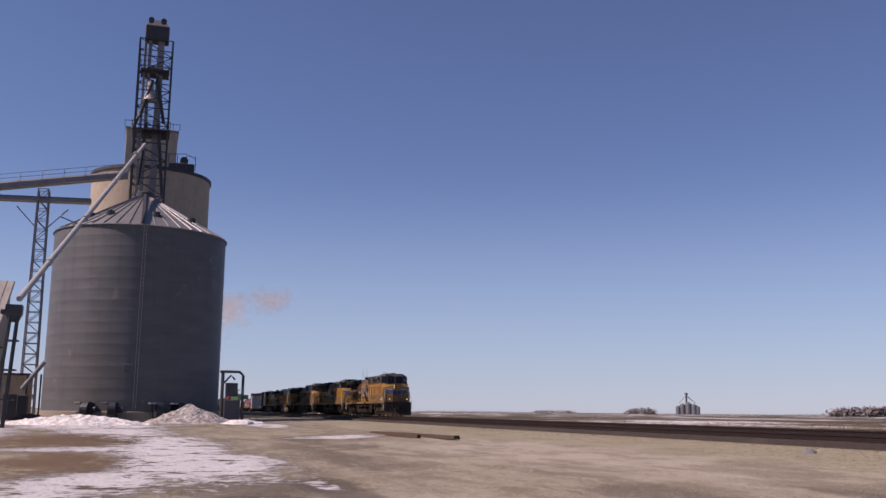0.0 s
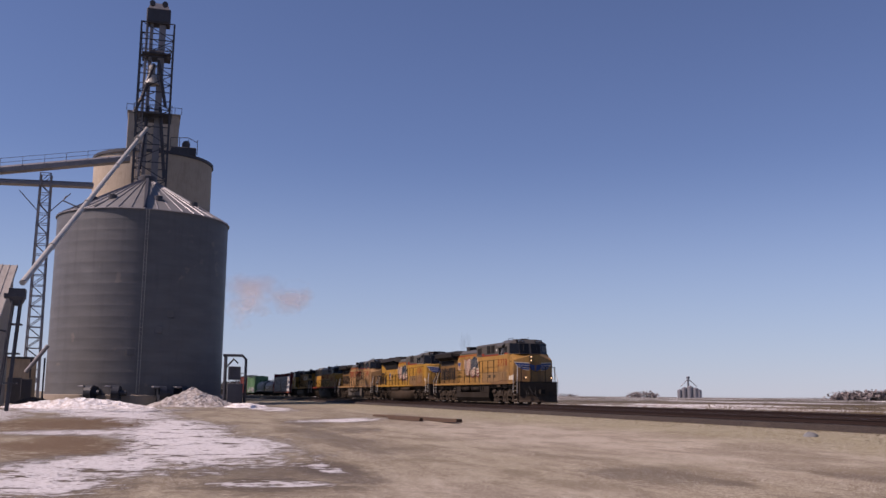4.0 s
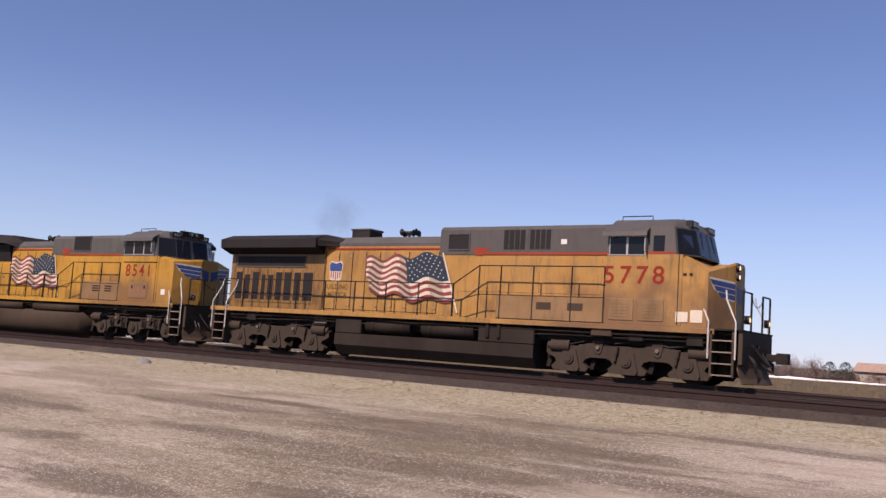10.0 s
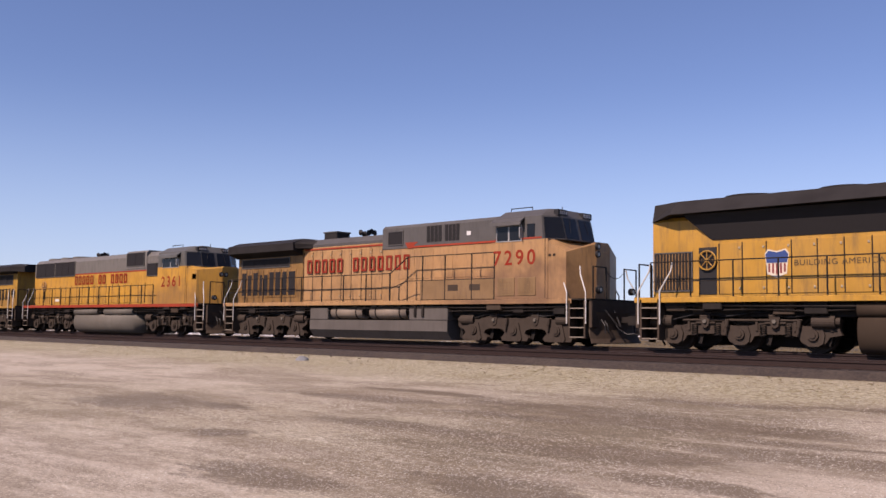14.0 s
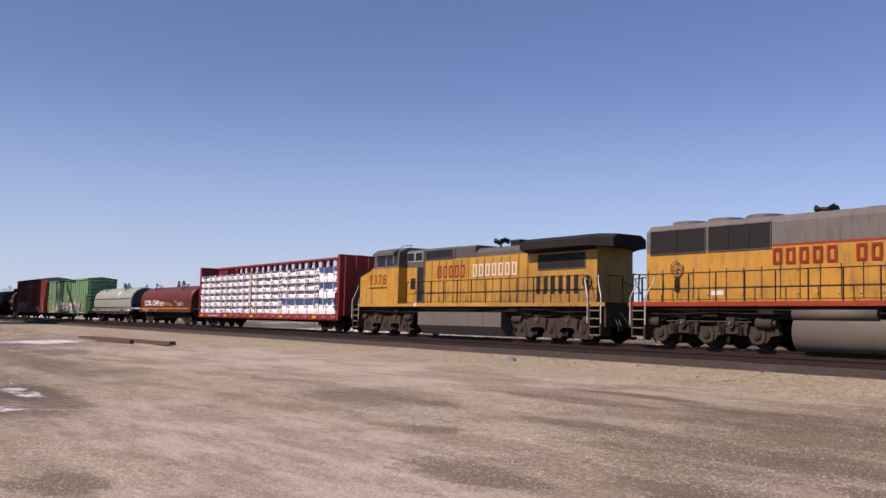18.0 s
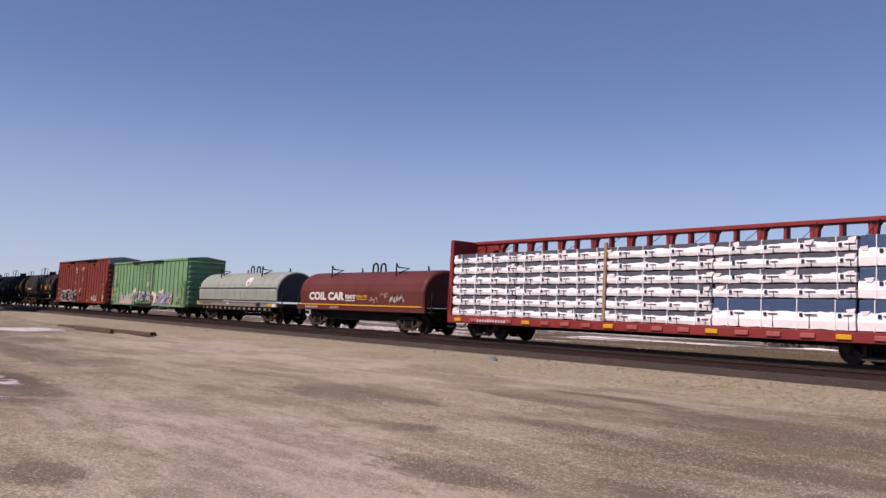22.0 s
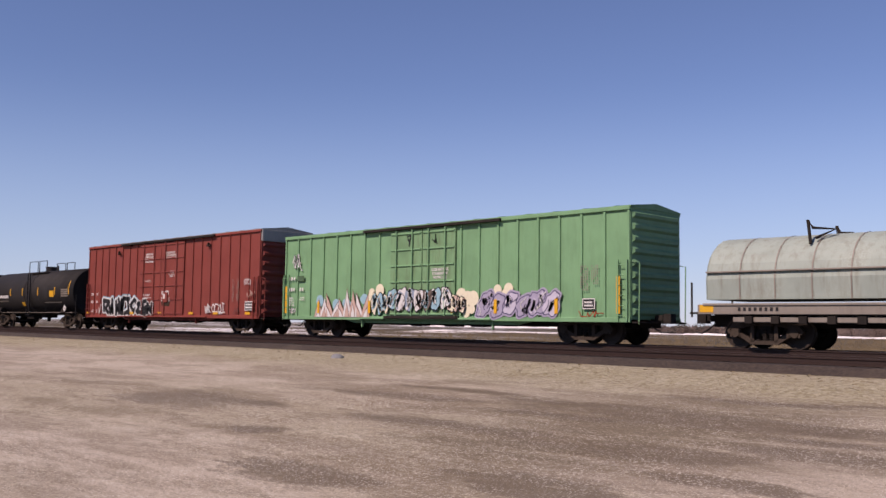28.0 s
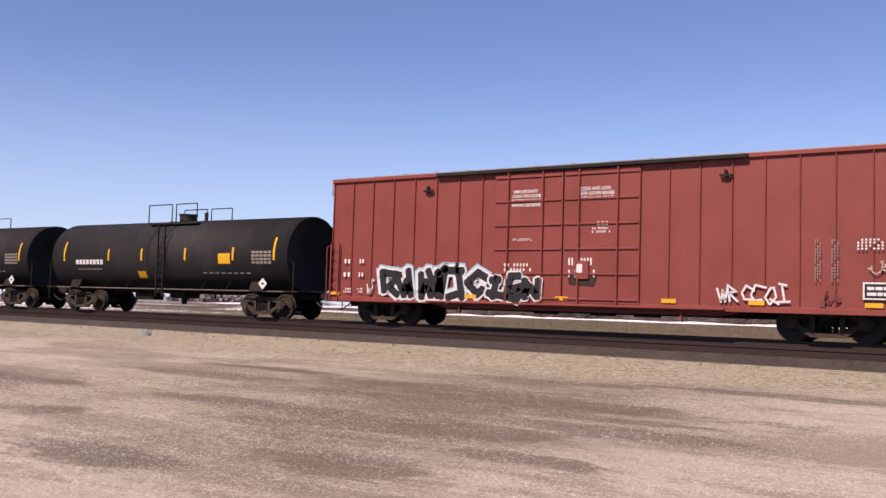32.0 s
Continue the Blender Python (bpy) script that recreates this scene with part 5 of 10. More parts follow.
        for r in range(6):
            for k in range(7):
                cx, cz = pt(0.56 + 0.06 * k + (0.03 if r % 2 else 0), (0.7 + r * 1.05) / 13)
                poly_xz(st, [(cx - 0.028, cz), (cx, cz - 0.028), (cx + 0.028, cz), (cx, cz + 0.028)], y - 0.008)
        part("flag_canton", bm, NAVY, base)
        tagged(part("flag_stars", st, FLAGW, base), kind="stuff")
        top, bot = pt(1, 0), pt(1, 1)
        part("flag_pole", poly_xz(bmesh.new(), [(top[0], top[1] + 0.12), (top[0] + 0.05, top[1] + 0.12), (bot[0] + 0.14, z0 - 0.22), (bot[0] + 0.08, z0 - 0.22)], y - 0.006), FLAGW, base)

    def wings(self, x, z, sq=0.45):
        """Blue swept emblem across the nose front."""
        q = self.q
        for s in (-1, 1):
            p0, p1 = Vector((q * (x - sq), s * 1.5, 0)), Vector((q * x, s * 0.45, 0))
            nrm = Vector((q * 1.05, s * sq, 0)).normalized()
            f = lambda u, zz, d=0.006: tuple(p0.lerp(p1, u) + nrm * d + Vector((0, 0, zz)))
            bk = bmesh.new()
            loft(bk, [[f(0.02, z + 0.36, d), f(1.0, z + 0.30, d), f(1.0, z - 0.26, d), f(0.66, z - 0.22, d), f(0.2, z + 0.04, d)] for d in (0.0005, 0.0015)])
            w = part("nose_emblem", bk, FLAGW, self.th, "blue winged emblem edged in white")
            for za, zb, u0 in ((0.16, 0.30, 0.06), (0.0, 0.13, 0.2), (-0.16, -0.03, 0.36)):
                part("wing_feather", loft(bmesh.new(), [[f(u0, z + zb, d), f(1.0, z + zb - 0.06, d), f(1.0, z + za - 0.06, d), f(u0 + 0.1, z + za, d)] for d in (0.002, 0.006)]), BLUE, w)
            bm = bmesh.new()
            loft(bm, [[(q * (x + d), s * 0.44, z + 0.2), (q * (x + d), s * 0.05, z + 0.12), (q * (x + d), s * 0.05, z - 0.32), (q * (x + d), s * 0.4, z - 0.15)] for d in (0.022, 0.027)])
            part("emblem_centre", bm, BLUE, w)


def ge_fuel(lo, mat, res=None):
    """Fuel tank with two air reservoirs let into its side."""
    for s in (-1, 1):
        for xa, xb in ((-2.6, -0.7), (-0.25, 1.8)):
            bm = dome_x(bmesh.new(), *lo.xx(xa, xb), s * 1.12, 1.14, 0.27, 20, 0.2)
            rv = part("air_reservoir", bm, res or mat, lo.th, "dusty cylindrical air reservoir", True)
            for x in (xa + 0.35, xb - 0.35):
                part("reservoir_strap", cyl(bmesh.new(), (lo.q * x - 0.03, s * 1.12, 1.14), (lo.q * x + 0.03, s * 1.12, 1.14), 0.285, 20), UNDER, rv)
    part("fuel_tank", extr_x(bmesh.new(), [(-1.42, 0.82), (-1.42, 0.42), (-1.16, 0.10), (1.16, 0.10), (1.42, 0.42), (1.42, 0.82)], *lo.xx(-3.9, 4.0)), mat, lo.th, "dust covered fuel tank")
    lo.box("tank_block", -3.9, -2.75, -1.42, 1.42, 0.82, 1.36, mat, r=0.03)
    lo.box("tank_block", 2.0, 4.0, -1.42, 1.42, 0.82, 1.36, mat, r=0.03)
    lo.box("tank_back", -2.75, 2.0, -0.75, 0.75, 0.82, 1.36, UNDER)
    for x in (2.3, 2.7):
        lo.both("filler_pipe", x, x + 0.12, 1.42, 0.06, 0.95, 1.40, UNDER, r=0.02)


def ge_loco(offset, body, roof, tank, label, number, lit, flag, name_blocks):
    lo = Loco(offset, 1, body, roof, label, tank)
    lo.chassis(-10.2, 10.3, "ge", body, TRUCK, 6.95, 1.82)
    ge_fuel(lo, tank if flag else TANKS, tank)
    # radiator cabin
    lo.hood("radiator_cabin", -9.8, -5.0, 0.98, 1.56, 3.9, SOOTYEL, 0.05, "soot-stained yellow radiator cabin")
    part("radiator_overhang", extr_x(bmesh.new(), [(-0.98, 3.62), (-1.50, 3.82), (-1.52, 4.14), (-0.9, 4.36), (0.9, 4.36), (1.52, 4.14), (1.50, 3.82), (0.98, 3.62)], -9.95, -5.05), SOOT, lo.th, "sooty overhanging radiator roof")
    part("radiator_slope", loft(bmesh.new(), [[(-5.05, -1.45, 4.12), (-5.05, -0.9, 4.36), (-5.05, 0.9, 4.36), (-5.05, 1.45, 4.12), (-5.05, 1.4, 3.9), (-5.05, -1.4, 3.9)], [(-4.3, -0.9, 4.05), (-4.3, -0.8, 4.2), (-4.3, 0.8, 4.2), (-4.3, 0.9, 4.05), (-4.3, 0.9, 3.9), (-4.3, -0.9, 3.9)]]), SOOT, lo.th)
    # besides the intake panels, this dark strip paints in the overhang's shadow
    lo.screen("radiator_intake", -9.5, -5.9, 0.985, 3.14, 3.58)
    for xa, xb in ((-9.46, -9.12), (-9.0, -8.72), (-8.58, -8.24), (-8.1, -7.9), (-7.76, -7.5), (-7.36, -7.05), (-6.92, -6.56), (-6.42, -6.1), (-5.96, -5.5)):
        lo.both("door_panel", xa - 0.045, xb + 0.045, 0.985, 0.02, 1.8, 3.05, SOOTYEL, r=0.006)
        lo.both("louvre_panel", xa, xb, 1.006, 0.01, 1.9, 2.94 - 0.1 * (xb - xa < 0.3), GRILLE, "dark louvred intake")
    # engine room
    lo.hood("engine_hood", -5.0, 0.06, 0.95, 1.56, 4.2, body, 0.2)
    lo.hood("engine_roof", -4.98, 0.05, 0.955, 3.92, 4.27, roof, 0.24, "grey painted hood roof")
    lo.doors(-4.95, 0.02, 8, 0.955, 1.66, 3.72, body)
    lo.both("red_stripe", -4.9, 1.6, 0.975, 0.004, 3.80, 3.86, RED)
    lo.stack(-4.35, -3.5, 4.2, 4.62)
    lo.horn(-2.0, 4.48)
    # blower and control cabins
    lo.hood("blower_cabin", 0.06, 6.32, 1.0, 1.56, 3.62, body, 0.02)
    lo.hood("blower_roof", 0.06, 6.32, 1.02, 3.62, 4.55, roof, 0.12)
    lo.both("red_stripe", 1.75, 6.3, 1.022, 0.004, 3.62, 3.69, RED)
    for s in (-1, 1):
        part("red_flash", extr_y(bmesh.new(), [(1.35, 3.84), (2.05, 3.84), (1.75, 3.66), (1.75, 3.60), (1.5, 3.60)], min(s * 1.024, s * 1.03), max(s * 1.024, s * 1.03)), RED, lo.th)
    lo.screen("blower_screen", 0.38, 1.24, 1.02, 3.76, 4.32)
    lo.slots(2.5, 3.3, 4, 1.025, 3.80, 4.41, 0.2, "vent_slot")
    lo.slots(3.45, 4.2, 4, 1.025, 3.80, 4.41, 0.2, "vent_slot")
    lo.both("roof_latch", 4.55, 4.75, 1.02, 0.012, 3.95, 4.1, WHITE)
    for x in (0.9, 1.9, 2.9, 3.95, 5.0):
        lo.both("access_panel", x + 0.02, x + 0.95, 1.0, 0.012, 2.42, 3.52, body, r=0.006)
    lo.box("equipment_box", 2.62, 6.3, -1.48, 1.48, 1.565, 2.32, GRIMY, "yellow equipment box on the walkway", 0.03)
    for x in (4.05, 5.1):
        lo.both("louvre_panel", x, x + 0.5, 1.475, 0.012, 1.9, 2.12, TANKB, "rusty louvred hatch")
    low, up, nose = lo.wide_cab(6.32, 8.45, 4.66, (6.38, 7.5, 3.54, 4.12, 2), 9.75, 3.52, 0.42, 0.42)
    lo.both("red_stripe", 6.35, 8.35, 1.52, 0.006, 3.60, 3.66, RED)
    for x in (6.45, 7.35):
        lo.both("battery_door", x, x + 0.75, 1.52, 0.02, 1.68, 2.30, GRIMY, r=0.01)
        for k in range(5):
            lo.both("battery_louvre", x + 0.12, x + 0.63, 1.54, 0.008, 1.78 + 0.09 * k, 1.80 + 0.09 * k, GRIMY)
    lo.both("door_pane", 7.72, 8.05, 1.505, 0.012, 3.62, 4.12, GLASS, "dark cab door pane")
    if flag:
        lo.both("white_notice", 8.45, 8.8, 1.52, 0.006, 1.70, 1.98, FLAGW)
        lo.both("white_notice", 8.86, 9.2, 1.5, 0.006, 1.70, 2.04, FLAGW)
    for x in (8.62, 8.80):
        lo.both("nose_vent", x, x + 0.10, 1.5, 0.012, 2.98, 3.06, SEAM)
    lo.box("air_conditioner", 6.5, 7.3, -0.6, 0.6, 4.6, 4.72, roof, "roof air conditioner", 0.04)
    lo.box("antenna_plate", 7.5, 8.1, -0.35, 0.35, 4.6, 4.66, roof, r=0.02)
    lo.headlights(9.77, 3.2, lit, -0.35)
    lo.ditch(10.2, 1.85, lit)
    lo.number(number, 6.26, 8.08, 2.73, 3.25)
    rr = [(-9.9 + 1.36 * k, 2.62) for k in range(9)]
    lo.rails([rr, [(1.0, 2.62), (1.95, 3.22), (2.75, 3.22), (3.9, 3.22), (5.2, 3.22), (6.25, 3.22)]])
    if flag:
        lo.wings(9.75, 2.62, 0.42)
    if flag:
        lo.flag(-3.08, 0.80, 1.92, 3.74, -1.035, 0.62)
        lo.shield(-4.45, 3.0, 0.6, 0.72, -0.978)
        lettering("slogan", "BUILDING", -4.95, -3.85, 2.36, 2.55, -0.98, SLOGAN, lo.th, "dull painted slogan", 0.008, 1.1)
        lettering("slogan", "AMERICA", -4.93, -3.87, 2.08, 2.27, -0.98, SLOGAN, lo.th, "dull painted slogan", 0.008, 1.1)
    if name_blocks:
        lo.block_letters(-4.72, 1.70, 2.80, 3.38, -1.03, REDTXT, (5, 7))
    lo.both("control_hatch", -5.0, -4.4, 1.3, 0.02, 1.1, 1.36, TANKG, r=0.02)
    return lo


ge_loco(26.0, YEL_A, GREY_A, TANKD, "dirty amber and grey diesel locomotive with a waving flag", "5778", True, True, False)
ge_loco(-18.55, YEL_C, GREY_A, TANKR, "sunbleached peach and grey diesel locomotive with soot stains", "7290", False, False, True)


def spoked(x, y, z, r):
    """A spoked hand wheel lying against the flank."""
    bm = bmesh.new()
    for i in range(20):
        a0, a1 = 2 * math.pi * i / 20, 2 * math.pi * (i + 1) / 20
        cyl(bm, (x + r * math.cos(a0), y, z + r * math.sin(a0)), (x + r * math.cos(a1), y, z + r * math.sin(a1)), 0.026, 5)
    for i in range(4):
        a0 = math.pi * i / 4
        cyl(bm, (x - r * math.cos(a0), y, z - r * math.sin(a0)), (x + r * math.cos(a0), y, z + r * math.sin(a0)), 0.016, 5)
    return cyl(bm, (x, y - 0.04, z), (x, y + 0.04, z), 0.06, 10)


def big_tank(lo, x0, x1, mat, r):
    """Round-bellied fuel tank with a slim air reservoir along its top edge."""
    n = 14
    prof = [(-1.3, 1.02)] + [(-1.02 - 0.42 * math.cos(a), 0.62 - r * math.sin(a)) for a in np.linspace(-0.6, math.pi / 2, n)] + [(1.02 + 0.42 * math.cos(a), 0.62 - r * math.sin(a)) for a in np.linspace(math.pi / 2, -0.6, n)] + [(1.3, 1.02)]
    part("fuel_tank", extr_x(bmesh.new(), prof, *lo.xx(x0, x1)), mat, lo.th, "dust covered round-bellied fuel tank", True)
    for s in (-1, 1):
        part("air_reservoir", dome_x(bmesh.new(), *lo.xx(x0, x0 + (x1 - x0) * 0.42), s * 1.25, 1.18, 0.215, 18, 0.2), mat, lo.th, "slim air reservoir", True)
        part("air_reservoir", dome_x(bmesh.new(), *lo.xx(x0 + (x1 - x0) * 0.53, x1), s * 1.25, 1.18, 0.215, 18, 0.2), mat, lo.th, "slim air reservoir", True)


def sd70():
    lo = Loco(3.7, 1, YEL_B, GREY_B, "bright yellow and grey diesel locomotive with a waving flag", TANKB)
    lo.chassis(-10.35, 10.6, "emd", YEL_B, TRUCK, 7.1, 2.1)
    big_tank(lo, -3.75, 3.65, TANKB, 0.60)
    lo.hood("engine_hood", -10.0, 0.6, 0.97, 1.56, 4.02, YEL_B, 0.12)
    lo.hood("engine_roof", -2.7, 0.6, 0.975, 3.90, 4.24, GREY_B, 0.22)
    part("radiator_flare", loft(bmesh.new(), [[(-10.0, -1.0, 3.9), (-10.0, -0.85, 4.45), (-10.0, 0.85, 4.45), (-10.0, 1.0, 3.9)], [(-9.2, -1.40, 4.06), (-9.2, -0.95, 4.50), (-9.2, 0.95, 4.50), (-9.2, 1.40, 4.06)], [(-2.75, -1.46, 4.1), (-2.75, -0.95, 4.53), (-2.75, 0.95, 4.53), (-2.75, 1.46, 4.1)], [(-2.2, -0.95, 3.9), (-2.2, -0.8, 4.2), (-2.2, 0.8, 4.2), (-2.2, 0.95, 3.9)]]), SOOT, lo.th, "sooty flared radiator roof")
    for s in (-1, 1):
        part("radiator_intake", loft(bmesh.new(), [[(-8.0, s * 0.90, 3.25), (-2.75, s * 0.90, 3.25), (-2.75, s * 0.985, 3.25), (-8.0, s * 0.985, 3.25)], [(-8.9, s * 0.9, 4.05), (-2.75, s * 0.9, 4.05), (-2.75, s * 1.16, 4.05), (-8.9, s * 1.16, 4.05)]]), GRILLE, lo.th, "dark slanted radiator intake")
    for x in (-7.2, -4.4):
        part("fan_housing", cyl(bmesh.new(), (x, 0, 4.45), (x, 0, 4.60), 0.8, 24), SOOT, lo.th, "low round fan housing")
    lo.doors(-7.8, -2.75, 7, 0.975, 1.66, 3.15, YEL_B)
    lo.doors(-2.7, 0.55, 5, 0.975, 1.66, 3.72, YEL_B)
    lo.both("red_stripe", -2.7, 1.55, 0.995, 0.004, 3.80, 3.86, RED)
    lo.screen("blower_screen", -9.95, -8.65, 0.98, 1.75, 2.95)
    for k in range(11):
        lo.both("screen_slat", -9.86 + 0.105 * k, -9.83 + 0.105 * k, 0.99, 0.02, 1.80, 2.90, SOOTYEL)
    lo.both("hand_brake_recess", -8.45, -7.88, 0.975, 0.012, 1.65, 3.05, BLACK)
    for s in (-1, 1):
        part("brake_wheel", spoked(-8.16, s * 1.05, 2.66, 0.28), YEL_B, lo.th, "yellow spoked hand brake wheel")
    lo.hood("electrical_cabin", 0.6, 6.4, 1.0, 1.56, 3.58, YEL_B, 0.02)
    lo.hood("electrical_roof", 0.6, 6.4, 1.02, 3.58, 4.46, GREY_B, 0.14)
    lo.both("red_stripe", 1.75, 6.4, 1.022, 0.004, 3.56, 3.63, RED)
    for s in (-1, 1):
        part("red_flash", extr_y(bmesh.new(), [(1.35, 3.86), (2.1, 3.86), (1.75, 3.63), (1.75, 3.56), (1.45, 3.56)], min(s * 1.024, s * 1.03), max(s * 1.024, s * 1.03)), RED, lo.th)
    lo.screen("inertial_filter_screen", 2.22, 3.45, 1.02, 3.76, 4.42)
    lo.both("roof_door", 4.9, 5.35, 1.02, 0.012, 3.7, 4.35, GREY_B, r=0.008)
    for x in (1.0, 2.1, 3.2):
        lo.both("access_panel", x, x + 0.95, 1.0, 0.012, 2.4, 3.45, YEL_B, r=0.006)
    lo.box("sloped_box", 3.72, 6.4, -1.48, 1.48, 1.565, 2.38, GRIMY, "tan equipment box with louvres", 0.03)
    for x in (4.5, 5.35):
        for k in range(3):
            lo.both("louvre_panel", x, x + 0.45, 1.478, 0.01, 1.95 + 0.1 * k, 2.0 + 0.1 * k, GRILLE)
    lo.wide_cab(6.38, 8.62, 4.60, (6.5, 8.4, 3.52, 4.12, 3), 10.15, 3.42, 0.45)
    lo.both("cab_panel_frame", 6.55, 8.75, 1.52, 0.012, 3.20, 3.24, UNDER)
    lo.both("locker_door", 7.05, 8.2, 1.52, 0.02, 1.72, 2.36, YEL_C, "paler locker door", r=0.01)
    for x in (7.2, 8.0):
        lo.both("door_latch", x, x + 0.09, 1.535, 0.015, 2.12, 2.25, BLACK)
    lo.both("white_notice", 9.05, 9.3, 1.5, 0.006, 1.9, 2.12, WHITE)
    lo.box("air_conditioner", 6.7, 7.5, -0.6, 0.6, 4.58, 4.70, GREY_B, "roof air conditioner", 0.04)
    lo.box("lamp_visor", 8.75, 8.95, -0.6, 0.6, 4.42, 4.66, SOOT, r=0.03)
    lo.horn(-0.9, 4.45)
    lo.headlights(8.95, 4.54, False, 0.0, False)
    lo.ditch(10.3, 1.85, False)
    lo.number("8541", 6.72, 8.25, 2.62, 3.13)
    lo.rails([[(-9.8 + 1.33 * k, 2.62) for k in range(9)], [(0.9, 2.62), (1.9, 2.62), (2.95, 3.2), (3.75, 3.2), (5.0, 3.2), (6.25, 3.2)]])
    lo.wings(10.15, 2.86)
    lo.flag(-2.65, 1.25, 1.92, 3.66, -1.04)
    lo.shield(-6.05, 2.5, 0.66, 0.76, -1.0)
    lettering("slogan", "BUILDING AMERICA", -5.55, -3.15, 2.42, 2.58, -1.002, SLOGAN, lo.th, "dull painted slogan", 0.0, 1.1)


sd70()


def sd60():
    lo = Loco(-40.45, 1, YEL_D, GREY_B, "yellow and grey diesel locomotive with a red sill line", TANKG)
    lo.chassis(-10.3, 10.3, "emd", RED, TRUCK, 6.95, 2.05)
    big_tank(lo, -3.45, 3.2, TANKG, 0.60)
    lo.hood("engine_hood", -9.9, 5.75, 0.97, 1.56, 3.36, YEL_D, 0.02)
    lo.hood("engine_roof", -9.9, 5.75, 0.975, 3.36, 4.36, GREY_C, 0.24, "grey upper hood")
    lo.both("red_stripe", -4.45, 5.75, 0.976, 0.004, 3.34, 3.41, RED)
    lo.screen("radiator_screen", -9.7, -7.15, 0.98, 3.28, 4.16)
    lo.screen("radiator_screen", -7.05, -4.5, 0.98, 3.28, 4.16)
    lo.hood("blower_hump", 1.5, 3.7, 1.0, 3.5, 4.46, GREY_C, 0.14)
    lo.screen("blower_screen", 1.62, 3.5, 1.005, 3.62, 4.36)
    lo.screen("cab_rear_screen", 3.75, 5.6, 0.98, 3.05, 3.75)
    for x in (-8.6, -7.0, -5.4):
        part("fan_housing", cyl(cyl(bmesh.new(), (x, 0, 4.34), (x, 0, 4.47), 0.68, 24), (x, 0, 4.47), (x, 0, 4.50), 0.60, 24), GREY_C, lo.th, "round roof fan housing")
    for x in (-1.6, -0.9, -0.2):
        lo.box("exhaust_silencer", x, x + 0.5, -0.3, 0.3, 4.34, 4.44, SOOT, r=0.03)
    lo.doors(-9.8, 3.6, 19, 0.975, 1.66, 2.72, YEL_D)
    lo.wide_cab(5.75, 8.35, 4.45, (6.2, 7.75, 3.36, 3.88, 2), 9.95, 3.36, 0.62)
    lo.both("nose_number_plate", 8.95, 9.3, 1.48, 0.02, 2.75, 3.0, BLACK)
    lo.number("2361", 6.15, 7.9, 2.42, 2.95)
    lo.block_letters(-4.5, 1.75, 2.76, 3.27, -1.0, REDTXT, (5, 7), skip=(8,), seed=1)
    lo.rails([[(-9.8 + 1.16 * k, 2.55) for k in range(14)]])
    lo.headlights(9.97, 3.0, False, -0.4, False)
    lo.ditch(10.05, 1.85, False)
    lo.horn(-3.2, 4.50)
    lo.both("white_notice", -6.9, -6.4, 0.995, 0.004, 1.8, 1.95, WHITE)
    for s in (-1, 1):
        part("brake_wheel", spoked(-8.4, s * 1.05, 2.75, 0.27), YEL_C, lo.th, "pale spoked hand brake wheel")
        part("brake_chain_box", rbox(-8.5, -8.3, *sorted((s * 0.98, s * 1.06)), 1.95, 2.4, 0.02), UNDER, lo.th)


sd60()


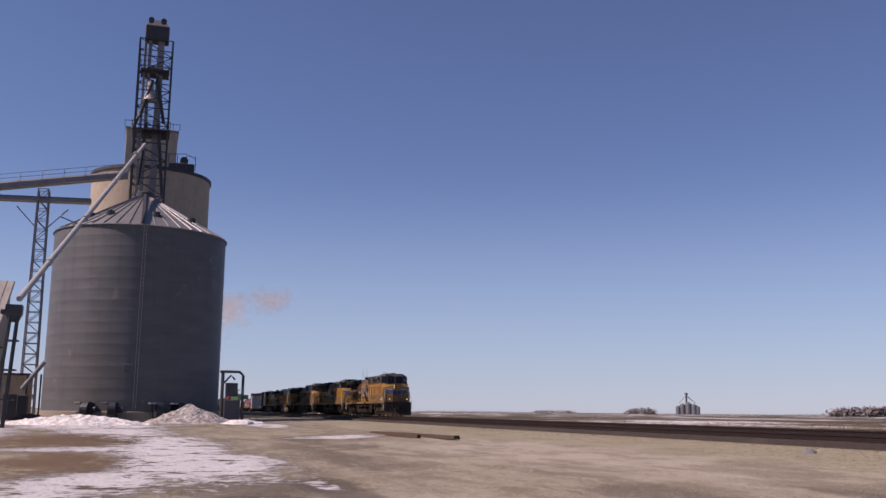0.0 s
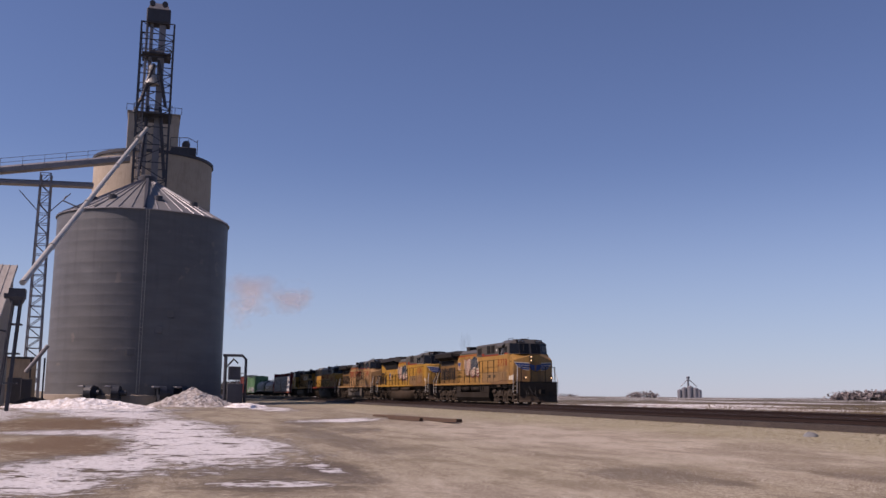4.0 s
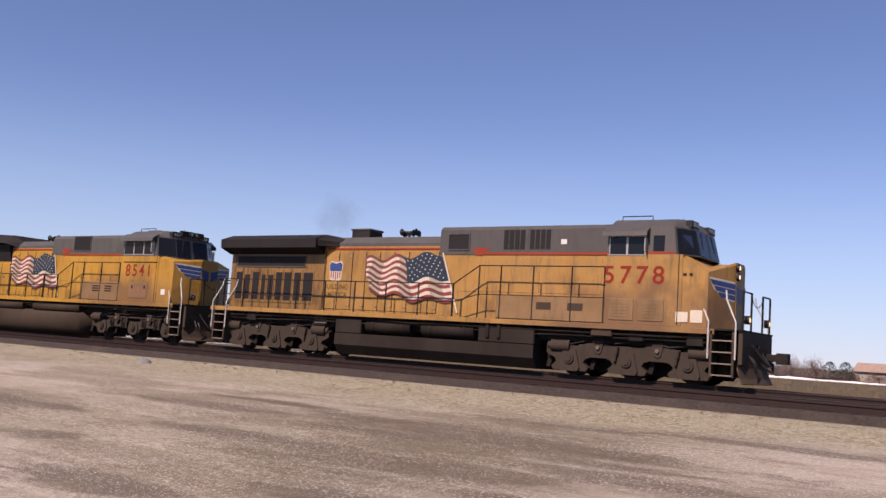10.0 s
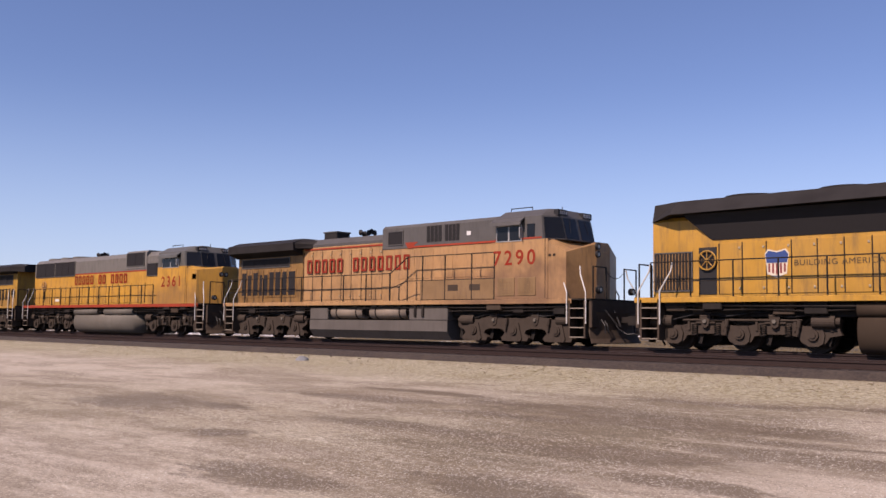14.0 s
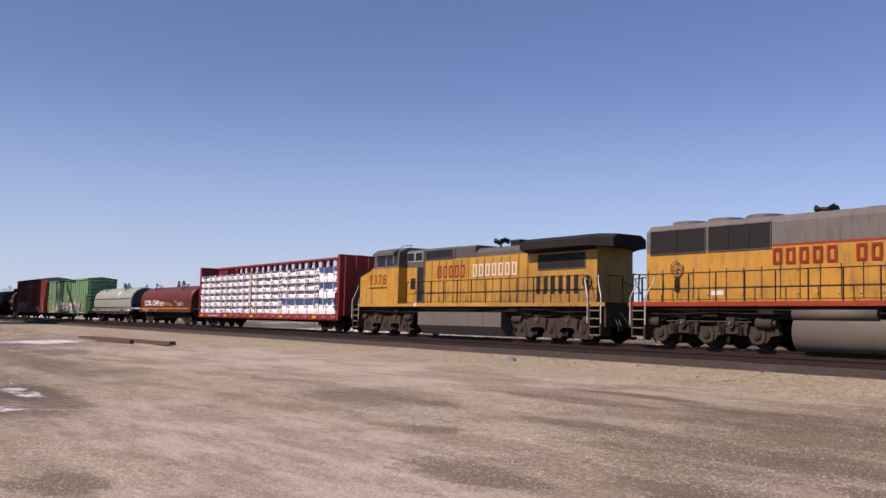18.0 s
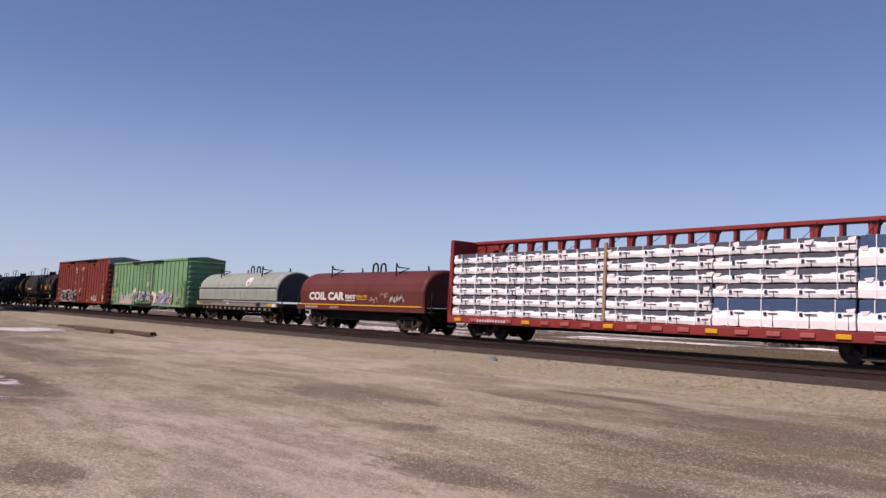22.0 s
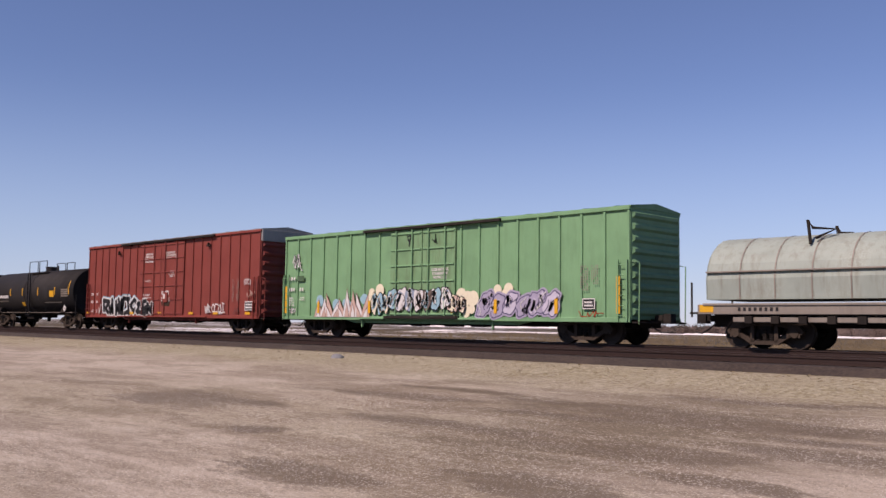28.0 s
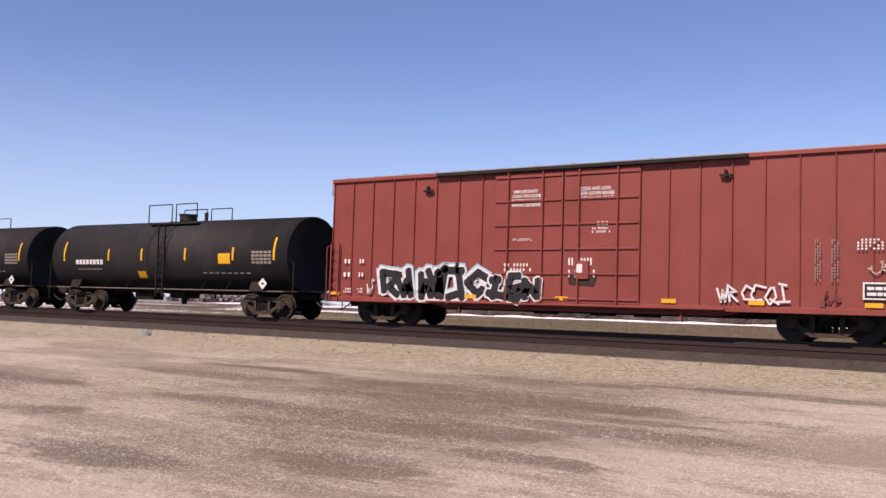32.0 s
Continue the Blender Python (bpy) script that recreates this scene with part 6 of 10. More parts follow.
def dash8():
    lo = Loco(-61.9, -1, YEL_E, GREY_B, "clear yellow diesel locomotive running long hood first", TANKG)
    lo.chassis(-9.95, 9.8, "ge", YEL_E, TRUCK, 6.6, 1.9, plow=False)
    part("fuel_tank", extr_x(bmesh.new(), [(-1.44, 1.15), (-1.44, 0.52), (-1.10, 0.10), (1.10, 0.10), (1.44, 0.52), (1.44, 1.15)], *lo.xx(-3.5, 3.15)), TANKG, lo.th, "pale dusty fuel tank")
    lo.box("tank_saddle", -3.2, 2.9, -0.8, 0.8, 1.15, 1.34, UNDER)
    lo.both("tank_rib", -2.2, -2.16, 1.44, 0.012, 0.56, 1.14, TANKG)
    lo.hood("radiator_cabin", -8.95, -4.75, 0.98, 1.56, 3.9, YEL_E, 0.05)
    part("radiator_overhang", extr_x(bmesh.new(), [(-0.98, 3.66), (-1.48, 3.80), (-1.50, 4.10), (-0.9, 4.30), (0.9, 4.30), (1.50, 4.10), (1.48, 3.80), (0.98, 3.66)], *lo.xx(-8.9, -4.75)), SOOT, lo.th, "sooty overhanging radiator roof")
    part("radiator_end", loft(bmesh.new(), [[(lo.q * -8.9, y, z) for y, z in ((-1.5, 4.1), (-0.9, 4.3), (0.9, 4.3), (1.5, 4.1), (1.48, 3.8), (-1.48, 3.8))], [(lo.q * -9.75, y, z) for y, z in ((-0.9, 4.1), (-0.6, 4.26), (0.6, 4.26), (0.9, 4.1), (0.9, 3.75), (-0.9, 3.75))]]), SOOT, lo.th, "sooty hood end overhang")
    lo.screen("radiator_intake", -8.3, -5.4, 0.985, 2.95, 3.62)
    lo.slots(-8.0, -5.2, 6, 0.985, 1.95, 2.7, 0.5)
    lo.both("brake_recess", -8.75, -8.15, 0.98, 0.012, 1.7, 2.8, YEL_B)
    for s in (-1, 1):
        part("brake_wheel", spoked(8.45, s * 1.03, 2.4, 0.25), BLACK, lo.th, "black spoked hand brake wheel")
    lo.hood("engine_hood", -4.75, 3.4, 0.95, 1.56, 3.95, YEL_E, 0.16)
    lo.hood("engine_roof", -4.75, 0.0, 0.955, 3.72, 4.12, GREY_B, 0.22)
    lo.doors(-4.7, 3.3, 13, 0.955, 1.66, 3.66, YEL_E)
    lo.hood("dynamic_brake_hump", -0.9, 0.75, 0.97, 3.75, 4.28, GREY_A, 0.1)
    lo.hood("blower_roof", 0.7, 3.4, 0.97, 3.70, 4.30, GREY_B, 0.1)
    lo.screen("blower_screen", 0.95, 3.25, 0.975, 3.76, 4.20)
    lo.stack(-3.4, -2.7, 4.1, 4.42)
    lo.horn(-1.55, 4.45)
    lo.hood("control_cabin", 3.4, 4.95, 1.0, 1.56, 4.30, GREY_B, 0.1)
    # no recess is cut here; its shade is a flat black panel
    lo.both("doorway", 3.45, 3.95, 1.0, 0.012, 1.7, 3.4, BLACK, "flat black panel painted as a doorway's shaded recess")
    for x in (3.55, 4.3):
        lo.both("vent_frame", x - 0.06, x + 0.66, 1.0, 0.010, 3.68, 4.20, FRAMEW)
        lo.both("vent_slot", x, x + 0.6, 1.0, 0.016, 3.74, 4.14, GRILLE)
    lo.both("control_panel", 4.0, 4.95, 1.0, 0.016, 1.62, 3.4, YEL_E, r=0.008)
    lo.both("battery_screen", 4.1, 4.55, 1.02, 0.01, 2.3, 2.85, GRILLE)
    lo.wide_cab(4.95, 7.55, 4.46, (5.25, 7.1, 3.45, 4.08, 2), 9.4, 3.35, 0.5, 0.35)
    lo.number("9378", -7.85, -6.15, 2.55, 3.08)
    lo.both("nose_rail", 6.0, 7.9, 1.52, 0.03, 2.38, 2.42, UNDER)
    lo.block_letters(-2.25, 4.05, 2.80, 3.38, -0.985, REDTXT, (5, 7), seed=2, second=FLAGW)
    lo.rails([[(-9.0 + 1.1 * k, 2.62) for k in range(13)]], mat=UNDER)
    lo.both("white_notice", 3.2, 3.4, 1.53, 0.006, 1.42, 1.6, WHITE)
    lo.headlights(-9.62, 3.95, False, 0.0, False)


dash8()

# ---- freight cars ----
def ribbon(bm, pts, w, y):
    """A brushed stroke along points."""
    for (xa, za), (xb, zb) in zip(pts, pts[1:]):
        d = math.hypot(xb - xa, zb - za) or 1
        nx_, nz_ = -(zb - za) / d * w / 2, (xb - xa) / d * w / 2
        ex, ez = (xb - xa) / d * w * 0.3, (zb - za) / d * w * 0.3
        poly_xz(bm, [(xa + nx_ - ex, za + nz_ - ez), (xb + nx_ + ex, zb + nz_ + ez), (xb - nx_ + ex, zb - nz_ + ez), (xa - nx_ - ex, za - nz_ - ez)], y)


GLYPHS = [[[(0, 0), (0.05, 1)], [(0.95, 1), (0.1, 0.45), (1, 0)]], [[(0, 1), (0.2, 0), (0.5, 0.75), (0.75, 0), (1, 1)]], [[(0.5, 0), (0.5, 1)], [(0.1, 1), (0.9, 0.95)], [(0.15, 0.05), (0.9, 0)]],
          [[(1, 0.85), (0.4, 1), (0.05, 0.5), (0.4, 0), (1, 0.15)]], [[(0.5, 0), (0.05, 0.4), (0.3, 1), (0.8, 0.95), (0.95, 0.4), (0.5, 0)], [(0.6, 0.3), (1.1, 0)]], [[(0.9, 0.9), (0.2, 0.85), (0.2, 0.55), (0.9, 0.45), (0.8, 0.05), (0.05, 0.1)]],
          [[(0, 0), (0.1, 1), (0.8, 0.8), (0.2, 0.5), (1, 0)]]]


def graffiti(parent, x0, x1, z0, z1, y, layers, seed, letters, accents=(), jump=0.2):
    """Unreadable spray-painted lettering: the same bold strokes in layers from halo to fill."""
    rnd = random.Random(seed)
    w = (x1 - x0) / letters
    strokes = []
    for k in range(letters):
        lo_, hi_ = z0 + (z1 - z0) * 0.12 * rnd.random(), z1 - (z1 - z0) * jump * rnd.random()
        sl = rnd.uniform(-0.2, 0.2) * w
        for st in rnd.choice(GLYPHS):
            pts = []
            for u, v in st:
                u, v = u + rnd.uniform(-0.24, 0.24), min(1.0, max(0.0, v + rnd.uniform(-0.2, 0.2)))
                pts.append((x0 + w * (k + 0.08 + 0.95 * u) + sl * v, lo_ + (hi_ - lo_) * v))
            strokes.append(pts)
    g = None
    for n, (mat, wd, dx, dz) in enumerate(layers):
        bm = bmesh.new()
        for i, pts in enumerate(strokes):
            yy = y - 0.005 * n - 0.0002 * (i % 12)
            p2 = [(px_ + dx, max(z0 - 0.04, pz + dz)) for px_, pz in pts]
            ribbon(bm, p2, wd, yy)
            for j, (px_, pz) in enumerate(p2):
                r_ = wd * 0.5
                poly_xz(bm, [(px_ + r_ * math.cos(a_), pz + r_ * math.sin(a_)) for a_ in np.linspace(0, 2 * math.pi, 8)[:-1]], yy - 0.0001 * (j + 1))
        ob = part("graffiti" if g is None else "graffiti_layer", bm, mat, g or parent, "sprayed graffiti on the car side" if g is None else "")
        tagged(ob, kind="stuff")
        g = g or ob
    for j, mat in enumerate(accents):
        bm = bmesh.new()
        for i in range(letters * 2):
            a_ = (rnd.uniform(x0, x1), rnd.uniform(z0 + 0.1, z1 - 0.25))
            ribbon(bm, [a_, (a_[0] + rnd.uniform(-0.12, 0.12), a_[1] + rnd.uniform(0.15, 0.5)), (a_[0] + rnd.uniform(-0.2, 0.2), a_[1] + rnd.uniform(0.0, 0.3))], rnd.uniform(0.04, 0.14), y - 0.005 * len(layers) - 0.003 * j - 0.0003 * i)
        tagged(part("graffiti_accent", bm, mat, g), kind="stuff")


def bubbles(parent, x0, x1, z0, z1, y, n, fills, line, seed, halo=None, lean=0.0):
    """A sprayed piece of fat rounded letter shapes: halo, dark outline, coloured fill, inner curves."""
    rnd = random.Random(seed)
    w = (x1 - x0) / n
    base = None
    for i in range(n):
        cx, cz = x0 + w * (i + 0.5), (z0 + z1) / 2 + rnd.uniform(-0.06, 0.06)
        k, ph, k2, ph2 = rnd.choice((2, 3, 4)), rnd.uniform(0, 6.28), rnd.choice((5, 6, 7)), rnd.uniform(0, 6.28)
        h = (z1 - z0) / 2 * rnd.uniform(0.8, 1.05)

        def blob(grow):
            pts = []
            for j in range(26):
                a = 2 * math.pi * j / 26
                c_, s_ = math.cos(a), math.sin(a)
                f = 1 / max(abs(c_), abs(s_)) ** 0.55 * (0.86 + 0.13 * math.sin(k * a + ph) + 0.07 * math.sin(k2 * a + ph2))
                px_, pz = c_ * (w * 0.56 * f + grow), s_ * (h * f * 0.86 + grow)
                pts.append((cx + px_ + lean * pz, max(z0 - 0.02, cz + pz)))
            return pts

        yy = y - 0.0003 * i
        if halo:
            ob = part("graffiti_halo" if base else "graffiti", poly_xz(bmesh.new(), blob(0.11), yy), halo, base or parent, "" if base else "sprayed graffiti on the car side")
            base = base or ob
        ob = part("graffiti_outline" if base else "graffiti", poly_xz(bmesh.new(), blob(0.045), yy - 0.004), line, base or parent, "" if base else "sprayed graffiti on the car side")
        base = base or ob
        part("graffiti_fill", poly_xz(bmesh.new(), blob(0.0), yy - 0.008), fills[i % len(fills)], base)
        for mat, wd, m_, dy in ((fills[(i + 1) % len(fills)], 0.12, 2, 0.012), (line, 0.028, 2, 0.016), (GRAFW, 0.03, 1, 0.020)):
            bm = bmesh.new()
            for _ in range(m_):
                xa, amp, fr, ph3, up = rnd.uniform(-0.4, 0.4) * w, rnd.uniform(0.05, 0.25) * w, rnd.uniform(1.5, 4.0), rnd.uniform(0, 6.28), rnd.choice((-1, 1))
                za, zb_ = rnd.uniform(-0.8, -0.1), rnd.uniform(0.1, 0.85)
                pts = []
                for q_ in range(9):
                    v = za + (zb_ - za) * q_ / 8
                    pts.append((cx + xa + amp * math.sin(fr * v * 2 + ph3) + lean * h * v + up * 0.12 * w * v, max(z0, cz + h * 0.9 * v)))
                ribbon(bm, pts, wd, yy - dy)
            tagged(part("graffiti_stroke", bm, mat, base), kind="stuff")
    return base


def flames(parent, x0, x1, z0, z1, y, n, seed):
    """A sprayed piece of tall curved blades, white and dusty pink between maroon lines."""
    rnd = random.Random(seed)
    w = (x1 - x0) / n
    base = None
    for i in range(n):
        xc, tip, tx = x0 + w * (i + 0.5), z0 + (z1 - z0) * rnd.uniform(0.55, 1.0), rnd.uniform(-0.30, 0.30)
        blade = lambda f, g: [(xc - w * 0.75 * f, z0 + g), (xc + w * 0.75 * f, z0 + g), (xc + w * 0.48 * f + tx * 0.25, z0 + (tip - z0) * 0.40 * f + g), (xc + w * 0.16 * f + tx * 0.6, z0 + (tip - z0) * 0.76 * f + g), (xc + tx, z0 + (tip - z0) * f + g), (xc - w * 0.20 * f + tx * 0.5, z0 + (tip - z0) * 0.66 * f + g), (xc - w * 0.52 * f + tx * 0.2, z0 + (tip - z0) * 0.34 * f + g)]
        for j, (f, mat) in enumerate(((1.0, GRAFM), (0.92, GRAFW if i % 2 else GRAFP), (0.52, GRAFM), (0.44, GRAFP if i % 2 else GRAFW))):
            ob = part("graffiti_blade" if base else "graffiti", poly_xz(bmesh.new(), blade(f, 0.0), y - 0.004 * j - 0.0003 * i), mat, base or parent, "" if base else "sprayed graffiti on the car side")
            base = base or ob


def clouds(parent, x0, x1, z0, z1, y, mat, n, seed):
    """Overlapping sprayed puffs behind a piece."""
    rnd = random.Random(seed)
    bm = bmesh.new()
    for i in range(n):
        cx, cz, r_ = rnd.uniform(x0, x1), rnd.uniform(z0, z1), rnd.uniform(0.14, 0.30)
        poly_xz(bm, [(cx + r_ * math.cos(a_), cz + r_ * math.sin(a_)) for a_ in np.linspace(0, 2 * math.pi, 13)[:-1]], y - 0.0006 * i)
    tagged(part("graffiti_cloud", bm, mat, parent, "sprayed cloud of pale paint"), kind="stuff")


def marks(name, x0, x1, z0, z1, y, mat, parent, n, rows=1, label=""):
    """Small stencilled characters as plain upright bars."""
    bm = bmesh.new()
    w, h = (x1 - x0) / n, (z1 - z0) / rows
    for r_ in range(rows):
        for i in range(n):
            if (i * 7 + r_ * 5 + n) % 6 == 4 and rows > 1:
                continue
            xa, za = x0 + w * (i + 0.18), z0 + h * (r_ + 0.2)
            poly_xz(bm, [(xa, za), (xa + w * 0.5, za), (xa + w * 0.5, za + h * 0.62), (xa, za + h * 0.62)], y)
    return tagged(part(name, bm, mat, parent, label), kind="stuff")


def scrawl(parent, x0, x1, z0, z1, y, mat, seed, w=0.05, n=16):
    rnd = random.Random(seed)
    bm = bmesh.new()
    pts = [(x0 + (x1 - x0) * i / n + rnd.uniform(-0.1, 0.1), rnd.uniform(z0, z1)) for i in range(n)]
    ribbon(bm, pts, w, y)
    return part("graffiti_tag", bm, mat, parent, "thin sprayed tag")


def ladder(parent, x0, x1, y, z0, z1, n, mat):
    bm = bmesh.new()
    for x in (x0, x1):
        box(bm, x - 0.025, x + 0.025, y - 0.03, y + 0.03, z0, z1)
    lad = part("ladder", bm, mat, parent, "side ladder")
    for i in range(n):
        z = z0 + (z1 - z0) * (i + 0.5) / n
        part("rung", cyl(bmesh.new(), (x0, y - 0.02, z), (x1, y - 0.02, z), 0.014, 6), mat, lad)
    return lad


def car_base(name, off, half, label, sill_mat, group="freight cars", tc=2.1, end=0.55):
    th = thing(name, pose(0, 0, 0), label, "freight car", group)
    TRAIN.append((th, off))
    for e in (-1, 1):
        freight_truck(th, e * (half - tc))
        coupler(th, e * (half + end - 0.75), e)
    return th


def boxcar(off, half, z1, mat, rib_step, doors, label, seed, rib_w, roof_mat):
    th = car_base("boxcar", off, half, label, mat)
    z0 = 0.72
    part("body", box(bmesh.new(), -half, half, -1.45, 1.45, z0 + 0.1, z1), mat, th)
    part("roof", extr_x(bmesh.new(), [(-1.5, z1 - 0.03), (-1.5, z1 + 0.03), (0, z1 + 0.20), (1.5, z1 + 0.03), (1.5, z1 - 0.03)], -half - 0.03, half + 0.03), roof_mat, th, "ribbed sheet metal roof")
    for i in range(15):
        x = -half + 0.6 + (2 * half - 1.2) * i / 14
        part("roof_seam", extr_x(bmesh.new(), [(-1.48, z1 + 0.03), (0, z1 + 0.20), (1.48, z1 + 0.03), (1.48, z1 + 0.05), (0, z1 + 0.225), (-1.48, z1 + 0.05)], x - 0.03, x + 0.03), roof_mat, th)
    for s in (-1, 1):
        ys = sorted((s * 1.44, s * 1.53))
        part("side_sill", rbox(-half, half, ys[0], ys[1], z0, z0 + 0.16, 0.012), mat, th)
        part("top_chord", rbox(-half, half, ys[0], ys[1], z1 - 0.12, z1 - 0.0, 0.012), mat, th)
        part("fishbelly_sill", extr_y(bmesh.new(), [(-half * 0.55, z0), (half * 0.55, z0), (half * 0.48, z0 - 0.12), (-half * 0.48, z0 - 0.12)], *sorted((s * 1.2, s * 1.3))), mat, th)
    n = int(2 * half / rib_step)
    for i in range(n + 1):
        x = -half + 0.06 + (2 * half - 0.12) * i / n
        if doors[0] - 0.1 < x < doors[-1] + 0.1:
            continue
        for s in (-1, 1):
            ys = sorted((s * 1.44, s * 1.51))
            key = "side_post_%s_%d" % (label[:6], s)
            shared("side_post", once(key, lambda: rbox(-rib_w / 2, rib_w / 2, ys[0], ys[1], z0 + 0.14, z1 - 0.1, 0.012)), mat, th, at=pose(x, 0, 0))
    for k, (a, b) in enumerate(zip(doors, doors[1:])):
        for s in (-1, 1):
            ys = sorted((s * 1.46, s * 1.54))
            d = part("door", rbox(a + 0.02, b - 0.02, ys[0], ys[1], z0 + 0.12, z1 - 0.16, 0.015), DOORGRN if mat == BOXGRN else mat, th, "sliding car door")
            yb = sorted((s * 1.53, s * 1.585))
            for z in np.linspace(z0 + 0.25, z1 - 0.3, 6):
                part("door_rib", rbox(a + 0.06, b - 0.06, yb[0], yb[1], z - 0.03, z + 0.03, 0.01), mat, d)
            for x in (a + (b - a) * 0.22, a + (b - a) * 0.72):
                part("lock_rod", cyl(bmesh.new(), (x, s * 1.60, z0 + 0.1), (x, s * 1.60, z1 - 0.15), 0.03, 6), mat, d)
    for s in (-1, 1):
        w = doors[-1] - doors[0]
        part("door_track", rbox(doors[0] - w * 0.45, doors[-1] + w * 0.62, *sorted((s * 1.5, s * 1.64)), z1 - 0.13, z1 - 0.02, 0.01), UNDER, th, "dark overhead door track")
        part("door_track", rbox(doors[0] - w * 0.5, doors[-1] + w * 0.5, *sorted((s * 1.5, s * 1.62)), z0 + 0.04, z0 + 0.1, 0.01), mat, th)
    # corrugated ends
    for e in (-1, 1):
        for k in range(9):
            z = z0 + 0.35 + (z1 - z0 - 0.6) * k / 8
            part("end_corrugation", loft(bmesh.new(), [[(e * half, -1.38, z - 0.13), (e * half, 1.38, z - 0.13), (e * half, 1.38, z + 0.13), (e * half, -1.38, z + 0.13)], [(e * (half + 0.07), -1.3, z - 0.05), (e * (half + 0.07), 1.3, z - 0.05), (e * (half + 0.07), 1.3, z + 0.05), (e * (half + 0.07), -1.3, z + 0.05)]]), mat, th)
        xa = e * (half - 0.42) if e > 0 else -half + 0.08
        ladder(th, xa, xa + 0.34, -1.56, z0 + 0.05, z0 + 2.0, 6, mat)
        for y in (-1.38, 1.38):
            part("end_grab", pipe(bmesh.new(), [(e * (half + 0.25), y, z0 - 0.05), (e * (half + 0.28), y, z0 + 1.9), (e * half, y, z0 + 1.95)], 0.02, 6), mat, th)
        part("end_platform", rbox(*sorted((e * half, e * (half + 0.3))), -1.4, 1.4, z0 - 0.02, z0 + 0.03, 0.01), UNDER, th)
    part("centre_sill", box(bmesh.new(), -half, half, -0.3, 0.3, 0.55, 0.85), UNDER, th)
    for x in (-1.5, 0.4, 1.8):
        part("brake_gear", rbox(x, x + 0.7, -0.9, -0.4, 0.5, 0.8, 0.04), UNDER, th)
    for x in (-3.9, 3.4):
        part("door_stop", rbox(x, x + 0.06, -1.45, -1.35, 0.42, 0.72, 0.01), mat, th)
    return th


g = boxcar(-138.75, 9.33, 4.44, BOXGRN, 0.9, (-2.05, -0.2, 1.62), "faded green boxcar covered in graffiti along the sill", 3, 0.09, BOXGRN)
Y = -1.535
clouds(g, -6.9, -3.6, 1.2, 1.6, Y + 0.006, GRAFB, 7, 2)
flames(g, -6.9, -3.35, 0.84, 2.1, Y - 0.006, 9, 3)
clouds(g, -3.3, -2.6, 1.65, 2.0, Y, GRAFC, 5, 4)
clouds(g, 1.7, 2.6, 1.0, 1.75, Y, GRAFC, 10, 5)
bubbles(g, -3.15, -2.1, 0.86, 1.9, Y - 0.012, 3, (GRAFC, GRAFB), GRAFK, 33)
bubbles(g, -2.05, 1.45, 0.95, 2.12, Y - 0.078, 7, (GRAFB, GRAFW, GRAFS, GRAFW, GRAFDB), GRAFK, 23, None, 0.12)
bubbles(g, 1.3, 2.2, 0.95, 1.75, Y - 0.07, 3, (GRAFC, GRAFP), GRAFK, 29)
clouds(g, 3.0, 4.6, 1.5, 1.95, Y, GRAFC, 5, 6)
bubbles(g, 2.85, 6.5, 0.78, 1.85, Y - 0.006, 6, (GRAFL, GRAFL, GRAFLW), GRAFN, 37, GRAFL, 0.3)
part("door_sill", rbox(-2.3, 1.85, -1.66, -1.5, 0.78, 0.90, 0.015), UNDER, g, "grimy door sill")
scrawl(g, -0.95, -0.75, 3.55, 4.05, Y - 0.02, GRAFK, 71, 0.04, 8)
scrawl(g, 0.45, 0.62, 3.55, 4.05, Y - 0.02, GRAFK, 72, 0.04, 8)
scrawl(g, -8.65, -8.05, 2.9, 3.65, Y, GRAFW, 5, 0.045, 30)
scrawl(g, 7.4, 8.4, 0.85, 1.1, Y, RED, 8, 0.03, 16)
marks("reporting_mark", -9.0, -8.4, 2.42, 2.66, Y, WHITE, g, 3, 1, "white reporting mark")
marks("car_number", -8.95, -8.45, 1.93, 2.17, Y, WHITE, g, 3, 1, "white car number")
marks("car_number", -8.15, -7.8, 1.93, 2.17, Y, WHITE, g, 2, 1, "white car number")
marks("data_block", -8.95, -8.5, 1.3, 1.72, Y, WHITE, g, 7, 4)
marks("data_block", -8.15, -7.75, 1.55, 1.72, Y, WHITE, g, 5, 2)
scrawl(g, -8.95, -8.4, 0.95, 1.25, Y, GRAFW, 45, 0.04, 22)
part("repaint_patch", poly_xz(bmesh.new(), [(-8.3, 2.42), (-7.8, 2.42), (-7.8, 2.66), (-8.3, 2.66)], Y), paint("dark_green_patch", (0.06, 0.13, 0.06)), g)
marks("data_block", 7.4, 7.75, 1.75, 2.6, Y, CARGREY, g, 4, 10)
marks("data_block", 7.85, 8.15, 1.95, 2.6, Y, CARGREY, g, 4, 8)
for lines, z in ((("CLOSE AND LOCK", "DOORS BEFORE", "MOVING CAR"), 2.62),):
    for k, ln in enumerate(lines):
        lettering("door_notice", ln, 0.35 + 0.06 * k, 1.3 - 0.06 * k, z - 0.15 * k, z + 0.11 - 0.15 * k, Y - 0.02, WHITE, g, "white door notice")
dp = part("data_plate", poly_xz(bmesh.new(), [(7.5, 1.15), (8.0, 1.15), (8.0, 1.5), (7.5, 1.5)], Y), WHITE, g, "black and white data plate")
part("plate_field", poly_xz(bmesh.new(), [(7.53, 1.18), (7.97, 1.18), (7.97, 1.47), (7.53, 1.47)], Y - 0.004), BLACK, dp)
bars("plate_bars", 7.58, 7.92, 1.22, 1.43, Y - 0.008, WHITE, dp, 2, 6)
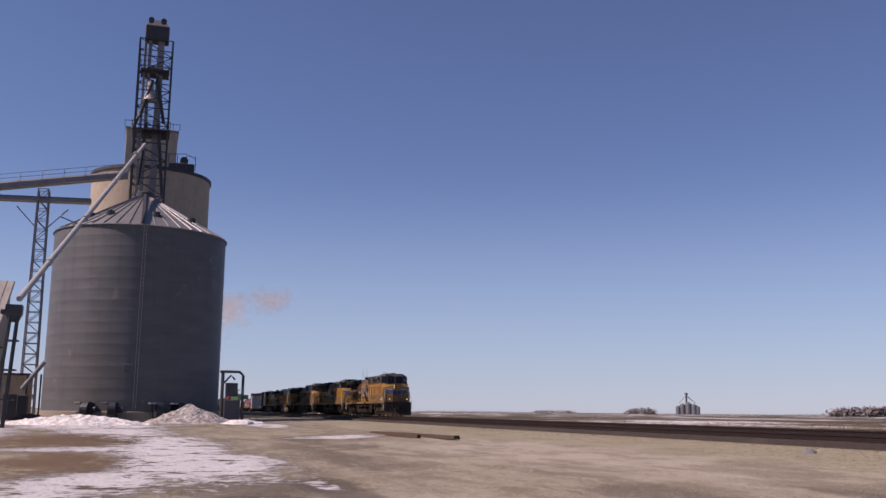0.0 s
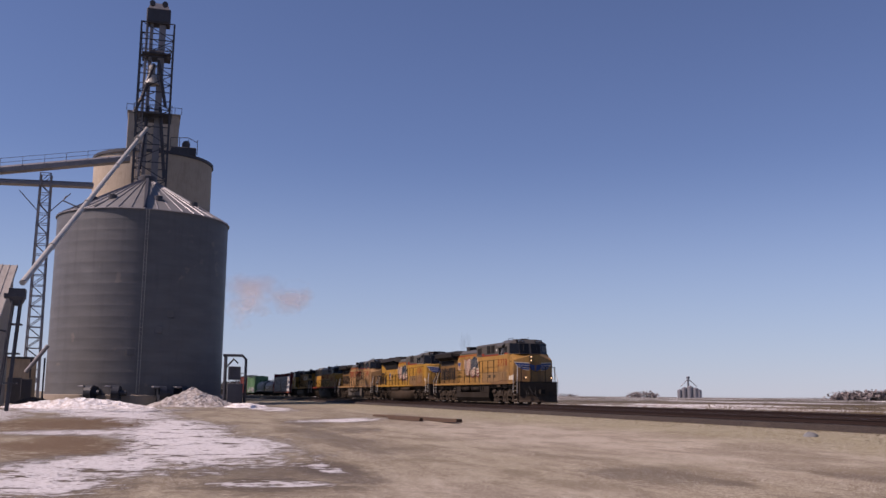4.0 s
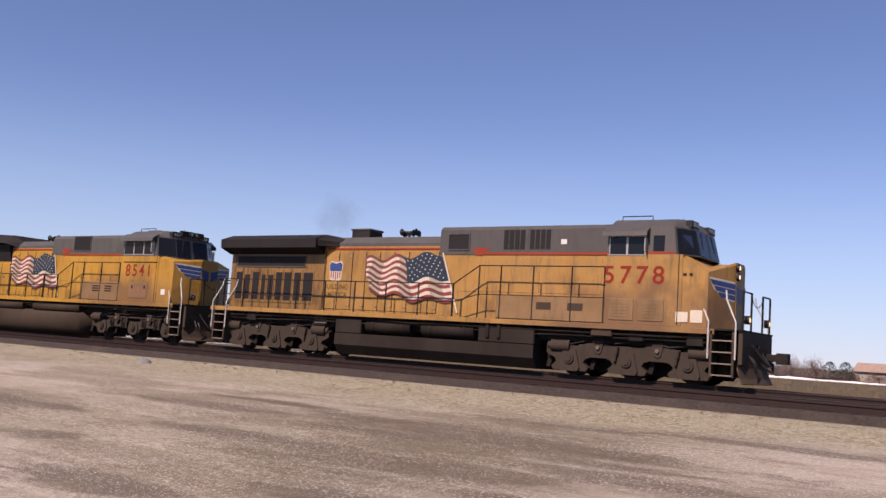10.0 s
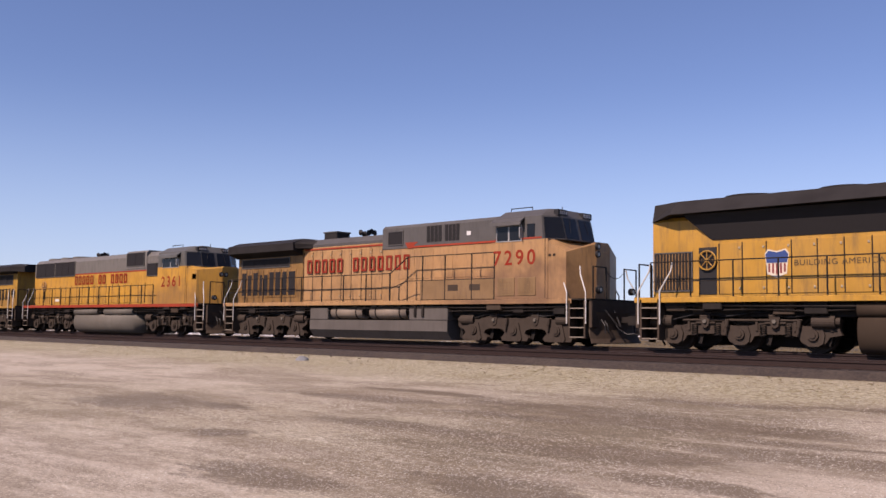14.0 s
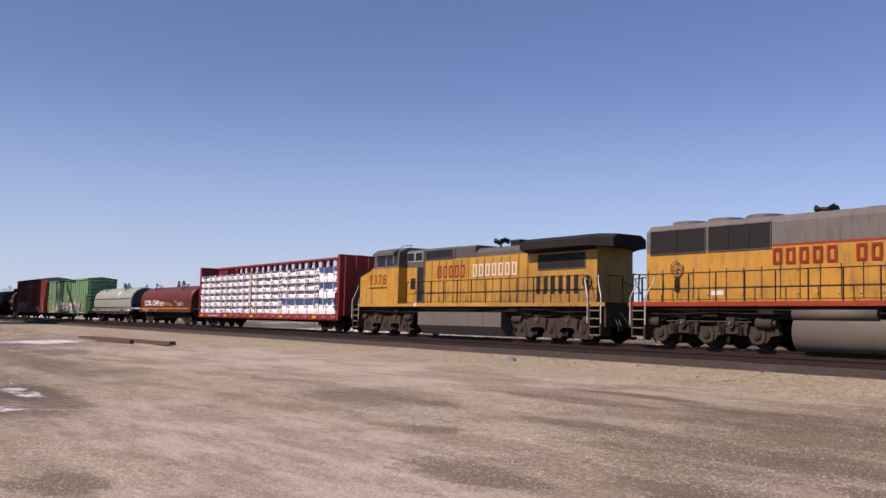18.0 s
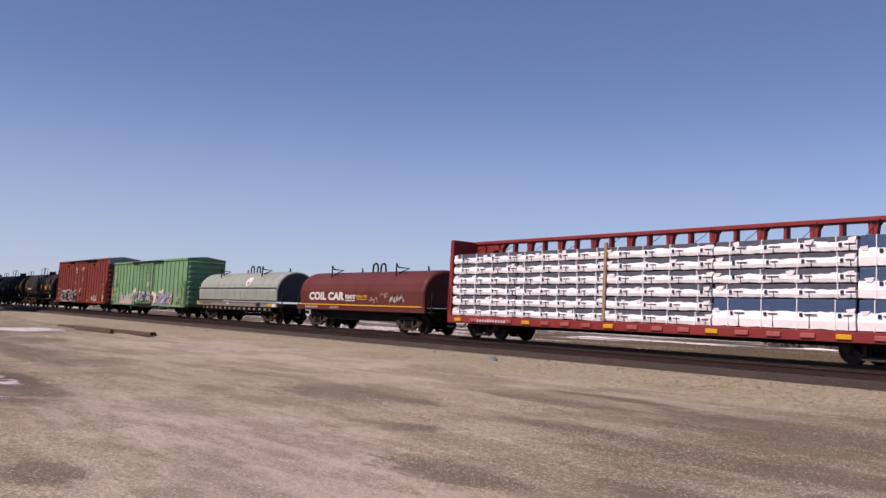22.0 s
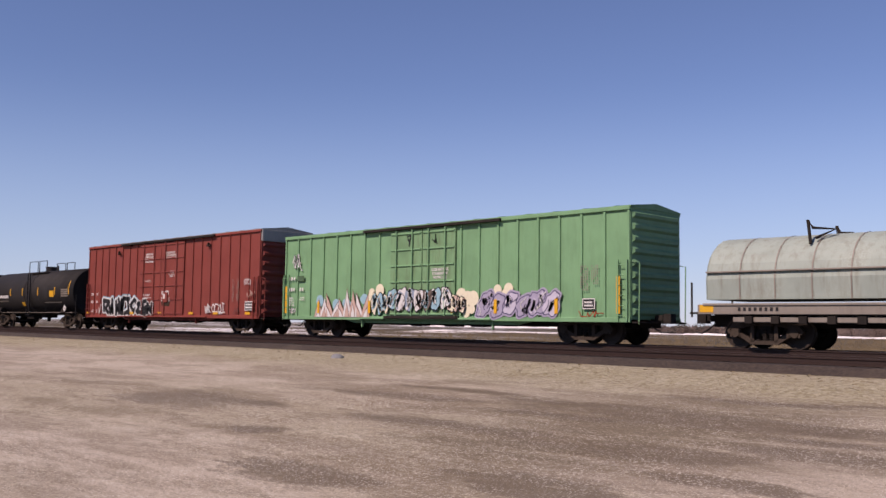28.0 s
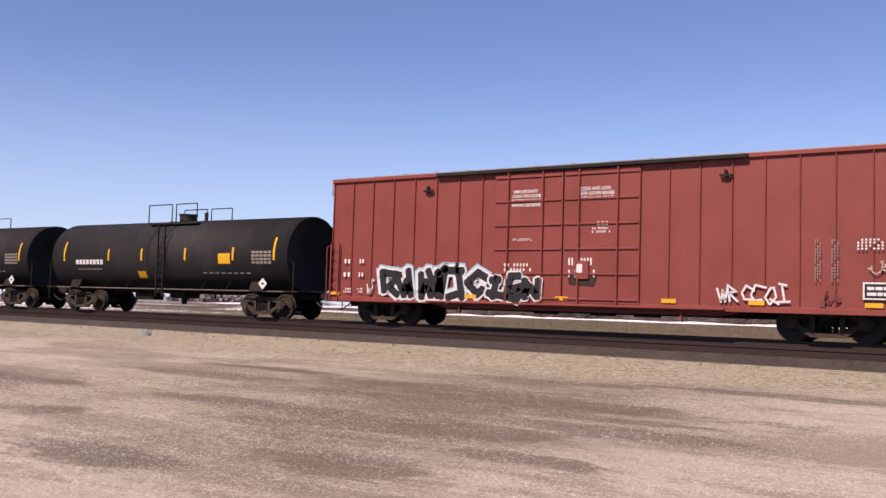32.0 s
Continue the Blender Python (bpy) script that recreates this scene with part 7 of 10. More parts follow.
for x in (-9.15, -6.75, -3.35, 1.45, 3.6, 6.35, 8.85):
    part("reflector", poly_xz(bmesh.new(), [(x, 1.0), (x + 0.14, 1.0), (x + 0.14, 1.5 if abs(x) < 8.5 else 2.2), (x, 1.5 if abs(x) < 8.5 else 2.2)], Y - 0.034), YELLOW_REFL, g)

r = boxcar(-159.35, 9.27, 4.98, BOXRED, 0.87, (-2.6, -0.2, 2.25), "oxide red high boxcar with double doors and graffiti", 7, 0.035, GALV_R)
graffiti(r, -7.0, -2.9, 0.92, 1.92, Y, [(GRAFB, 0.46, 0.0, 0.03), (GRAFW, 0.40, 0.0, 0.0), (GRAFK, 0.25, 0.03, 0.0)], 5, 6, (), 0.25)
graffiti(r, -2.75, -1.0, 0.9, 1.85, Y - 0.075, [(GRAFW, 0.34, 0.0, 0.0), (GRAFK, 0.24, 0.02, 0.0)], 6, 3, (), 0.4)
graffiti(r, 4.45, 6.3, 0.95, 1.5, Y, [(GRAFW, 0.055, 0, 0)], 14, 6, (), 0.3)
scrawl(r, 7.0, 7.6, 0.95, 1.3, Y, GRAFM, 15, 0.03, 12)
scrawl(r, 8.25, 8.9, 1.7, 2.1, Y, GRAFP, 16, 0.03, 18)
scrawl(r, -7.5, -7.3, 0.8, 1.6, Y, WHITE, 18, 0.035, 12)
for x0, x1, z in ((-8.62, -8.3, 1.98), (-7.95, -7.7, 1.98), (-8.65, -8.28, 1.52), (-7.97, -7.72, 1.52)):
    marks("reporting_mark", x0, x1, z, z + 0.24, Y, WHITE, r, 2, 1, "white car marks")
marks("data_block", -8.6, -8.25, 1.0, 1.2, Y, WHITE, r, 5, 2)
marks("data_block", -8.0, -7.75, 1.0, 1.2, Y, WHITE, r, 4, 2)
marks("data_block", 6.95, 7.12, 1.55, 2.65, Y, CARGREY, r, 3, 14)
marks("data_block", 7.35, 7.55, 1.55, 2.65, Y, CARGREY, r, 3, 14)
marks("data_block", 7.95, 8.6, 2.35, 2.65, Y, WHITE, r, 7, 4)
for (xa, xb), lines in (((-1.95, -0.95), ("IMPORTANT", "CLOSE THIS DOOR", "BEFORE CLOSING", "MAIN DOOR")), ((0.3, 1.45), ("CLOSE AND LOCK", "BOTH DOORS BEFORE", "MOVING CAR"))):
    for k, ln in enumerate(lines):
        lettering("door_notice", ln, xa + 0.05 * (k == 0), xb - 0.1 * (k == 0), 4.18 - 0.14 * k, 4.28 - 0.14 * k, Y - 0.02, WHITE, r, "white door notice")
marks("door_data", 0.9, 1.3, 3.1, 3.28, Y - 0.02, WHITE, r, 3, 1)
for e in (-1, 1):
    part("end_panel", rbox(*sorted((e * 9.2, e * 9.36)), -1.46, 1.46, 4.42, 4.97, 0.01), GALV_R, r, "bare galvanised panel across the top of the end")
for x in (-5.3, 4.5):
    part("tie_bracket", rbox(x, x + 0.35, -1.60, -1.50, 4.38, 4.44, 0.01), UNDER, r)
    part("tie_bracket", rbox(x + 0.13, x + 0.20, -1.62, -1.50, 4.36, 4.56, 0.01), UNDER, r)
for x0, x1, z0, z1 in ((-2.2, -1.2, 1.75, 2.05), (0.0, 0.9, 1.55, 2.25), (0.75, 1.35, 2.9, 3.1), (-1.9, -1.2, 2.7, 2.8)):
    marks("worn_stencil", x0, x1, z0, z1, Y - 0.02, WHITE, r, 9, 2)
part("scuff", poly_xz(bmesh.new(), [(0.05, 1.4), (0.85, 1.35), (0.95, 1.62), (0.5, 1.75), (0.0, 1.66)], Y - 0.018), SEAM, r, "dark scuffed patch")
part("lock_box", rbox(0.25, 0.7, -1.62, -1.54, 1.55, 2.1, 0.02), BOXRED, r)
part("lock_notice", poly_xz(bmesh.new(), [(0.32, 1.75), (0.5, 1.75), (0.5, 2.0), (0.32, 2.0)], -1.625), WHITE, r)
dp = part("data_plate", poly_xz(bmesh.new(), [(8.1, 1.12), (8.85, 1.12), (8.85, 1.55), (8.1, 1.55)], Y), WHITE, r, "black and white data plate")
part("plate_field", poly_xz(bmesh.new(), [(8.14, 1.16), (8.81, 1.16), (8.81, 1.51), (8.14, 1.51)], Y - 0.004), BLACK, dp)
bars("plate_bars", 8.2, 8.75, 1.2, 1.48, Y - 0.008, WHITE, dp, 2, 6)
for x in (-9.2, -3.6, -0.4, 2.9, 5.3, 8.15):
    part("reflector", poly_xz(bmesh.new(), [(x, 0.92), (x + 0.42, 0.92), (x + 0.42, 1.04), (x, 1.04)], Y - 0.012), YELLOW_REFL, r)

# -- centre-beam flatcar and its wrapped timber --
cb = car_base("centerbeam_flatcar", -84.5, 11.2, "red centre-beam flatcar with tall end bulkheads", CBRED, tc=2.1, end=0.6)
for s in (-1, 1):
    part("side_sill", rbox(-11.2, 11.2, *sorted((s * 1.3, s * 1.5)), 0.62, 0.95, 0.02), CBRED, cb)
    for i in range(19):
        x = -10.6 + i * 1.17
        part("winch", rbox(x, x + 0.5, *sorted((s * 1.49, s * 1.56)), 0.70, 0.86, 0.02), WINCH if i % 4 else YELLOW_REFL, cb, "faded strap winch on the sill")
part("deck", box(bmesh.new(), -11.1, 11.1, -1.35, 1.35, 0.85, 0.93), UNDER, cb)
part("centre_sill", box(bmesh.new(), -11.1, 11.1, -0.35, 0.35, 0.5, 0.86), UNDER, cb)
part("top_chord", rbox(-11.0, 11.0, -0.20, 0.20, 4.27, 4.43, 0.03), CBRED, cb)
for e in (-1, 1):
    part("bulkhead", rbox(*sorted((e * 10.98, e * 11.22)), -1.5, 1.5, 0.9, 4.40, 0.03), CBRED, cb, "red end bulkhead")
    for y in (-1.1, -0.4, 0.4, 1.1):
        part("bulkhead_rib", rbox(*sorted((e * 11.2, e * 11.32)), y - 0.06, y + 0.06, 0.9, 4.3, 0.01), CBRED, cb)
    ladder(cb, e * 11.0 - 0.1, e * 11.0 + 0.1, -1.53, 1.2, 2.2, 3, CBRED)
    part("gusset", extr_y(bmesh.new(), [(e * 11.0, 4.3), (e * 8.9, 4.3), (e * 9.1, 4.06), (e * 9.6, 4.0), (e * 11.0, 3.7)], -0.12, 0.12), CBRED, cb)
for i in range(22):
    x = -10.3 + i * 0.98
    part("beam_post", rbox(x - 0.065, x + 0.065, -0.12, 0.12, 0.9, 4.3, 0.02), CBRED, cb)
    if i % 2:
        part("post_gusset", extr_y(bmesh.new(), [(x - 0.065, 3.6), (x + 0.065, 3.6), (x + 0.30, 3.62), (x + 0.16, 3.86), (x + 0.20, 4.16), (x + 0.30, 4.29), (x - 0.12, 4.29)], -0.09, 0.09), CBRED, cb)
for i in range(10):
    x = -9.8 + i * 2.05
    part("tie_down_cable", pipe(bmesh.new(), [(x, -0.2, 4.36), (x + 0.25, -0.9, 4.02), (x + 0.32, -1.47, 3.72)], 0.012, 4), BLACK, cb)
marks("reporting_mark", -8.9, -6.9, 0.68, 0.86, -1.57, WHITE, cb, 11, 1, "white car marks")
part("reflector", poly_xz(bmesh.new(), [(11.0, 1.3), (11.12, 1.3), (11.12, 2.2), (11.0, 2.2)], -1.505), YELLOW_REFL, cb)
load = thing("lumber_load", pose(0, 0, 0), "wrapped timber bundles stacked on the flatcar, white and blue", "lumber load")
TRAIN.append((load, -84.5))


def bundle(x0, x1, z0, z1, s, thick, seed):
    """One wrapped timber bundle: crumpled white wrap, slate or blue upper band, straps, printed marks and torn flaps."""
    rnd = random.Random(seed)
    n = 40
    zs = z0 + (z1 - z0) * (0.58 if thick else 0.63)
    bm = bmesh.new()
    rings = []
    for i in range(n + 1):
        x = x0 + 0.03 + (x1 - x0 - 0.06) * i / n
        wob = 0.025 * noise.noise(Vector((x * 1.7, seed, 0)))
        sag = (0.02 if thick else 0.06) * noise.noise(Vector((x * 1.1, seed * 3.1, 5))) + 0.045 * noise.noise(Vector((x * 4.3, seed * 1.7, 2)))
        hem = 0.03 * noise.noise(Vector((x * 2.3, seed * 2.2, 9)))
        yo = s * (1.44 + wob)
        rings.append([(x, s * 0.16, z0 + 0.01), (x, yo - s * 0.02, z0 + 0.035 + hem), (x, yo + s * 0.02, z0 + (zs - z0) * 0.5), (x, yo, zs + sag), (x, s * 0.16, zs)])
    w = part("wrap", loft(bm, rings), WRAP, load, "crumpled white plastic wrapped bundle")
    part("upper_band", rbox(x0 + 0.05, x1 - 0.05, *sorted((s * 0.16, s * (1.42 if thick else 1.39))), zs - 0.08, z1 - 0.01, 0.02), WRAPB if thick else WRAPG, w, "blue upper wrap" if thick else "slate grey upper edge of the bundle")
    k = max(2, round((x1 - x0) / 1.15))
    for i in range(k):
        x = x0 + (x1 - x0) * (i + 0.5) / k + rnd.uniform(-0.06, 0.06)
        part("strap", rbox(x - 0.014, x + 0.014, *sorted((s * 1.40, s * 1.472)), z0, z1 - 0.01, 0.004), WRAP, w)
        if s < 0:
            part("upright_line", box(bmesh.new(), x + 0.42, x + 0.436, -1.476, -1.43, z0 + 0.04, zs - 0.05), WRAPG, w)
            part("printed_mark", poly_xz(bmesh.new(), [(x + 0.10, zs - 0.15), (x + 0.21, zs - 0.15), (x + 0.21, zs - 0.03), (x + 0.10, zs - 0.03)], -1.478), NAVY, w)
            xb = x + 0.27 + rnd.uniform(0.25, 0.42)
            part("printed_bar", poly_xz(bmesh.new(), [(x + 0.27, zs - 0.10), (xb, zs - 0.10), (xb, zs - 0.06), (x + 0.27, zs - 0.06)], -1.478), WRAPG, w)
    if s < 0:
        for i in range(3):
            x = rnd.choice((x0 + 0.15, x1 - 0.25, rnd.uniform(x0 + 0.2, x1 - 0.3))) + rnd.uniform(-0.1, 0.1)
            h = rnd.uniform(0.05, 0.13)
            part("torn_flap", loft(bmesh.new(), [[(x, y, zs - 0.05), (x + 0.16, y, zs - 0.07), (x + rnd.uniform(0.1, 0.3), y - 0.03, zs + h), (x - 0.05, y - 0.02, zs + h * 0.7)] for y in (-1.465, -1.455)]), WRAP, w)


COLS = [-10.95, -6.5, -1.3, 3.6, 8.7, 10.95]
sd = 0
for s in (-1, 1):
    for c in range(5):
        xa, xb = COLS[c], COLS[c + 1]
        for k in range(6):
            sd += 1
            za = 0.95 + 0.465 * k
            if c == 4 or (c == 3 and k < 2):
                if k % 2 == 0:
                    bundle(xa, xb, za, za + 0.925, s, True, sd)
            else:
                bundle(xa, xb, za, za + 0.46, s, False, sd)
    part("batten", rbox(-1.37, -1.23, *sorted((s * 1.44, s * 1.52)), 0.95, 3.9, 0.01), STRAP, load, "upright timber batten")

# -- covered coil cars --
def coil_car(off, half, cover, sill, label, seams, ledge, zb=1.32, rise=1.06):
    th = car_base("coil_car", off, half + 0.35, label, sill, tc=1.95, end=0.6)
    n = 14
    prof = [(-1.42, zb), (-1.45, 2.02)] + [(-1.42 * math.cos(a), 2.06 + rise * math.sin(a)) for a in np.linspace(0.12, math.pi - 0.12, n)] + [(1.45, 2.02), (1.42, zb)]
    dz = rise - 1.06
    ins = [(y * 0.95, zb + (z - zb) * 0.965) for y, z in prof]
    bm = loft(bmesh.new(), [[(-half - 0.05, y, z) for y, z in ins], [(-half + 0.04, y, z) for y, z in prof], [(half - 0.04, y, z) for y, z in prof], [(half + 0.05, y, z) for y, z in ins]])
    cv = part("cover", bm, cover, th, "rounded removable steel cover")
    for e in (-1, 1):
        part("cover_end", loft(bmesh.new(), [[(e * (half + xo), y * k, zb + (z - zb) * k) for y, z in ins] for xo, k in ((0.045, 0.985), (0.075, 0.96))]), COVEREND if ledge else cover, cv, "cover end with its shade put into the paint" if ledge else "")
        for s in (-1, 1):
            part("end_lug", rbox(*sorted((e * (half - 0.02), e * (half + 0.12))), *sorted((s * 0.9, s * 1.1)), zb, zb + 0.3, 0.02), UNDER, cv)
    for s in (-1, 1):
        if ledge:
            part("cover_ledge", rbox(-half, half, *sorted((s * 1.42, s * 1.50)), 2.20, 2.25, 0.01), sill, cv)
        part("deck_sill", rbox(-half - 0.3, half + 0.3, *sorted((s * 1.28, s * 1.46)), 0.98, 1.28, 0.02), sill, th)
        part("rub_rail", rbox(-half - 0.1, half + 0.1, *sorted((s * 1.44, s * 1.50)), 1.24, 1.31, 0.01), YELLOW_REFL if not ledge else sill, th)
    for i in range(1, seams):
        x = -half + 2 * half * i / seams
        rr = [(y * 1.012, zb + (z - zb) * 1.008) for y, z in prof]
        part("cover_seam", loft(bmesh.new(), [[(xx, y, z) for y, z in rr] for xx in (x - 0.02, x + 0.02)], cap=False), sill if ledge else cover, cv)
    for x in (-half * 0.53, half * 0.53):
        for s in (-1, 1):
            part("lift_bracket", pipe(bmesh.new(), [(x, s * 1.05, 2.78 + dz), (x - 0.10, s * 0.98, 3.46 + dz), (x + 0.02, s * 0.95, 3.24 + dz), (x + 0.52, s * 0.6, 3.20 + dz), (x + 0.1, s * 0.95, 2.95 + dz)], 0.045, 6), UNDER, cv, "bent steel lifting bracket")
    for xo, yo in ((-0.12, -0.16), (0.16, 0.16)):
        arch = [(xo - 0.26, yo, 3.02 + dz), (xo - 0.24, yo, 3.36 + dz)] + [(xo + 0.24 * math.cos(a), yo, 3.38 + dz + 0.20 * math.sin(a)) for a in np.linspace(math.pi, 0, 9)] + [(xo + 0.26, yo, 3.02 + dz)]
        part("lifting_eye", pipe(bmesh.new(), arch, 0.05, 8), UNDER, cv, "curved steel lifting eye")
    part("centre_sill", box(bmesh.new(), -half - 0.3, half + 0.3, -0.45, 0.45, 0.62, 1.0), UNDER, th)
    part("trough_belly", extr_y(bmesh.new(), [(-half + 1.8, 1.0), (half - 1.8, 1.0), (half - 2.8, 0.50), (-half + 2.8, 0.50)] if not ledge else [(-0.9, 0.6), (0.9, 0.6), (0.8, 0.42), (-0.8, 0.42)], -1.0, 1.0), UNDER, th)
    for e in (-1, 1):
        part("end_platform", rbox(*sorted((e * half, e * (half + 0.65))), -1.3, 1.3, 1.0, 1.06, 0.01), UNDER, th)
        for y in (-1.25, 1.25):
            part("hand_post", cyl(bmesh.new(), (e * (half + 0.6), y, 0.9), (e * (half + 0.6), y, 1.95), 0.035, 6), UNDER, th)
    if ledge:
        for i in range(14):
            x = -half + 1.2 + i * (2 * half - 2.4) / 13
            for s in (-1, 1):
                part("stake_pocket", rbox(x, x + 0.24, *sorted((s * 1.3, s * 1.48)), 0.72, 0.94, 0.015), UNDER, th)
        for s in (-1, 1):
            part("lower_sill", rbox(-half + 0.8, half - 0.8, *sorted((s * 1.2, s * 1.38)), 0.76, 0.92, 0.02), sill, th)
    return th


rc = coil_car(-104.3, 6.35, COILRED, COILRED, "brown-red coil car with a rounded cover and white lettering", 2, False, 1.32, 1.10)
lettering("car_legend", "COIL CAR", -5.15, -1.1, 1.52, 1.98, -1.462, WHITE, rc, "bold white lettering", 0.05, 1.05)
part("small_emblem", poly_xz(bmesh.new(), [(-0.95, 1.50), (0.1, 1.50), (0.1, 1.55), (-0.95, 1.55)], -1.462), WHITE, rc)
graffiti(rc, -0.95, 0.05, 1.60, 1.84, -1.462, [(WHITE, 0.07, 0, 0)], 51, 4)
lettering("car_legend", "INSULATED", 0.2, 1.35, 1.68, 1.82, -1.462, YELLOW_REFL, rc, "yellow lettering", 0.02)
part("legend_underline", poly_xz(bmesh.new(), [(0.25, 1.58), (1.3, 1.58), (1.3, 1.62), (0.25, 1.62)], -1.462), YELLOW_REFL, rc)
scrawl(rc, 3.6, 4.9, 1.45, 1.85, -1.464, GRAFW, 31, 0.05, 22)
scrawl(rc, 2.7, 3.4, 1.7, 2.0, -1.464, GRAFP, 32, 0.03, 12)
scrawl(rc, 1.5, 2.5, 1.4, 1.75, -1.464, GRAFP, 33, 0.03, 16)
marks("car_number", -5.6, -4.1, 1.05, 1.22, -1.466, WHITE, rc, 9, 1, "white car number")
marks("data_block", -2.6, -1.6, 1.07, 1.2, -1.466, WHITE, rc, 12, 2)
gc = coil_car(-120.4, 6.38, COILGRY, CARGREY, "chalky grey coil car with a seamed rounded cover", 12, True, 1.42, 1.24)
shell = lambda z, d: -1.42 * math.sqrt(max(0.0, 1 - ((z - 2.06) / 1.24) ** 2)) - d
em = None
for wide, mat, d in ((1.0, WHITE, 0.016), (0.62, CARGREY, 0.024)):
    bm = bmesh.new()
    prof = [(2.34, 0.12), (2.44, 0.34), (2.62, 0.38), (2.78, 0.42), (2.86, 0.34), (2.9, 0.3)] if em is None else [(2.42, 0.1), (2.52, 0.26), (2.62, 0.3)]
    for (za, wa), (zb, wb) in zip(prof, prof[1:]):
        loft(bm, [[(1.95 - wa * wide, shell(za, e), za), (1.95 + wa * wide, shell(za, e), za), (1.95 + wb * wide, shell(zb, e), zb), (1.95 - wb * wide, shell(zb, e), zb)] for e in (d - 0.012, d)])
    em = part("emblem" if em is None else "emblem_field", bm, mat, em or gc, "white shield emblem" if em is None else "")
marks("car_number", -5.4, -4.1, 1.05, 1.22, -1.466, BLACK, gc, 8, 1, "dark car number")
for x, w in ((-6.6, 0.45), (5.35, 0.6)):
    part("reflector", poly_xz(bmesh.new(), [(x, 1.05), (x + w, 1.05), (x + w, 1.26), (x, 1.26)], -1.466), YELLOW_REFL, gc)
part("notice", poly_xz(bmesh.new(), [(6.0, 1.02), (6.5, 1.02), (6.5, 1.26), (6.0, 1.26)], -1.466), WHITE, gc)
part("data_plate", poly_xz(bmesh.new(), [(3.6, 1.02), (4.3, 1.02), (4.3, 1.26), (3.6, 1.26)], -1.466), BLACK, gc)
part("notice", poly_xz(bmesh.new(), [(-1.2, 1.12), (-0.8, 1.12), (-0.8, 1.24), (-1.2, 1.24)], -1.466), WHITE, gc)


# -- tank cars --
def tank_car(off, shell, label, seed):
    half = 7.45
    th = car_base("tank_car", off, half, label, shell, "black tank cars", tc=1.9, end=0.7)
    R, zc = 1.52, 2.36
    tk = part("tank", dome_x(bmesh.new(), -7.15, 7.15, 0, zc, R, 48, 0.16, 6), shell, th, "long cylindrical tank with dished ends", True)
    for x in (-0.75, 0.15):
        part("tank_band", cyl(bmesh.new(), (x, 0, zc), (x + 0.12, 0, zc), R + 0.02, 48), shell, tk)
    part("manway", cyl(cyl(bmesh.new(), (0, 0, zc + R - 0.1), (0, 0, zc + R + 0.24), 0.36, 18), (0, 0, zc + R + 0.24), (0, 0, zc + R + 0.30), 0.4, 18), shell, tk, "bolted manway dome")
    part("relief_valve", cyl(bmesh.new(), (1.1, 0, zc + R - 0.05), (1.1, 0, zc + R + 0.34), 0.08, 10), shell, tk)
    pf = part("platform", rbox(-1.35, 1.6, -0.95, 0.95, zc + R - 0.20, zc + R - 0.15, 0.01), UNDER, th, "top platform with railings")
    for s in (-1, 1):
        for x0, x1 in ((-1.35, 0.1), (0.35, 1.6)):
            part("platform_rail", pipe(bmesh.new(), [(x0, s * 0.95, zc + R - 0.2), (x0, s * 0.95, zc + R + 0.62), (x1, s * 0.95, zc + R + 0.62), (x1, s * 0.95, zc + R - 0.2)], 0.028, 6), BLACK, pf)
    for s in (-1, 1):
        ladder(th, 0.1, 0.5, s * 1.6, 0.7, 3.6, 9, BLACK)
        part("sill_pipe", cyl(bmesh.new(), (-6.9, s * 1.35, 1.0), (6.9, s * 1.35, 1.0), 0.028, 6), TANKG if s < 0 else BLACK, th)
        for x in (-3.6, -2.2, 2.4, 3.8):
            part("rail_bracket", pipe(bmesh.new(), [(x, s * 1.3, 1.0), (x + 0.25, s * 1.3, 1.35)], 0.02, 5), BLACK, th)
    for e in (-1, 1):
        part("stub_sill", rbox(*sorted((e * 4.2, e * 7.5)), -0.28, 0.28, 0.72, 1.05, 0.02), UNDER, th)
        part("saddle", extr_x(bmesh.new(), [(-1.3, 1.35), (-1.45, 1.0), (-0.5, 0.75), (0.5, 0.75), (1.45, 1.0), (1.3, 1.35)], *sorted((e * 5.2, e * 5.85))), UNDER, th)
        part("end_platform", rbox(*sorted((e * 6.9, e * 7.6)), -1.4, 1.4, 0.98, 1.03, 0.01), UNDER, th)
        for y in (-1.4, 1.4):
            part("end_post", pipe(bmesh.new(), [(e * 7.4, y, 0.4), (e * 7.4, y, 2.1), (e * 7.0, y * 0.9, 2.1)], 0.02, 6), BLACK, th)
    part("bottom_outlet", cyl(rbox(-0.5, 0.5, -0.4, 0.4, 0.66, 0.95, 0.05), (0, 0, 0.42), (0, 0, 0.7), 0.12, 10), UNDER, th)
    part("brake_rig", rbox(-2.6, -1.4, -0.5, 0.1, 0.55, 0.85, 0.04), UNDER, th)

    def on_shell(name, x0, x1, z0, z1, mat, label2=""):
        rows = []
        for k in range(6):
            z = z0 + (z1 - z0) * k / 5
            y = -math.sqrt(max(0.01, (R + 0.008) ** 2 - (z - zc) ** 2))
            rows.append((y, z))
        bm = bmesh.new()
        for (ya, za), (yb, zb) in zip(rows, rows[1:]):
            loft(bm, [[(x0, ya - d, za), (x1, ya - d, za), (x1, yb - d, zb), (x0, yb - d, zb)] for d in (0.0, 0.004)])
        return part(name, bm, mat, tk, label2)

    for x in (-6.3, -3.2, -1.05, 1.6, 4.3, 6.45):
        on_shell("reflector", x, x + 0.10, 2.15, 2.15 + (0.85 if abs(x) > 6 else 0.5), YELLOW_REFL, "yellow reflective stripe")
    rnd = random.Random(seed)
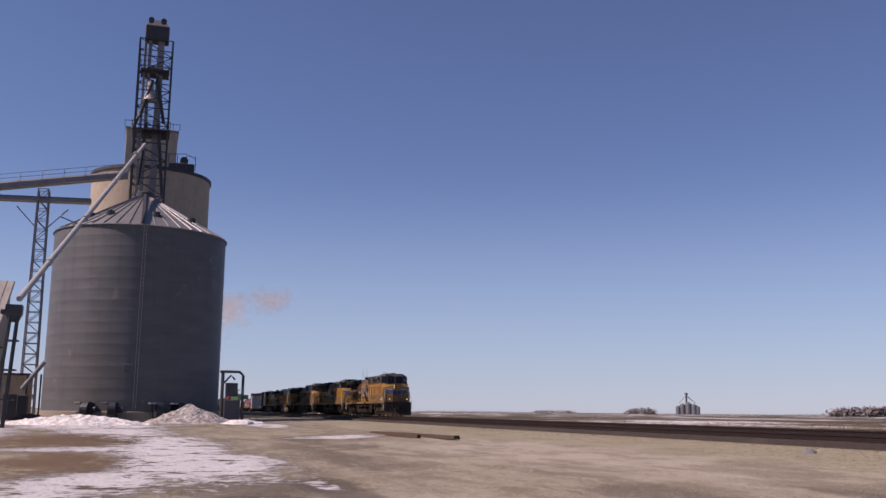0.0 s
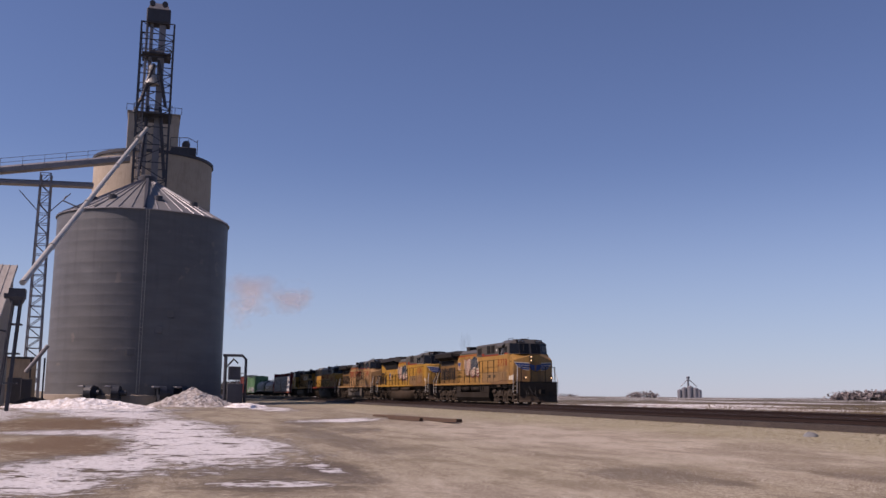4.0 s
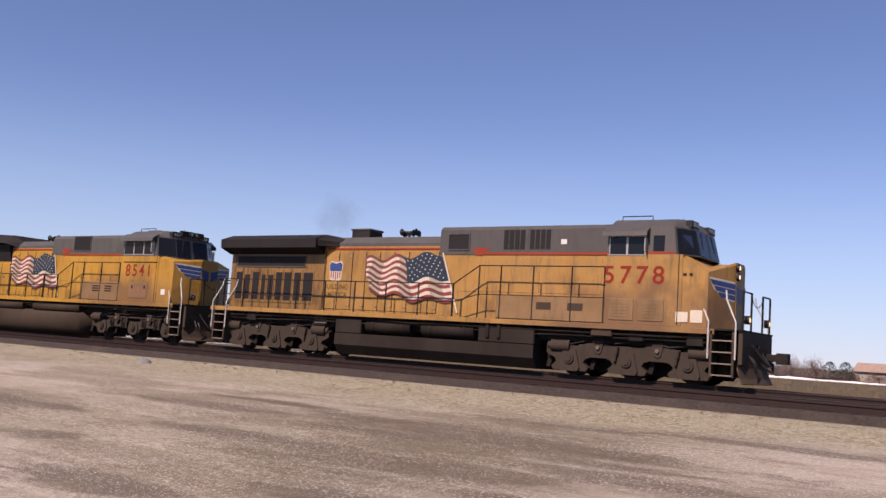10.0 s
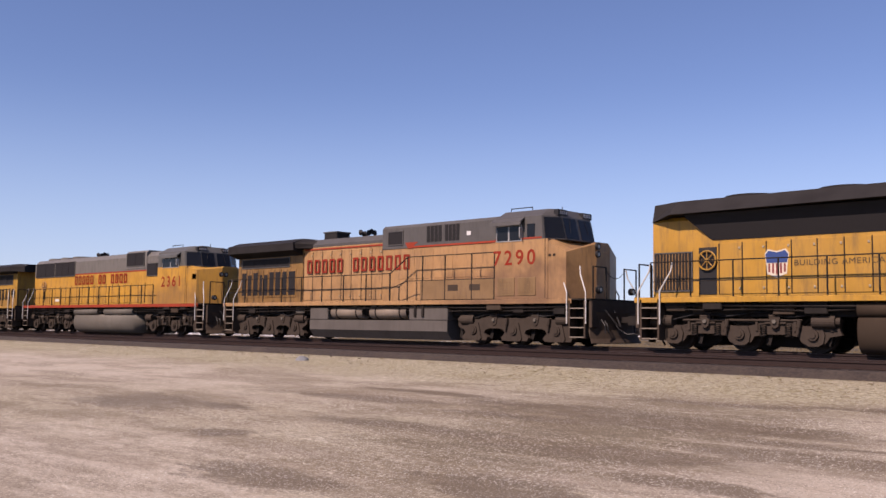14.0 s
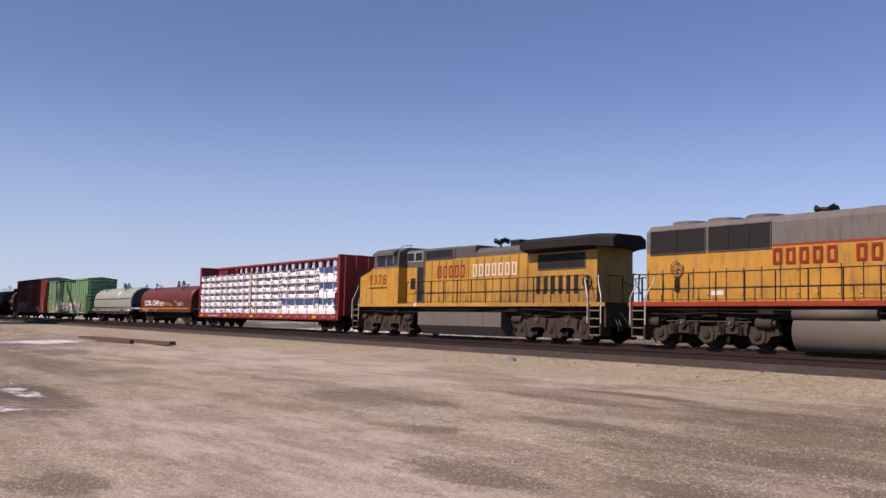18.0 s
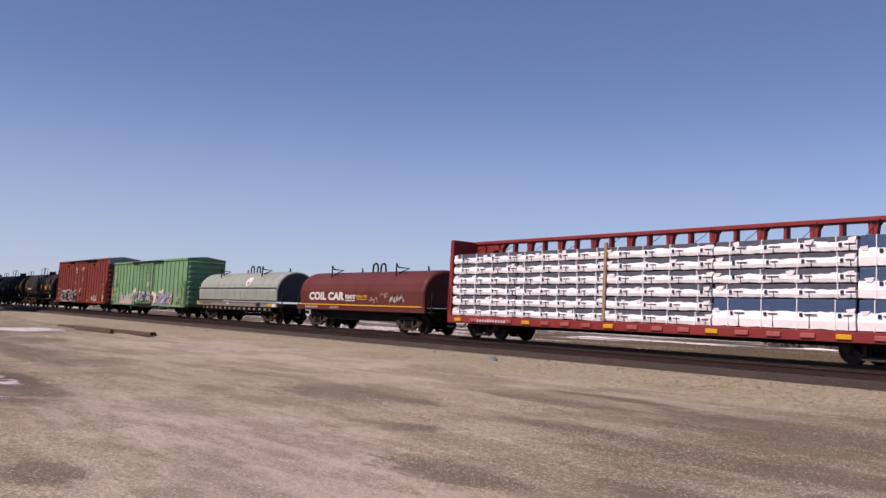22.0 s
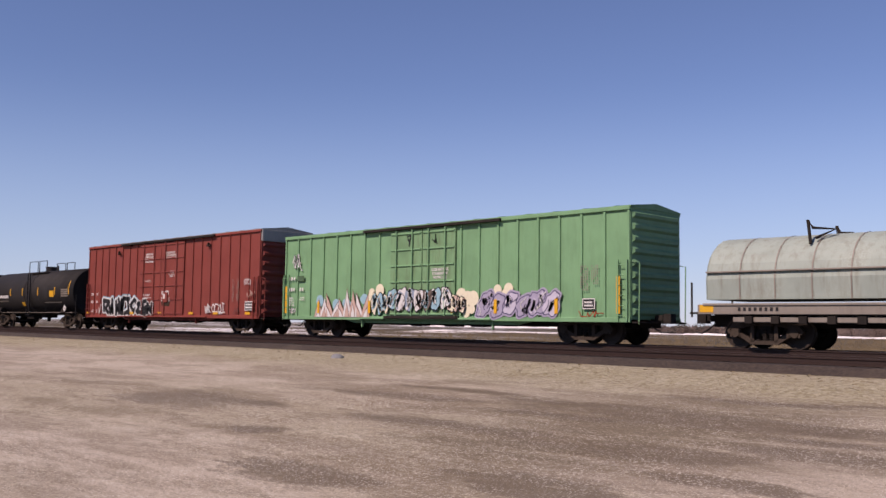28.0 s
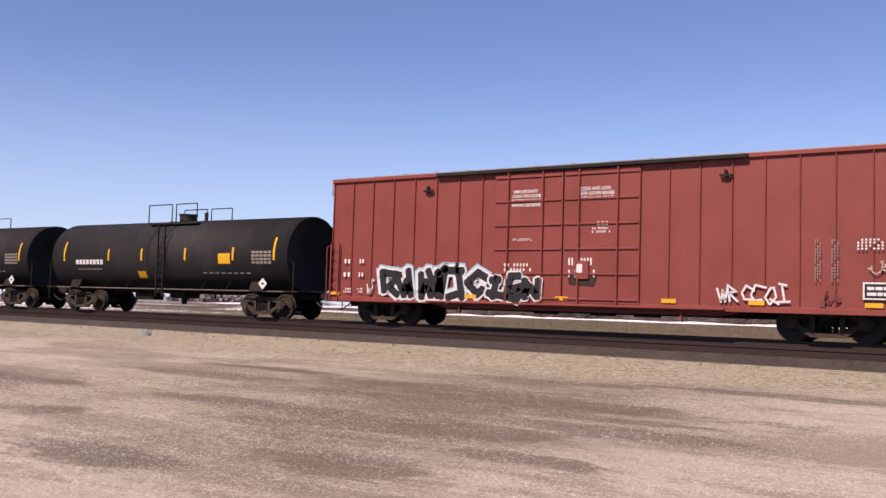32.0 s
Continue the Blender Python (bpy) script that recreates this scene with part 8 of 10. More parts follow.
    on_shell("notice", 3.55, 4.2, 2.02, 2.42, YELLOW_REFL, "yellow notice")
    on_shell("notice", -1.35, -0.85, 1.45, 1.72, YELLOW_REFL, "yellow notice")
    for k in range(4):
        for j in range(5):
            on_shell("stencil_bar", 5.35 + 0.21 * j, 5.52 + 0.21 * j, 2.02 + 0.13 * k, 2.11 + 0.13 * k, CARGREY)
    for j in range(8):
        on_shell("stencil_bar", -5.4 + 0.24 * j, -5.22 + 0.24 * j, 2.0, 2.2, WHITE)
        on_shell("stencil_bar", -5.3 + 0.21 * j, -5.15 + 0.21 * j, 1.76, 1.82, CARGREY)
        on_shell("stencil_bar", 2.6 + 0.34 * j, 2.82 + 0.34 * j, 1.64, 1.70, CARGREY)
    pl = bmesh.new()
    poly_xz(pl, [(5.75, 1.28), (5.97, 1.06), (6.19, 1.28), (5.97, 1.50)], -1.50)
    part("placard", pl, WHITE, th, "white diamond placard")
    part("placard_bar", poly_xz(bmesh.new(), [(5.90, 1.24), (6.04, 1.24), (6.04, 1.32), (5.90, 1.32)], -1.504), BLACK, th)
    return th


for k in range(6):
    tank_car(-177.85 - 16.25 * k, TANKBLK if k in (0, 1, 4) else TANKBRN, "satin black tank car with yellow reflective stripes" if k in (0, 1, 4) else "dusty black tank car with yellow reflective stripes", k)

# ---- grain elevator ----
m, nt, b = mat_new("galvanised_corrugated_steel")
pos = coords(nt)
wv = nd(nt, "TexWave", Scale=3.1, Distortion=0.0)
wv.bands_direction = "Z"
nt.links.new(pos, wv.inputs["Vector"])
n1 = noise_tex(nt, coords(nt, (0.25, 0.25, 1.1)), 1.0, 5, 0.6)
n2 = noise_tex(nt, coords(nt, (1.4, 1.4, 0.12)), 1.0, 5, 0.6)
c = mixc(nt, ramp(nt, n1, 0.3, 0.7), (0.108, 0.109, 0.113), (0.138, 0.139, 0.143))
c = mixc(nt, math2(nt, "MULTIPLY", ramp(nt, n2, 0.52, 0.75), 0.4), c, (0.080, 0.082, 0.087))
c = mixc(nt, math2(nt, "MULTIPLY", ramp(nt, noise_tex(nt, pos, 0.6, 3), 0.66, 0.72), 0.35), c, (0.26, 0.22, 0.19))
nt.links.new(c, b.inputs["Base Color"])
b.inputs["Metallic"].default_value, b.inputs["Roughness"].default_value = 0.15, 0.5
b.inputs["Specular IOR Level"].default_value = 0.12
bump(nt, b, wv.outputs["Fac"], 0.2, 0.03)
BINSTEEL = m
BINROOF = paint("galvanised_bin_roof", (0.30, 0.295, 0.29), dirt=(0.15, 0.13, 0.11), amount=0.35, rough=0.5, metal=0.3, seed=41)
CONC = paint("cast_concrete", (0.56, 0.47, 0.37), dirt=(0.22, 0.17, 0.13), amount=0.3, streak=0.35, rough=0.9, seed=43)
CONCB = paint("pale_concrete_base", (0.42, 0.36, 0.30), dirt=(0.2, 0.16, 0.12), amount=0.4, rough=0.9, seed=44)
STEELD = paint("dark_blue_grey_steel", (0.065, 0.068, 0.085), dirt=(0.03, 0.03, 0.03), amount=0.4, rough=0.6, seed=45)
STEELG = paint("grey_galvanised_steel", (0.30, 0.30, 0.33), dirt=(0.12, 0.11, 0.1), amount=0.3, rough=0.5, metal=0.3, seed=46)
PIPEW = paint("pale_galvanised_pipe", (0.55, 0.54, 0.51), dirt=(0.3, 0.27, 0.22), amount=0.2, rough=0.45, seed=47)
FANB = paint("blue_fan_paint", (0.028, 0.036, 0.055), dirt=(0.02, 0.02, 0.022), amount=0.4, seed=48)
SIDING = paint("white_metal_siding", (0.50, 0.46, 0.42), dirt=(0.3, 0.25, 0.2), amount=0.3, rough=0.5, seed=49)
SNOWM, nt, b = mat_new("old_grainy_snow")
pos = coords(nt)
n1 = noise_tex(nt, pos, 3.0, 6, 0.7)
c = mixc(nt, ramp(nt, n1, 0.38, 0.62), (0.46, 0.41, 0.37), (0.82, 0.82, 0.83))
nt.links.new(c, b.inputs["Base Color"])
b.inputs["Roughness"].default_value = 0.8
bump(nt, b, n1, 0.6, 0.12)
SNOWD, nt, b = mat_new("dirty_ploughed_snow")
pos = coords(nt)
n1, n2 = noise_tex(nt, pos, 3.4, 7, 0.75), noise_tex(nt, pos, 1.1, 5, 0.6)
c = mixc(nt, ramp(nt, n1, 0.38, 0.62), (0.16, 0.13, 0.11), (0.58, 0.56, 0.55))
c = mixc(nt, math2(nt, "MULTIPLY", ramp(nt, n2, 0.5, 0.68), 0.6), c, (0.20, 0.16, 0.13))
nt.links.new(c, b.inputs["Base Color"])
b.inputs["Roughness"].default_value = 0.85
bump(nt, b, n1, 0.8, 0.2)
DIRT = plain("dark_earth", (0.10, 0.065, 0.045), 0.95, vary=0.4, scale=3, bumpy=0.8)


def ring(r, z, n, cx=0, cy=0):
    return [(cx + r * math.cos(2 * math.pi * i / n), cy + r * math.sin(2 * math.pi * i / n), z) for i in range(n)]


BX, BY, BR, BG = -105.0, -0.9, 8.8, 0.3
gb = thing("grain_bin", pose(BX, BY, BG), "tall grey corrugated steel grain bin on a concrete base", "grain bin")
part("foundation", loft(bmesh.new(), [ring(BR + 0.25, -0.4, 72), ring(BR + 0.25, 0.95, 72), ring(BR + 0.1, 1.0, 72)]), CONCB, gb, "pale concrete foundation ring")
rings = []
for k in range(17):
    z0, z1 = 1.0 + k * 1.076, 1.0 + (k + 1) * 1.076
    rings.append((z0, z1))
    part("wall_ring", loft(bmesh.new(), [ring(BR + 0.002, z0, 96), ring(BR + 0.002, z0 + 0.04, 96), ring(BR, z0 + 0.05, 96), ring(BR, z1 + 0.001, 96)], cap=False), BINSTEEL, gb, smooth=True)
ZE = 1.0 + 17 * 1.076
part("eave", loft(bmesh.new(), [ring(BR + 0.12, ZE - 0.08, 96), ring(BR + 0.16, ZE, 96), ring(BR + 0.1, ZE + 0.06, 96), ring(BR - 0.1, ZE + 0.06, 96)], cap=False), STEELG, gb)
ZA = 24.2 - BG
part("roof", loft(bmesh.new(), [ring(BR + 0.1, ZE + 0.02, 96), ring(0.9, ZA, 96)], cap=True), BINROOF, gb, "conical ribbed steel roof")
for i in range(44):
    a = 2 * math.pi * i / 44
    c_, s_ = math.cos(a), math.sin(a)
    part("roof_rib", loft(bmesh.new(), [[((BR + 0.1) * c_ - s_ * w, (BR + 0.1) * s_ + c_ * w, ZE + 0.02 + h) for w, h in ((-0.05, 0), (0.05, 0), (0.0, 0.12))], [(0.9 * c_ - s_ * w * 0.5, 0.9 * s_ + c_ * w * 0.5, ZA + h) for w, h in ((-0.05, 0), (0.05, 0), (0.0, 0.1))]]), STEELG, gb)
part("peak_collar", loft(bmesh.new(), [ring(0.95, ZA - 0.2, 24), ring(0.95, ZA + 0.5, 24), ring(0.6, ZA + 0.7, 24)]), STEELD, gb)
for a in (0.2, 0.9, -0.55, -1.0):
    rr = 6.2
    part("roof_vent", loft(bmesh.new(), [[(x + rr * math.cos(a), y + rr * math.sin(a), z) for x, y, z in ring(0.42, ZE + (ZA - ZE) * (1 - rr / BR) + dz, 12)] for dz in (-0.1, 0.55)]), STEELD, gb, "roof ventilator")
# ladder with cage up the front, and the roof ladder
lad = part("bin_ladder", box(box(bmesh.new(), BR + 0.12, BR + 0.18, 0.16, 0.20, 1.2, ZE), BR + 0.12, BR + 0.18, 0.42, 0.46, 1.2, ZE), PIPEW, gb, "pale ladder up the bin wall")
for k in range(44):
    z = 1.5 + k * 0.4
    part("rung", cyl(bmesh.new(), (BR + 0.15, 0.18, z), (BR + 0.15, 0.44, z), 0.012, 5), PIPEW, lad)
part("roof_walk", loft(bmesh.new(), [[(BR * 0.99, y, ZE + 0.15) for y in (-0.16, 0.16)] + [(BR * 0.99, y, ZE + 0.25) for y in (0.16, -0.16)], [(1.0, y, ZA + 0.15) for y in (-0.16, 0.16)] + [(1.0, y, ZA + 0.25) for y in (0.16, -0.16)]]), STEELD, gb)
for a in (0.75, 1.15, -0.2):
    part("wall_hatch", rbox(BR * math.cos(a * 0.3) - 0.05, BR * math.cos(a * 0.3) + 0.1, BR * math.sin(a * 0.3) - 0.4, BR * math.sin(a * 0.3) + 0.4, 4 + 4 * abs(a), 4.7 + 4 * abs(a), 0.03), BINSTEEL, gb)
for fy in (-3.9, -1.6, 2.5, 4.4):
    ang = math.asin(fy / (BR + 0.7))
    fn = thing("aeration_fan", pose(BX + (BR + 0.9) * math.cos(ang), BY + (BR + 0.9) * math.sin(ang), gz(-95, fy), 0, 0, math.degrees(ang)) @ Matrix.Scale(1.15, 4), "dark blue centrifugal fan beside the bin base", "fan", "fans round the bin")
    part("housing", cyl(bmesh.new(), (0, -0.3, 1.0), (0, 0.3, 1.0), 0.62, 20), FANB, fn, "round blue blower housing")
    part("duct", loft(bmesh.new(), [[(-0.75, -0.35, 0.7), (-0.75, 0.35, 0.7), (-0.75, 0.35, 1.5), (-0.75, -0.35, 1.5)], [(0.1, -0.28, 1.1), (0.1, 0.28, 1.1), (0.1, 0.28, 1.6), (0.1, -0.28, 1.6)]]), FANB, fn)
    part("motor", cyl(bmesh.new(), (0, 0.3, 1.0), (0, 0.85, 1.0), 0.24, 14), FANB, fn)
    part("weather_hood", rbox(-0.2, 0.5, -0.85, -0.35, 1.45, 1.6, 0.03), STEELG, fn)
    for x in (-0.4, 0.4):
        part("leg", rbox(x - 0.06, x + 0.06, -0.35, 0.35, 0.0, 0.6, 0.01), STEELD, fn)

# leg tower: braced steel frame round two bucket elevators
TX, TY = -118.0, -0.8
tw = thing("elevator_leg_tower", pose(TX, TY, gz(TX, TY)), "dark braced steel tower round a tall bucket elevator", "elevator tower")
HX, HY, HT = 1.9, 1.95, 46.5
for sx in (-1, 1):
    for sy in (-1, 1):
        part("tower_post", box(bmesh.new(), sx * HX - 0.11, sx * HX + 0.11, sy * HY - 0.11, sy * HY + 0.11, 0, HT), STEELD, tw)
n = 21
for k in range(n):
    z0, z1 = HT * k / n, HT * (k + 1) / n
    for (ax, ay), (bx, by) in (((1, -1), (1, 1)), ((-1, -1), (-1, 1)), ((-1, -1), (1, -1)), ((-1, 1), (1, 1))):
        part("girt", cyl(bmesh.new(), (ax * HX, ay * HY, z1), (bx * HX, by * HY, z1), 0.07, 5), STEELD, tw)
        p, q_ = ((ax, ay), (bx, by)) if k % 2 else ((bx, by), (ax, ay))
        part("brace", cyl(bmesh.new(), (p[0] * HX, p[1] * HY, z0), (q_[0] * HX, q_[1] * HY, z1), 0.06, 5), STEELD, tw)
for y, w, top in ((-0.75, 0.42, 48.6), (0.55, 0.8, 48.0)):
    part("elevator_leg", rbox(-0.35, 0.35, y - w / 2, y + w / 2, 0, top, 0.02), STEELG, tw, "grey sheet metal elevator casing")
part("elevator_leg", rbox(-0.2, 0.25, -1.45, -1.15, 24, 48.2, 0.02), STEELG, tw, "slim grey casing")
hd = part("leg_head", rbox(-1.1, 1.1, -1.45, 1.45, 46.9, 48.7, 0.1), STEELD, tw, "drive head at the top of the leg")
part("head_hood", loft(bmesh.new(), [[(x, y, 48.7) for x, y in ((-0.9, -1.3), (0.9, -1.3), (0.9, 1.3), (-0.9, 1.3))], [(x, y, 49.6) for x, y in ((-0.5, -1.0), (0.5, -1.0), (0.5, 1.0), (-0.5, 1.0))]]), STEELG, hd)
for y in (-0.8, 0.7):
    part("drive_motor", cyl(bmesh.new(), (1.1, y, 49.2), (1.5, y, 49.2), 0.35, 12), STEELD, hd)
for z, w in ((42.6, 0.72), (34.8, 0.98)):
    pf = part("service_platform", rbox(-HX * w - 0.3, HX * w + 0.3, -HY * w - 0.3, HY * w + 0.3, z, z + 0.15, 0.02), STEELD, tw, "grated service platform")
    for sx, sy, ex, ey in ((1, -1, 1, 1), (-1, -1, -1, 1), (-1, -1, 1, -1), (-1, 1, 1, 1)):
        for dz in (0.55, 1.1):
            part("platform_rail", cyl(bmesh.new(), (sx * (HX * w + 0.3), sy * (HY * w + 0.3), z + dz), (ex * (HX * w + 0.3), ey * (HY * w + 0.3), z + dz), 0.035, 5), STEELD, pf)
    part("gearbox", rbox(-0.7, 0.7, -0.9, 1.0, z + 0.15, z + 0.75, 0.15), STEELD, pf)
for y0, y1, z0, z1 in ((-0.2, -1.5, 41.5, 36.5), (0.3, 1.4, 42.0, 36.0), (-0.6, -1.2, 36.0, 28.0), (0.8, 1.7, 36.0, 27.0), (-0.9, -2.2, 38.5, 35.0)):
    part("spout", cyl(bmesh.new(), (0.9, y0, z0), (1.2, y1, z1), 0.20, 10), STEELD, tw, "sloping grain spout")
part("distributor", cyl(cyl(bmesh.new(), (0.6, -0.4, 38.9), (0.6, -0.4, 40.2), 0.9, 16, 0.4), (0.6, -0.4, 40.2), (0.6, -0.4, 41.3), 0.4, 14), PIPEW, tw, "pale conical distributor")
bm = bmesh.new()
for k in range(16):
    box(bm, 1.9, 2.2, -1.6, -1.2, 22 + k * 0.8, 22.06 + k * 0.8)
part("caged_ladder", box(box(bm, 2.0, 2.06, -1.62, -1.56, 21, 35), 2.0, 2.06, -1.24, -1.18, 21, 35), STEELG, tw)

# concrete silo and headhouse behind
cs = thing("concrete_silo", pose(-137.0, -0.4, gz(-137, 0)), "round tan concrete silo behind the tower", "silo")
part("silo_wall", loft(bmesh.new(), [ring(8.05, 0, 80), ring(8.05, 33.2, 80)]), CONC, cs, smooth=False)
part("roof_slab", loft(bmesh.new(), [ring(8.25, 33.2, 80), ring(8.25, 33.6, 80)]), STEELD, cs, "dark roof rim")
part("silo_door", rbox(7.7, 8.2, -1.0, 1.0, 24, 26, 0.03), CONCB, cs)
# unseen silos, added and sized to throw the shadows across the far track
for x, rs in ((-155.4, 6.4), (-168.3, 6.4), (-186.5, 8.9), (-204.5, 8.9), (-222.5, 8.9)):
    c2 = thing("concrete_silo", pose(x, 0.5, gz(x, 0)), "unseen concrete silo behind the bin, sized to its shadow", "silo", "concrete silos")
    part("silo_wall", loft(bmesh.new(), [ring(rs, 0, 64), ring(rs, 31.0, 64)]), CONC, c2)
    part("roof_slab", loft(bmesh.new(), [ring(rs + 0.2, 31.0, 64), ring(rs + 0.2, 31.4, 64)]), STEELD, c2, "dark roof rim")
hh = thing("headhouse", pose(-137.0, -0.5, 33.6 + gz(-137, 0)), "tan concrete headhouse on the silo roof", "headhouse")
part("wall", rbox(-3.2, 3.2, -3.7, 3.2, 0, 6.3, 0.05), CONC, hh)
part("parapet", rbox(-3.35, 3.35, -3.85, 3.35, 6.3, 6.55, 0.04), CONCB, hh)
for y in np.linspace(-3.7, 3.7, 9):
    part("rail_post", cyl(bmesh.new(), (3.3, y - 0.25, 6.5), (3.3, y - 0.25, 7.5), 0.04, 5), STEELD, hh)
part("roof_rail", cyl(bmesh.new(), (3.3, -3.95, 7.45), (3.3, 3.45, 7.45), 0.04, 5), STEELD, hh)
dk = thing("roof_conveyor_drive", pose(-131.5, 3.5, 33.6 + gz(-137, 0)), "dark drive machinery with railings on the silo roof", "machinery")
part("drive_box", rbox(-1.0, 1.0, -1.9, 1.6, 0, 1.1, 0.1), STEELD, dk)
part("gear_drum", cyl(bmesh.new(), (-0.8, 0.2, 1.5), (0.8, 0.2, 1.5), 0.55, 14), STEELD, dk)
for y in (-1.9, -0.7, 0.5, 1.7):
    part("rail_post", cyl(bmesh.new(), (1.1, y, 0), (1.1, y, 2.2), 0.05, 5), STEELD, dk)
part("guard_rail", pipe(bmesh.new(), [(1.1, -1.9, 2.2), (1.1, 0.4, 2.4), (1.1, 1.7, 1.8)], 0.05, 5), STEELD, dk)

# overhead conveyors and their trestle
for nm, y0, z0, y1, z1, h, rail in (("overhead_conveyor", -26.0, 27.5, -3.4, 31.6, 0.62, True), ("overhead_conveyor", -26.0, 27.05, -7.6, 27.6, 0.36, False)):
    cv = thing(nm, pose(-125, 0, 0), "long grey covered conveyor bridge", "conveyor", "conveyors to the silo")
    L = y1 - y0
    f = lambda y: z0 + (z1 - z0) * (y - y0) / L
    part("conveyor_trough", loft(bmesh.new(), [[(x, y, f(y) + z) for x, z in ((-0.7, -h), (0.7, -h), (0.7, 0), (-0.7, 0))] for y in (y0, y1)]), STEELG, cv)
    part("conveyor_cover", loft(bmesh.new(), [[(x, y, f(y) + z) for x, z in ((-0.55, 0), (0.55, 0), (0.3, 0.3), (-0.3, 0.3))] for y in (y0, y1)]), STEELG, cv)
    for k in range(10):
        y = y0 + L * k / 9
        part("conveyor_rib", box(bmesh.new(), 0.7, 0.82, y - 0.1, y + 0.1, f(y) - h, f(y) + 0.05), STEELG, cv)
        if rail:
            part("rail_post", cyl(bmesh.new(), (0.9, y, f(y)), (0.9, y, f(y) + 1.1), 0.03, 5), STEELG, cv)
    if rail:
        part("walkway_rail", cyl(bmesh.new(), (0.9, y0, f(y0) + 1.1), (0.9, y1, f(y1) + 1.1), 0.03, 5), STEELG, cv)
        part("walkway_rail", cyl(bmesh.new(), (0.9, y0, f(y0) + 0.55), (0.9, y1, f(y1) + 0.55), 0.03, 5), STEELG, cv)
ts = thing("conveyor_trestle", pose(-125, -13.2, gz(-125, -13)), "slender lattice trestle under the conveyors", "trestle")
for sx in (-0.7, 0.7):
    for sy in (-0.6, 0.6):
        part("trestle_post", cyl(bmesh.new(), (sx * 1.3, sy * 1.45, 0), (sx, sy, 28.3), 0.09, 6), STEELG, ts)
for k in range(22):
    z0, z1 = 28.3 * k / 22, 28.3 * (k + 1) / 22
    w0, w1 = 0.6 * (1.45 - 0.45 * z0 / 28.3), 0.6 * (1.45 - 0.45 * z1 / 28.3)
    for sx in (-0.75, 0.75):
        part("lattice", cyl(bmesh.new(), (sx, -w0 if k % 2 else w0, z0), (sx, w1 if k % 2 else -w1, z1), 0.05, 5), STEELG, ts)
        part("lattice", cyl(bmesh.new(), (sx, -w1, z1), (sx, w1, z1), 0.05, 5), STEELG, ts)
for sy in (-1, 1):
    part("knee_brace", cyl(bmesh.new(), (0, sy * 0.7, 23.5), (0, sy * 3.0, 26.0), 0.07, 6), STEELG, ts)

# load-out spout from the tower to the receiving leg
sp = thing("grain_spout", pose(0, 0, 0), "long pale spout pipe sloping down from the tower", "spout")
A, B = Vector((-114.5, -1.4, 32.8)), Vector((-68.4, -8.2, 8.8))
part("spout_pipe", cyl(bmesh.new(), A, B, 0.21, 14), PIPEW, sp)
for u in (0.12, 0.36, 0.62, 0.85):
    p = A.lerp(B, u)
    part("pipe_flange", cyl(bmesh.new(), p, p + (B - A).normalized() * 0.18, 0.28 if u > 0.2 else 0.45, 14), PIPEW, sp)
p = A.lerp(B, 0.66)
for s in (-1, 1):
    part("guy_outrigger", pipe(bmesh.new(), [p, p + Vector((0.6, s * 1.5, 0.5)), p + Vector((-1.0, s * 1.4, 1.2))], 0.06, 5), STEELG, sp)
rv = thing("loadout_stand", pose(-68.4, -8.45, gz(-68, -8.5)) @ Matrix.Scale(0.81, 4), "dark steel load-out stand under the spout", "steel stand")
for x, y in ((-0.5, -0.35), (0.5, -0.35), (-0.5, 0.35), (0.5, 0.35)):
    part("stand_post", cyl(bmesh.new(), (x * 1.1, y * 1.1 - 0.55, 0), (x, y * 0.8, 9.0), 0.10, 6), STEELD, rv)
for z in (2.2, 4.6, 7.0):
    part("cross_bar", box(bmesh.new(), -0.6, 0.6, -0.5, 0.5, z, z + 0.12), STEELD, rv)
part("hopper", loft(bmesh.new(), [[(x * 0.35, y * 0.35, 8.6) for x, y in ((-1, -1), (1, -1), (1, 1), (-1, 1))], [(x * 0.62, y * 0.62, 9.3) for x, y in ((-1, -1), (1, -1), (1, 1), (-1, 1))], [(x * 0.62, y * 0.62, 10.0) for x, y in ((-1, -1), (1, -1), (1, 1), (-1, 1))]]), STEELD, rv, "dark square hopper")
part("side_chute", rbox(-0.4, 0.4, -1.0, -0.2, 9.2, 9.6, 0.05), STEELD, rv)
part("lamp_arm", pipe(bmesh.new(), [(0, -0.4, 6.4), (0.2, -1.3, 6.6)], 0.08, 6), STEELD, rv)
part("lamp_head", rbox(-0.2, 0.6, -1.75, -1.15, 6.0, 6.6, 0.1), STEELD, rv)

# receiving shed with ribbed roof
sh = thing("receiving_shed", pose(-81.8, -12.0, gz(-82, -12)), "pale metal-sided shed with one steep ribbed roof slope", "shed")
part("wall", extr_y(bmesh.new(), [(0, 0), (0, 4.5), (-11.9, 12.4), (-11.9, 0)], -18.0, 0), SIDING, sh)
part("roof", extr_y(bmesh.new(), [(0.45, 4.25), (0.45, 4.42), (-12.1, 12.76), (-12.1, 12.58)], -18.3, 0.25), SIDING, sh, "ribbed metal roof slope")
for k in range(24):
    y = 0.15 - 0.62 * k
    part("roof_rib", extr_y(bmesh.new(), [(0.45, 4.42), (0.42, 4.50), (-12.1, 12.82), (-12.1, 12.76)], y - 0.05, y + 0.05), SIDING, sh)
part("gable_trim", extr_y(bmesh.new(), [(0.05, 4.1), (0.05, 4.42), (-11.9, 12.38), (-11.9, 12.06)], 0.0, 0.06), STEELG, sh)
part("side_door", rbox(-4.4, -2.6, 0.0, 0.07, 0, 3.4, 0.02), STEELD, sh, "dark side door")
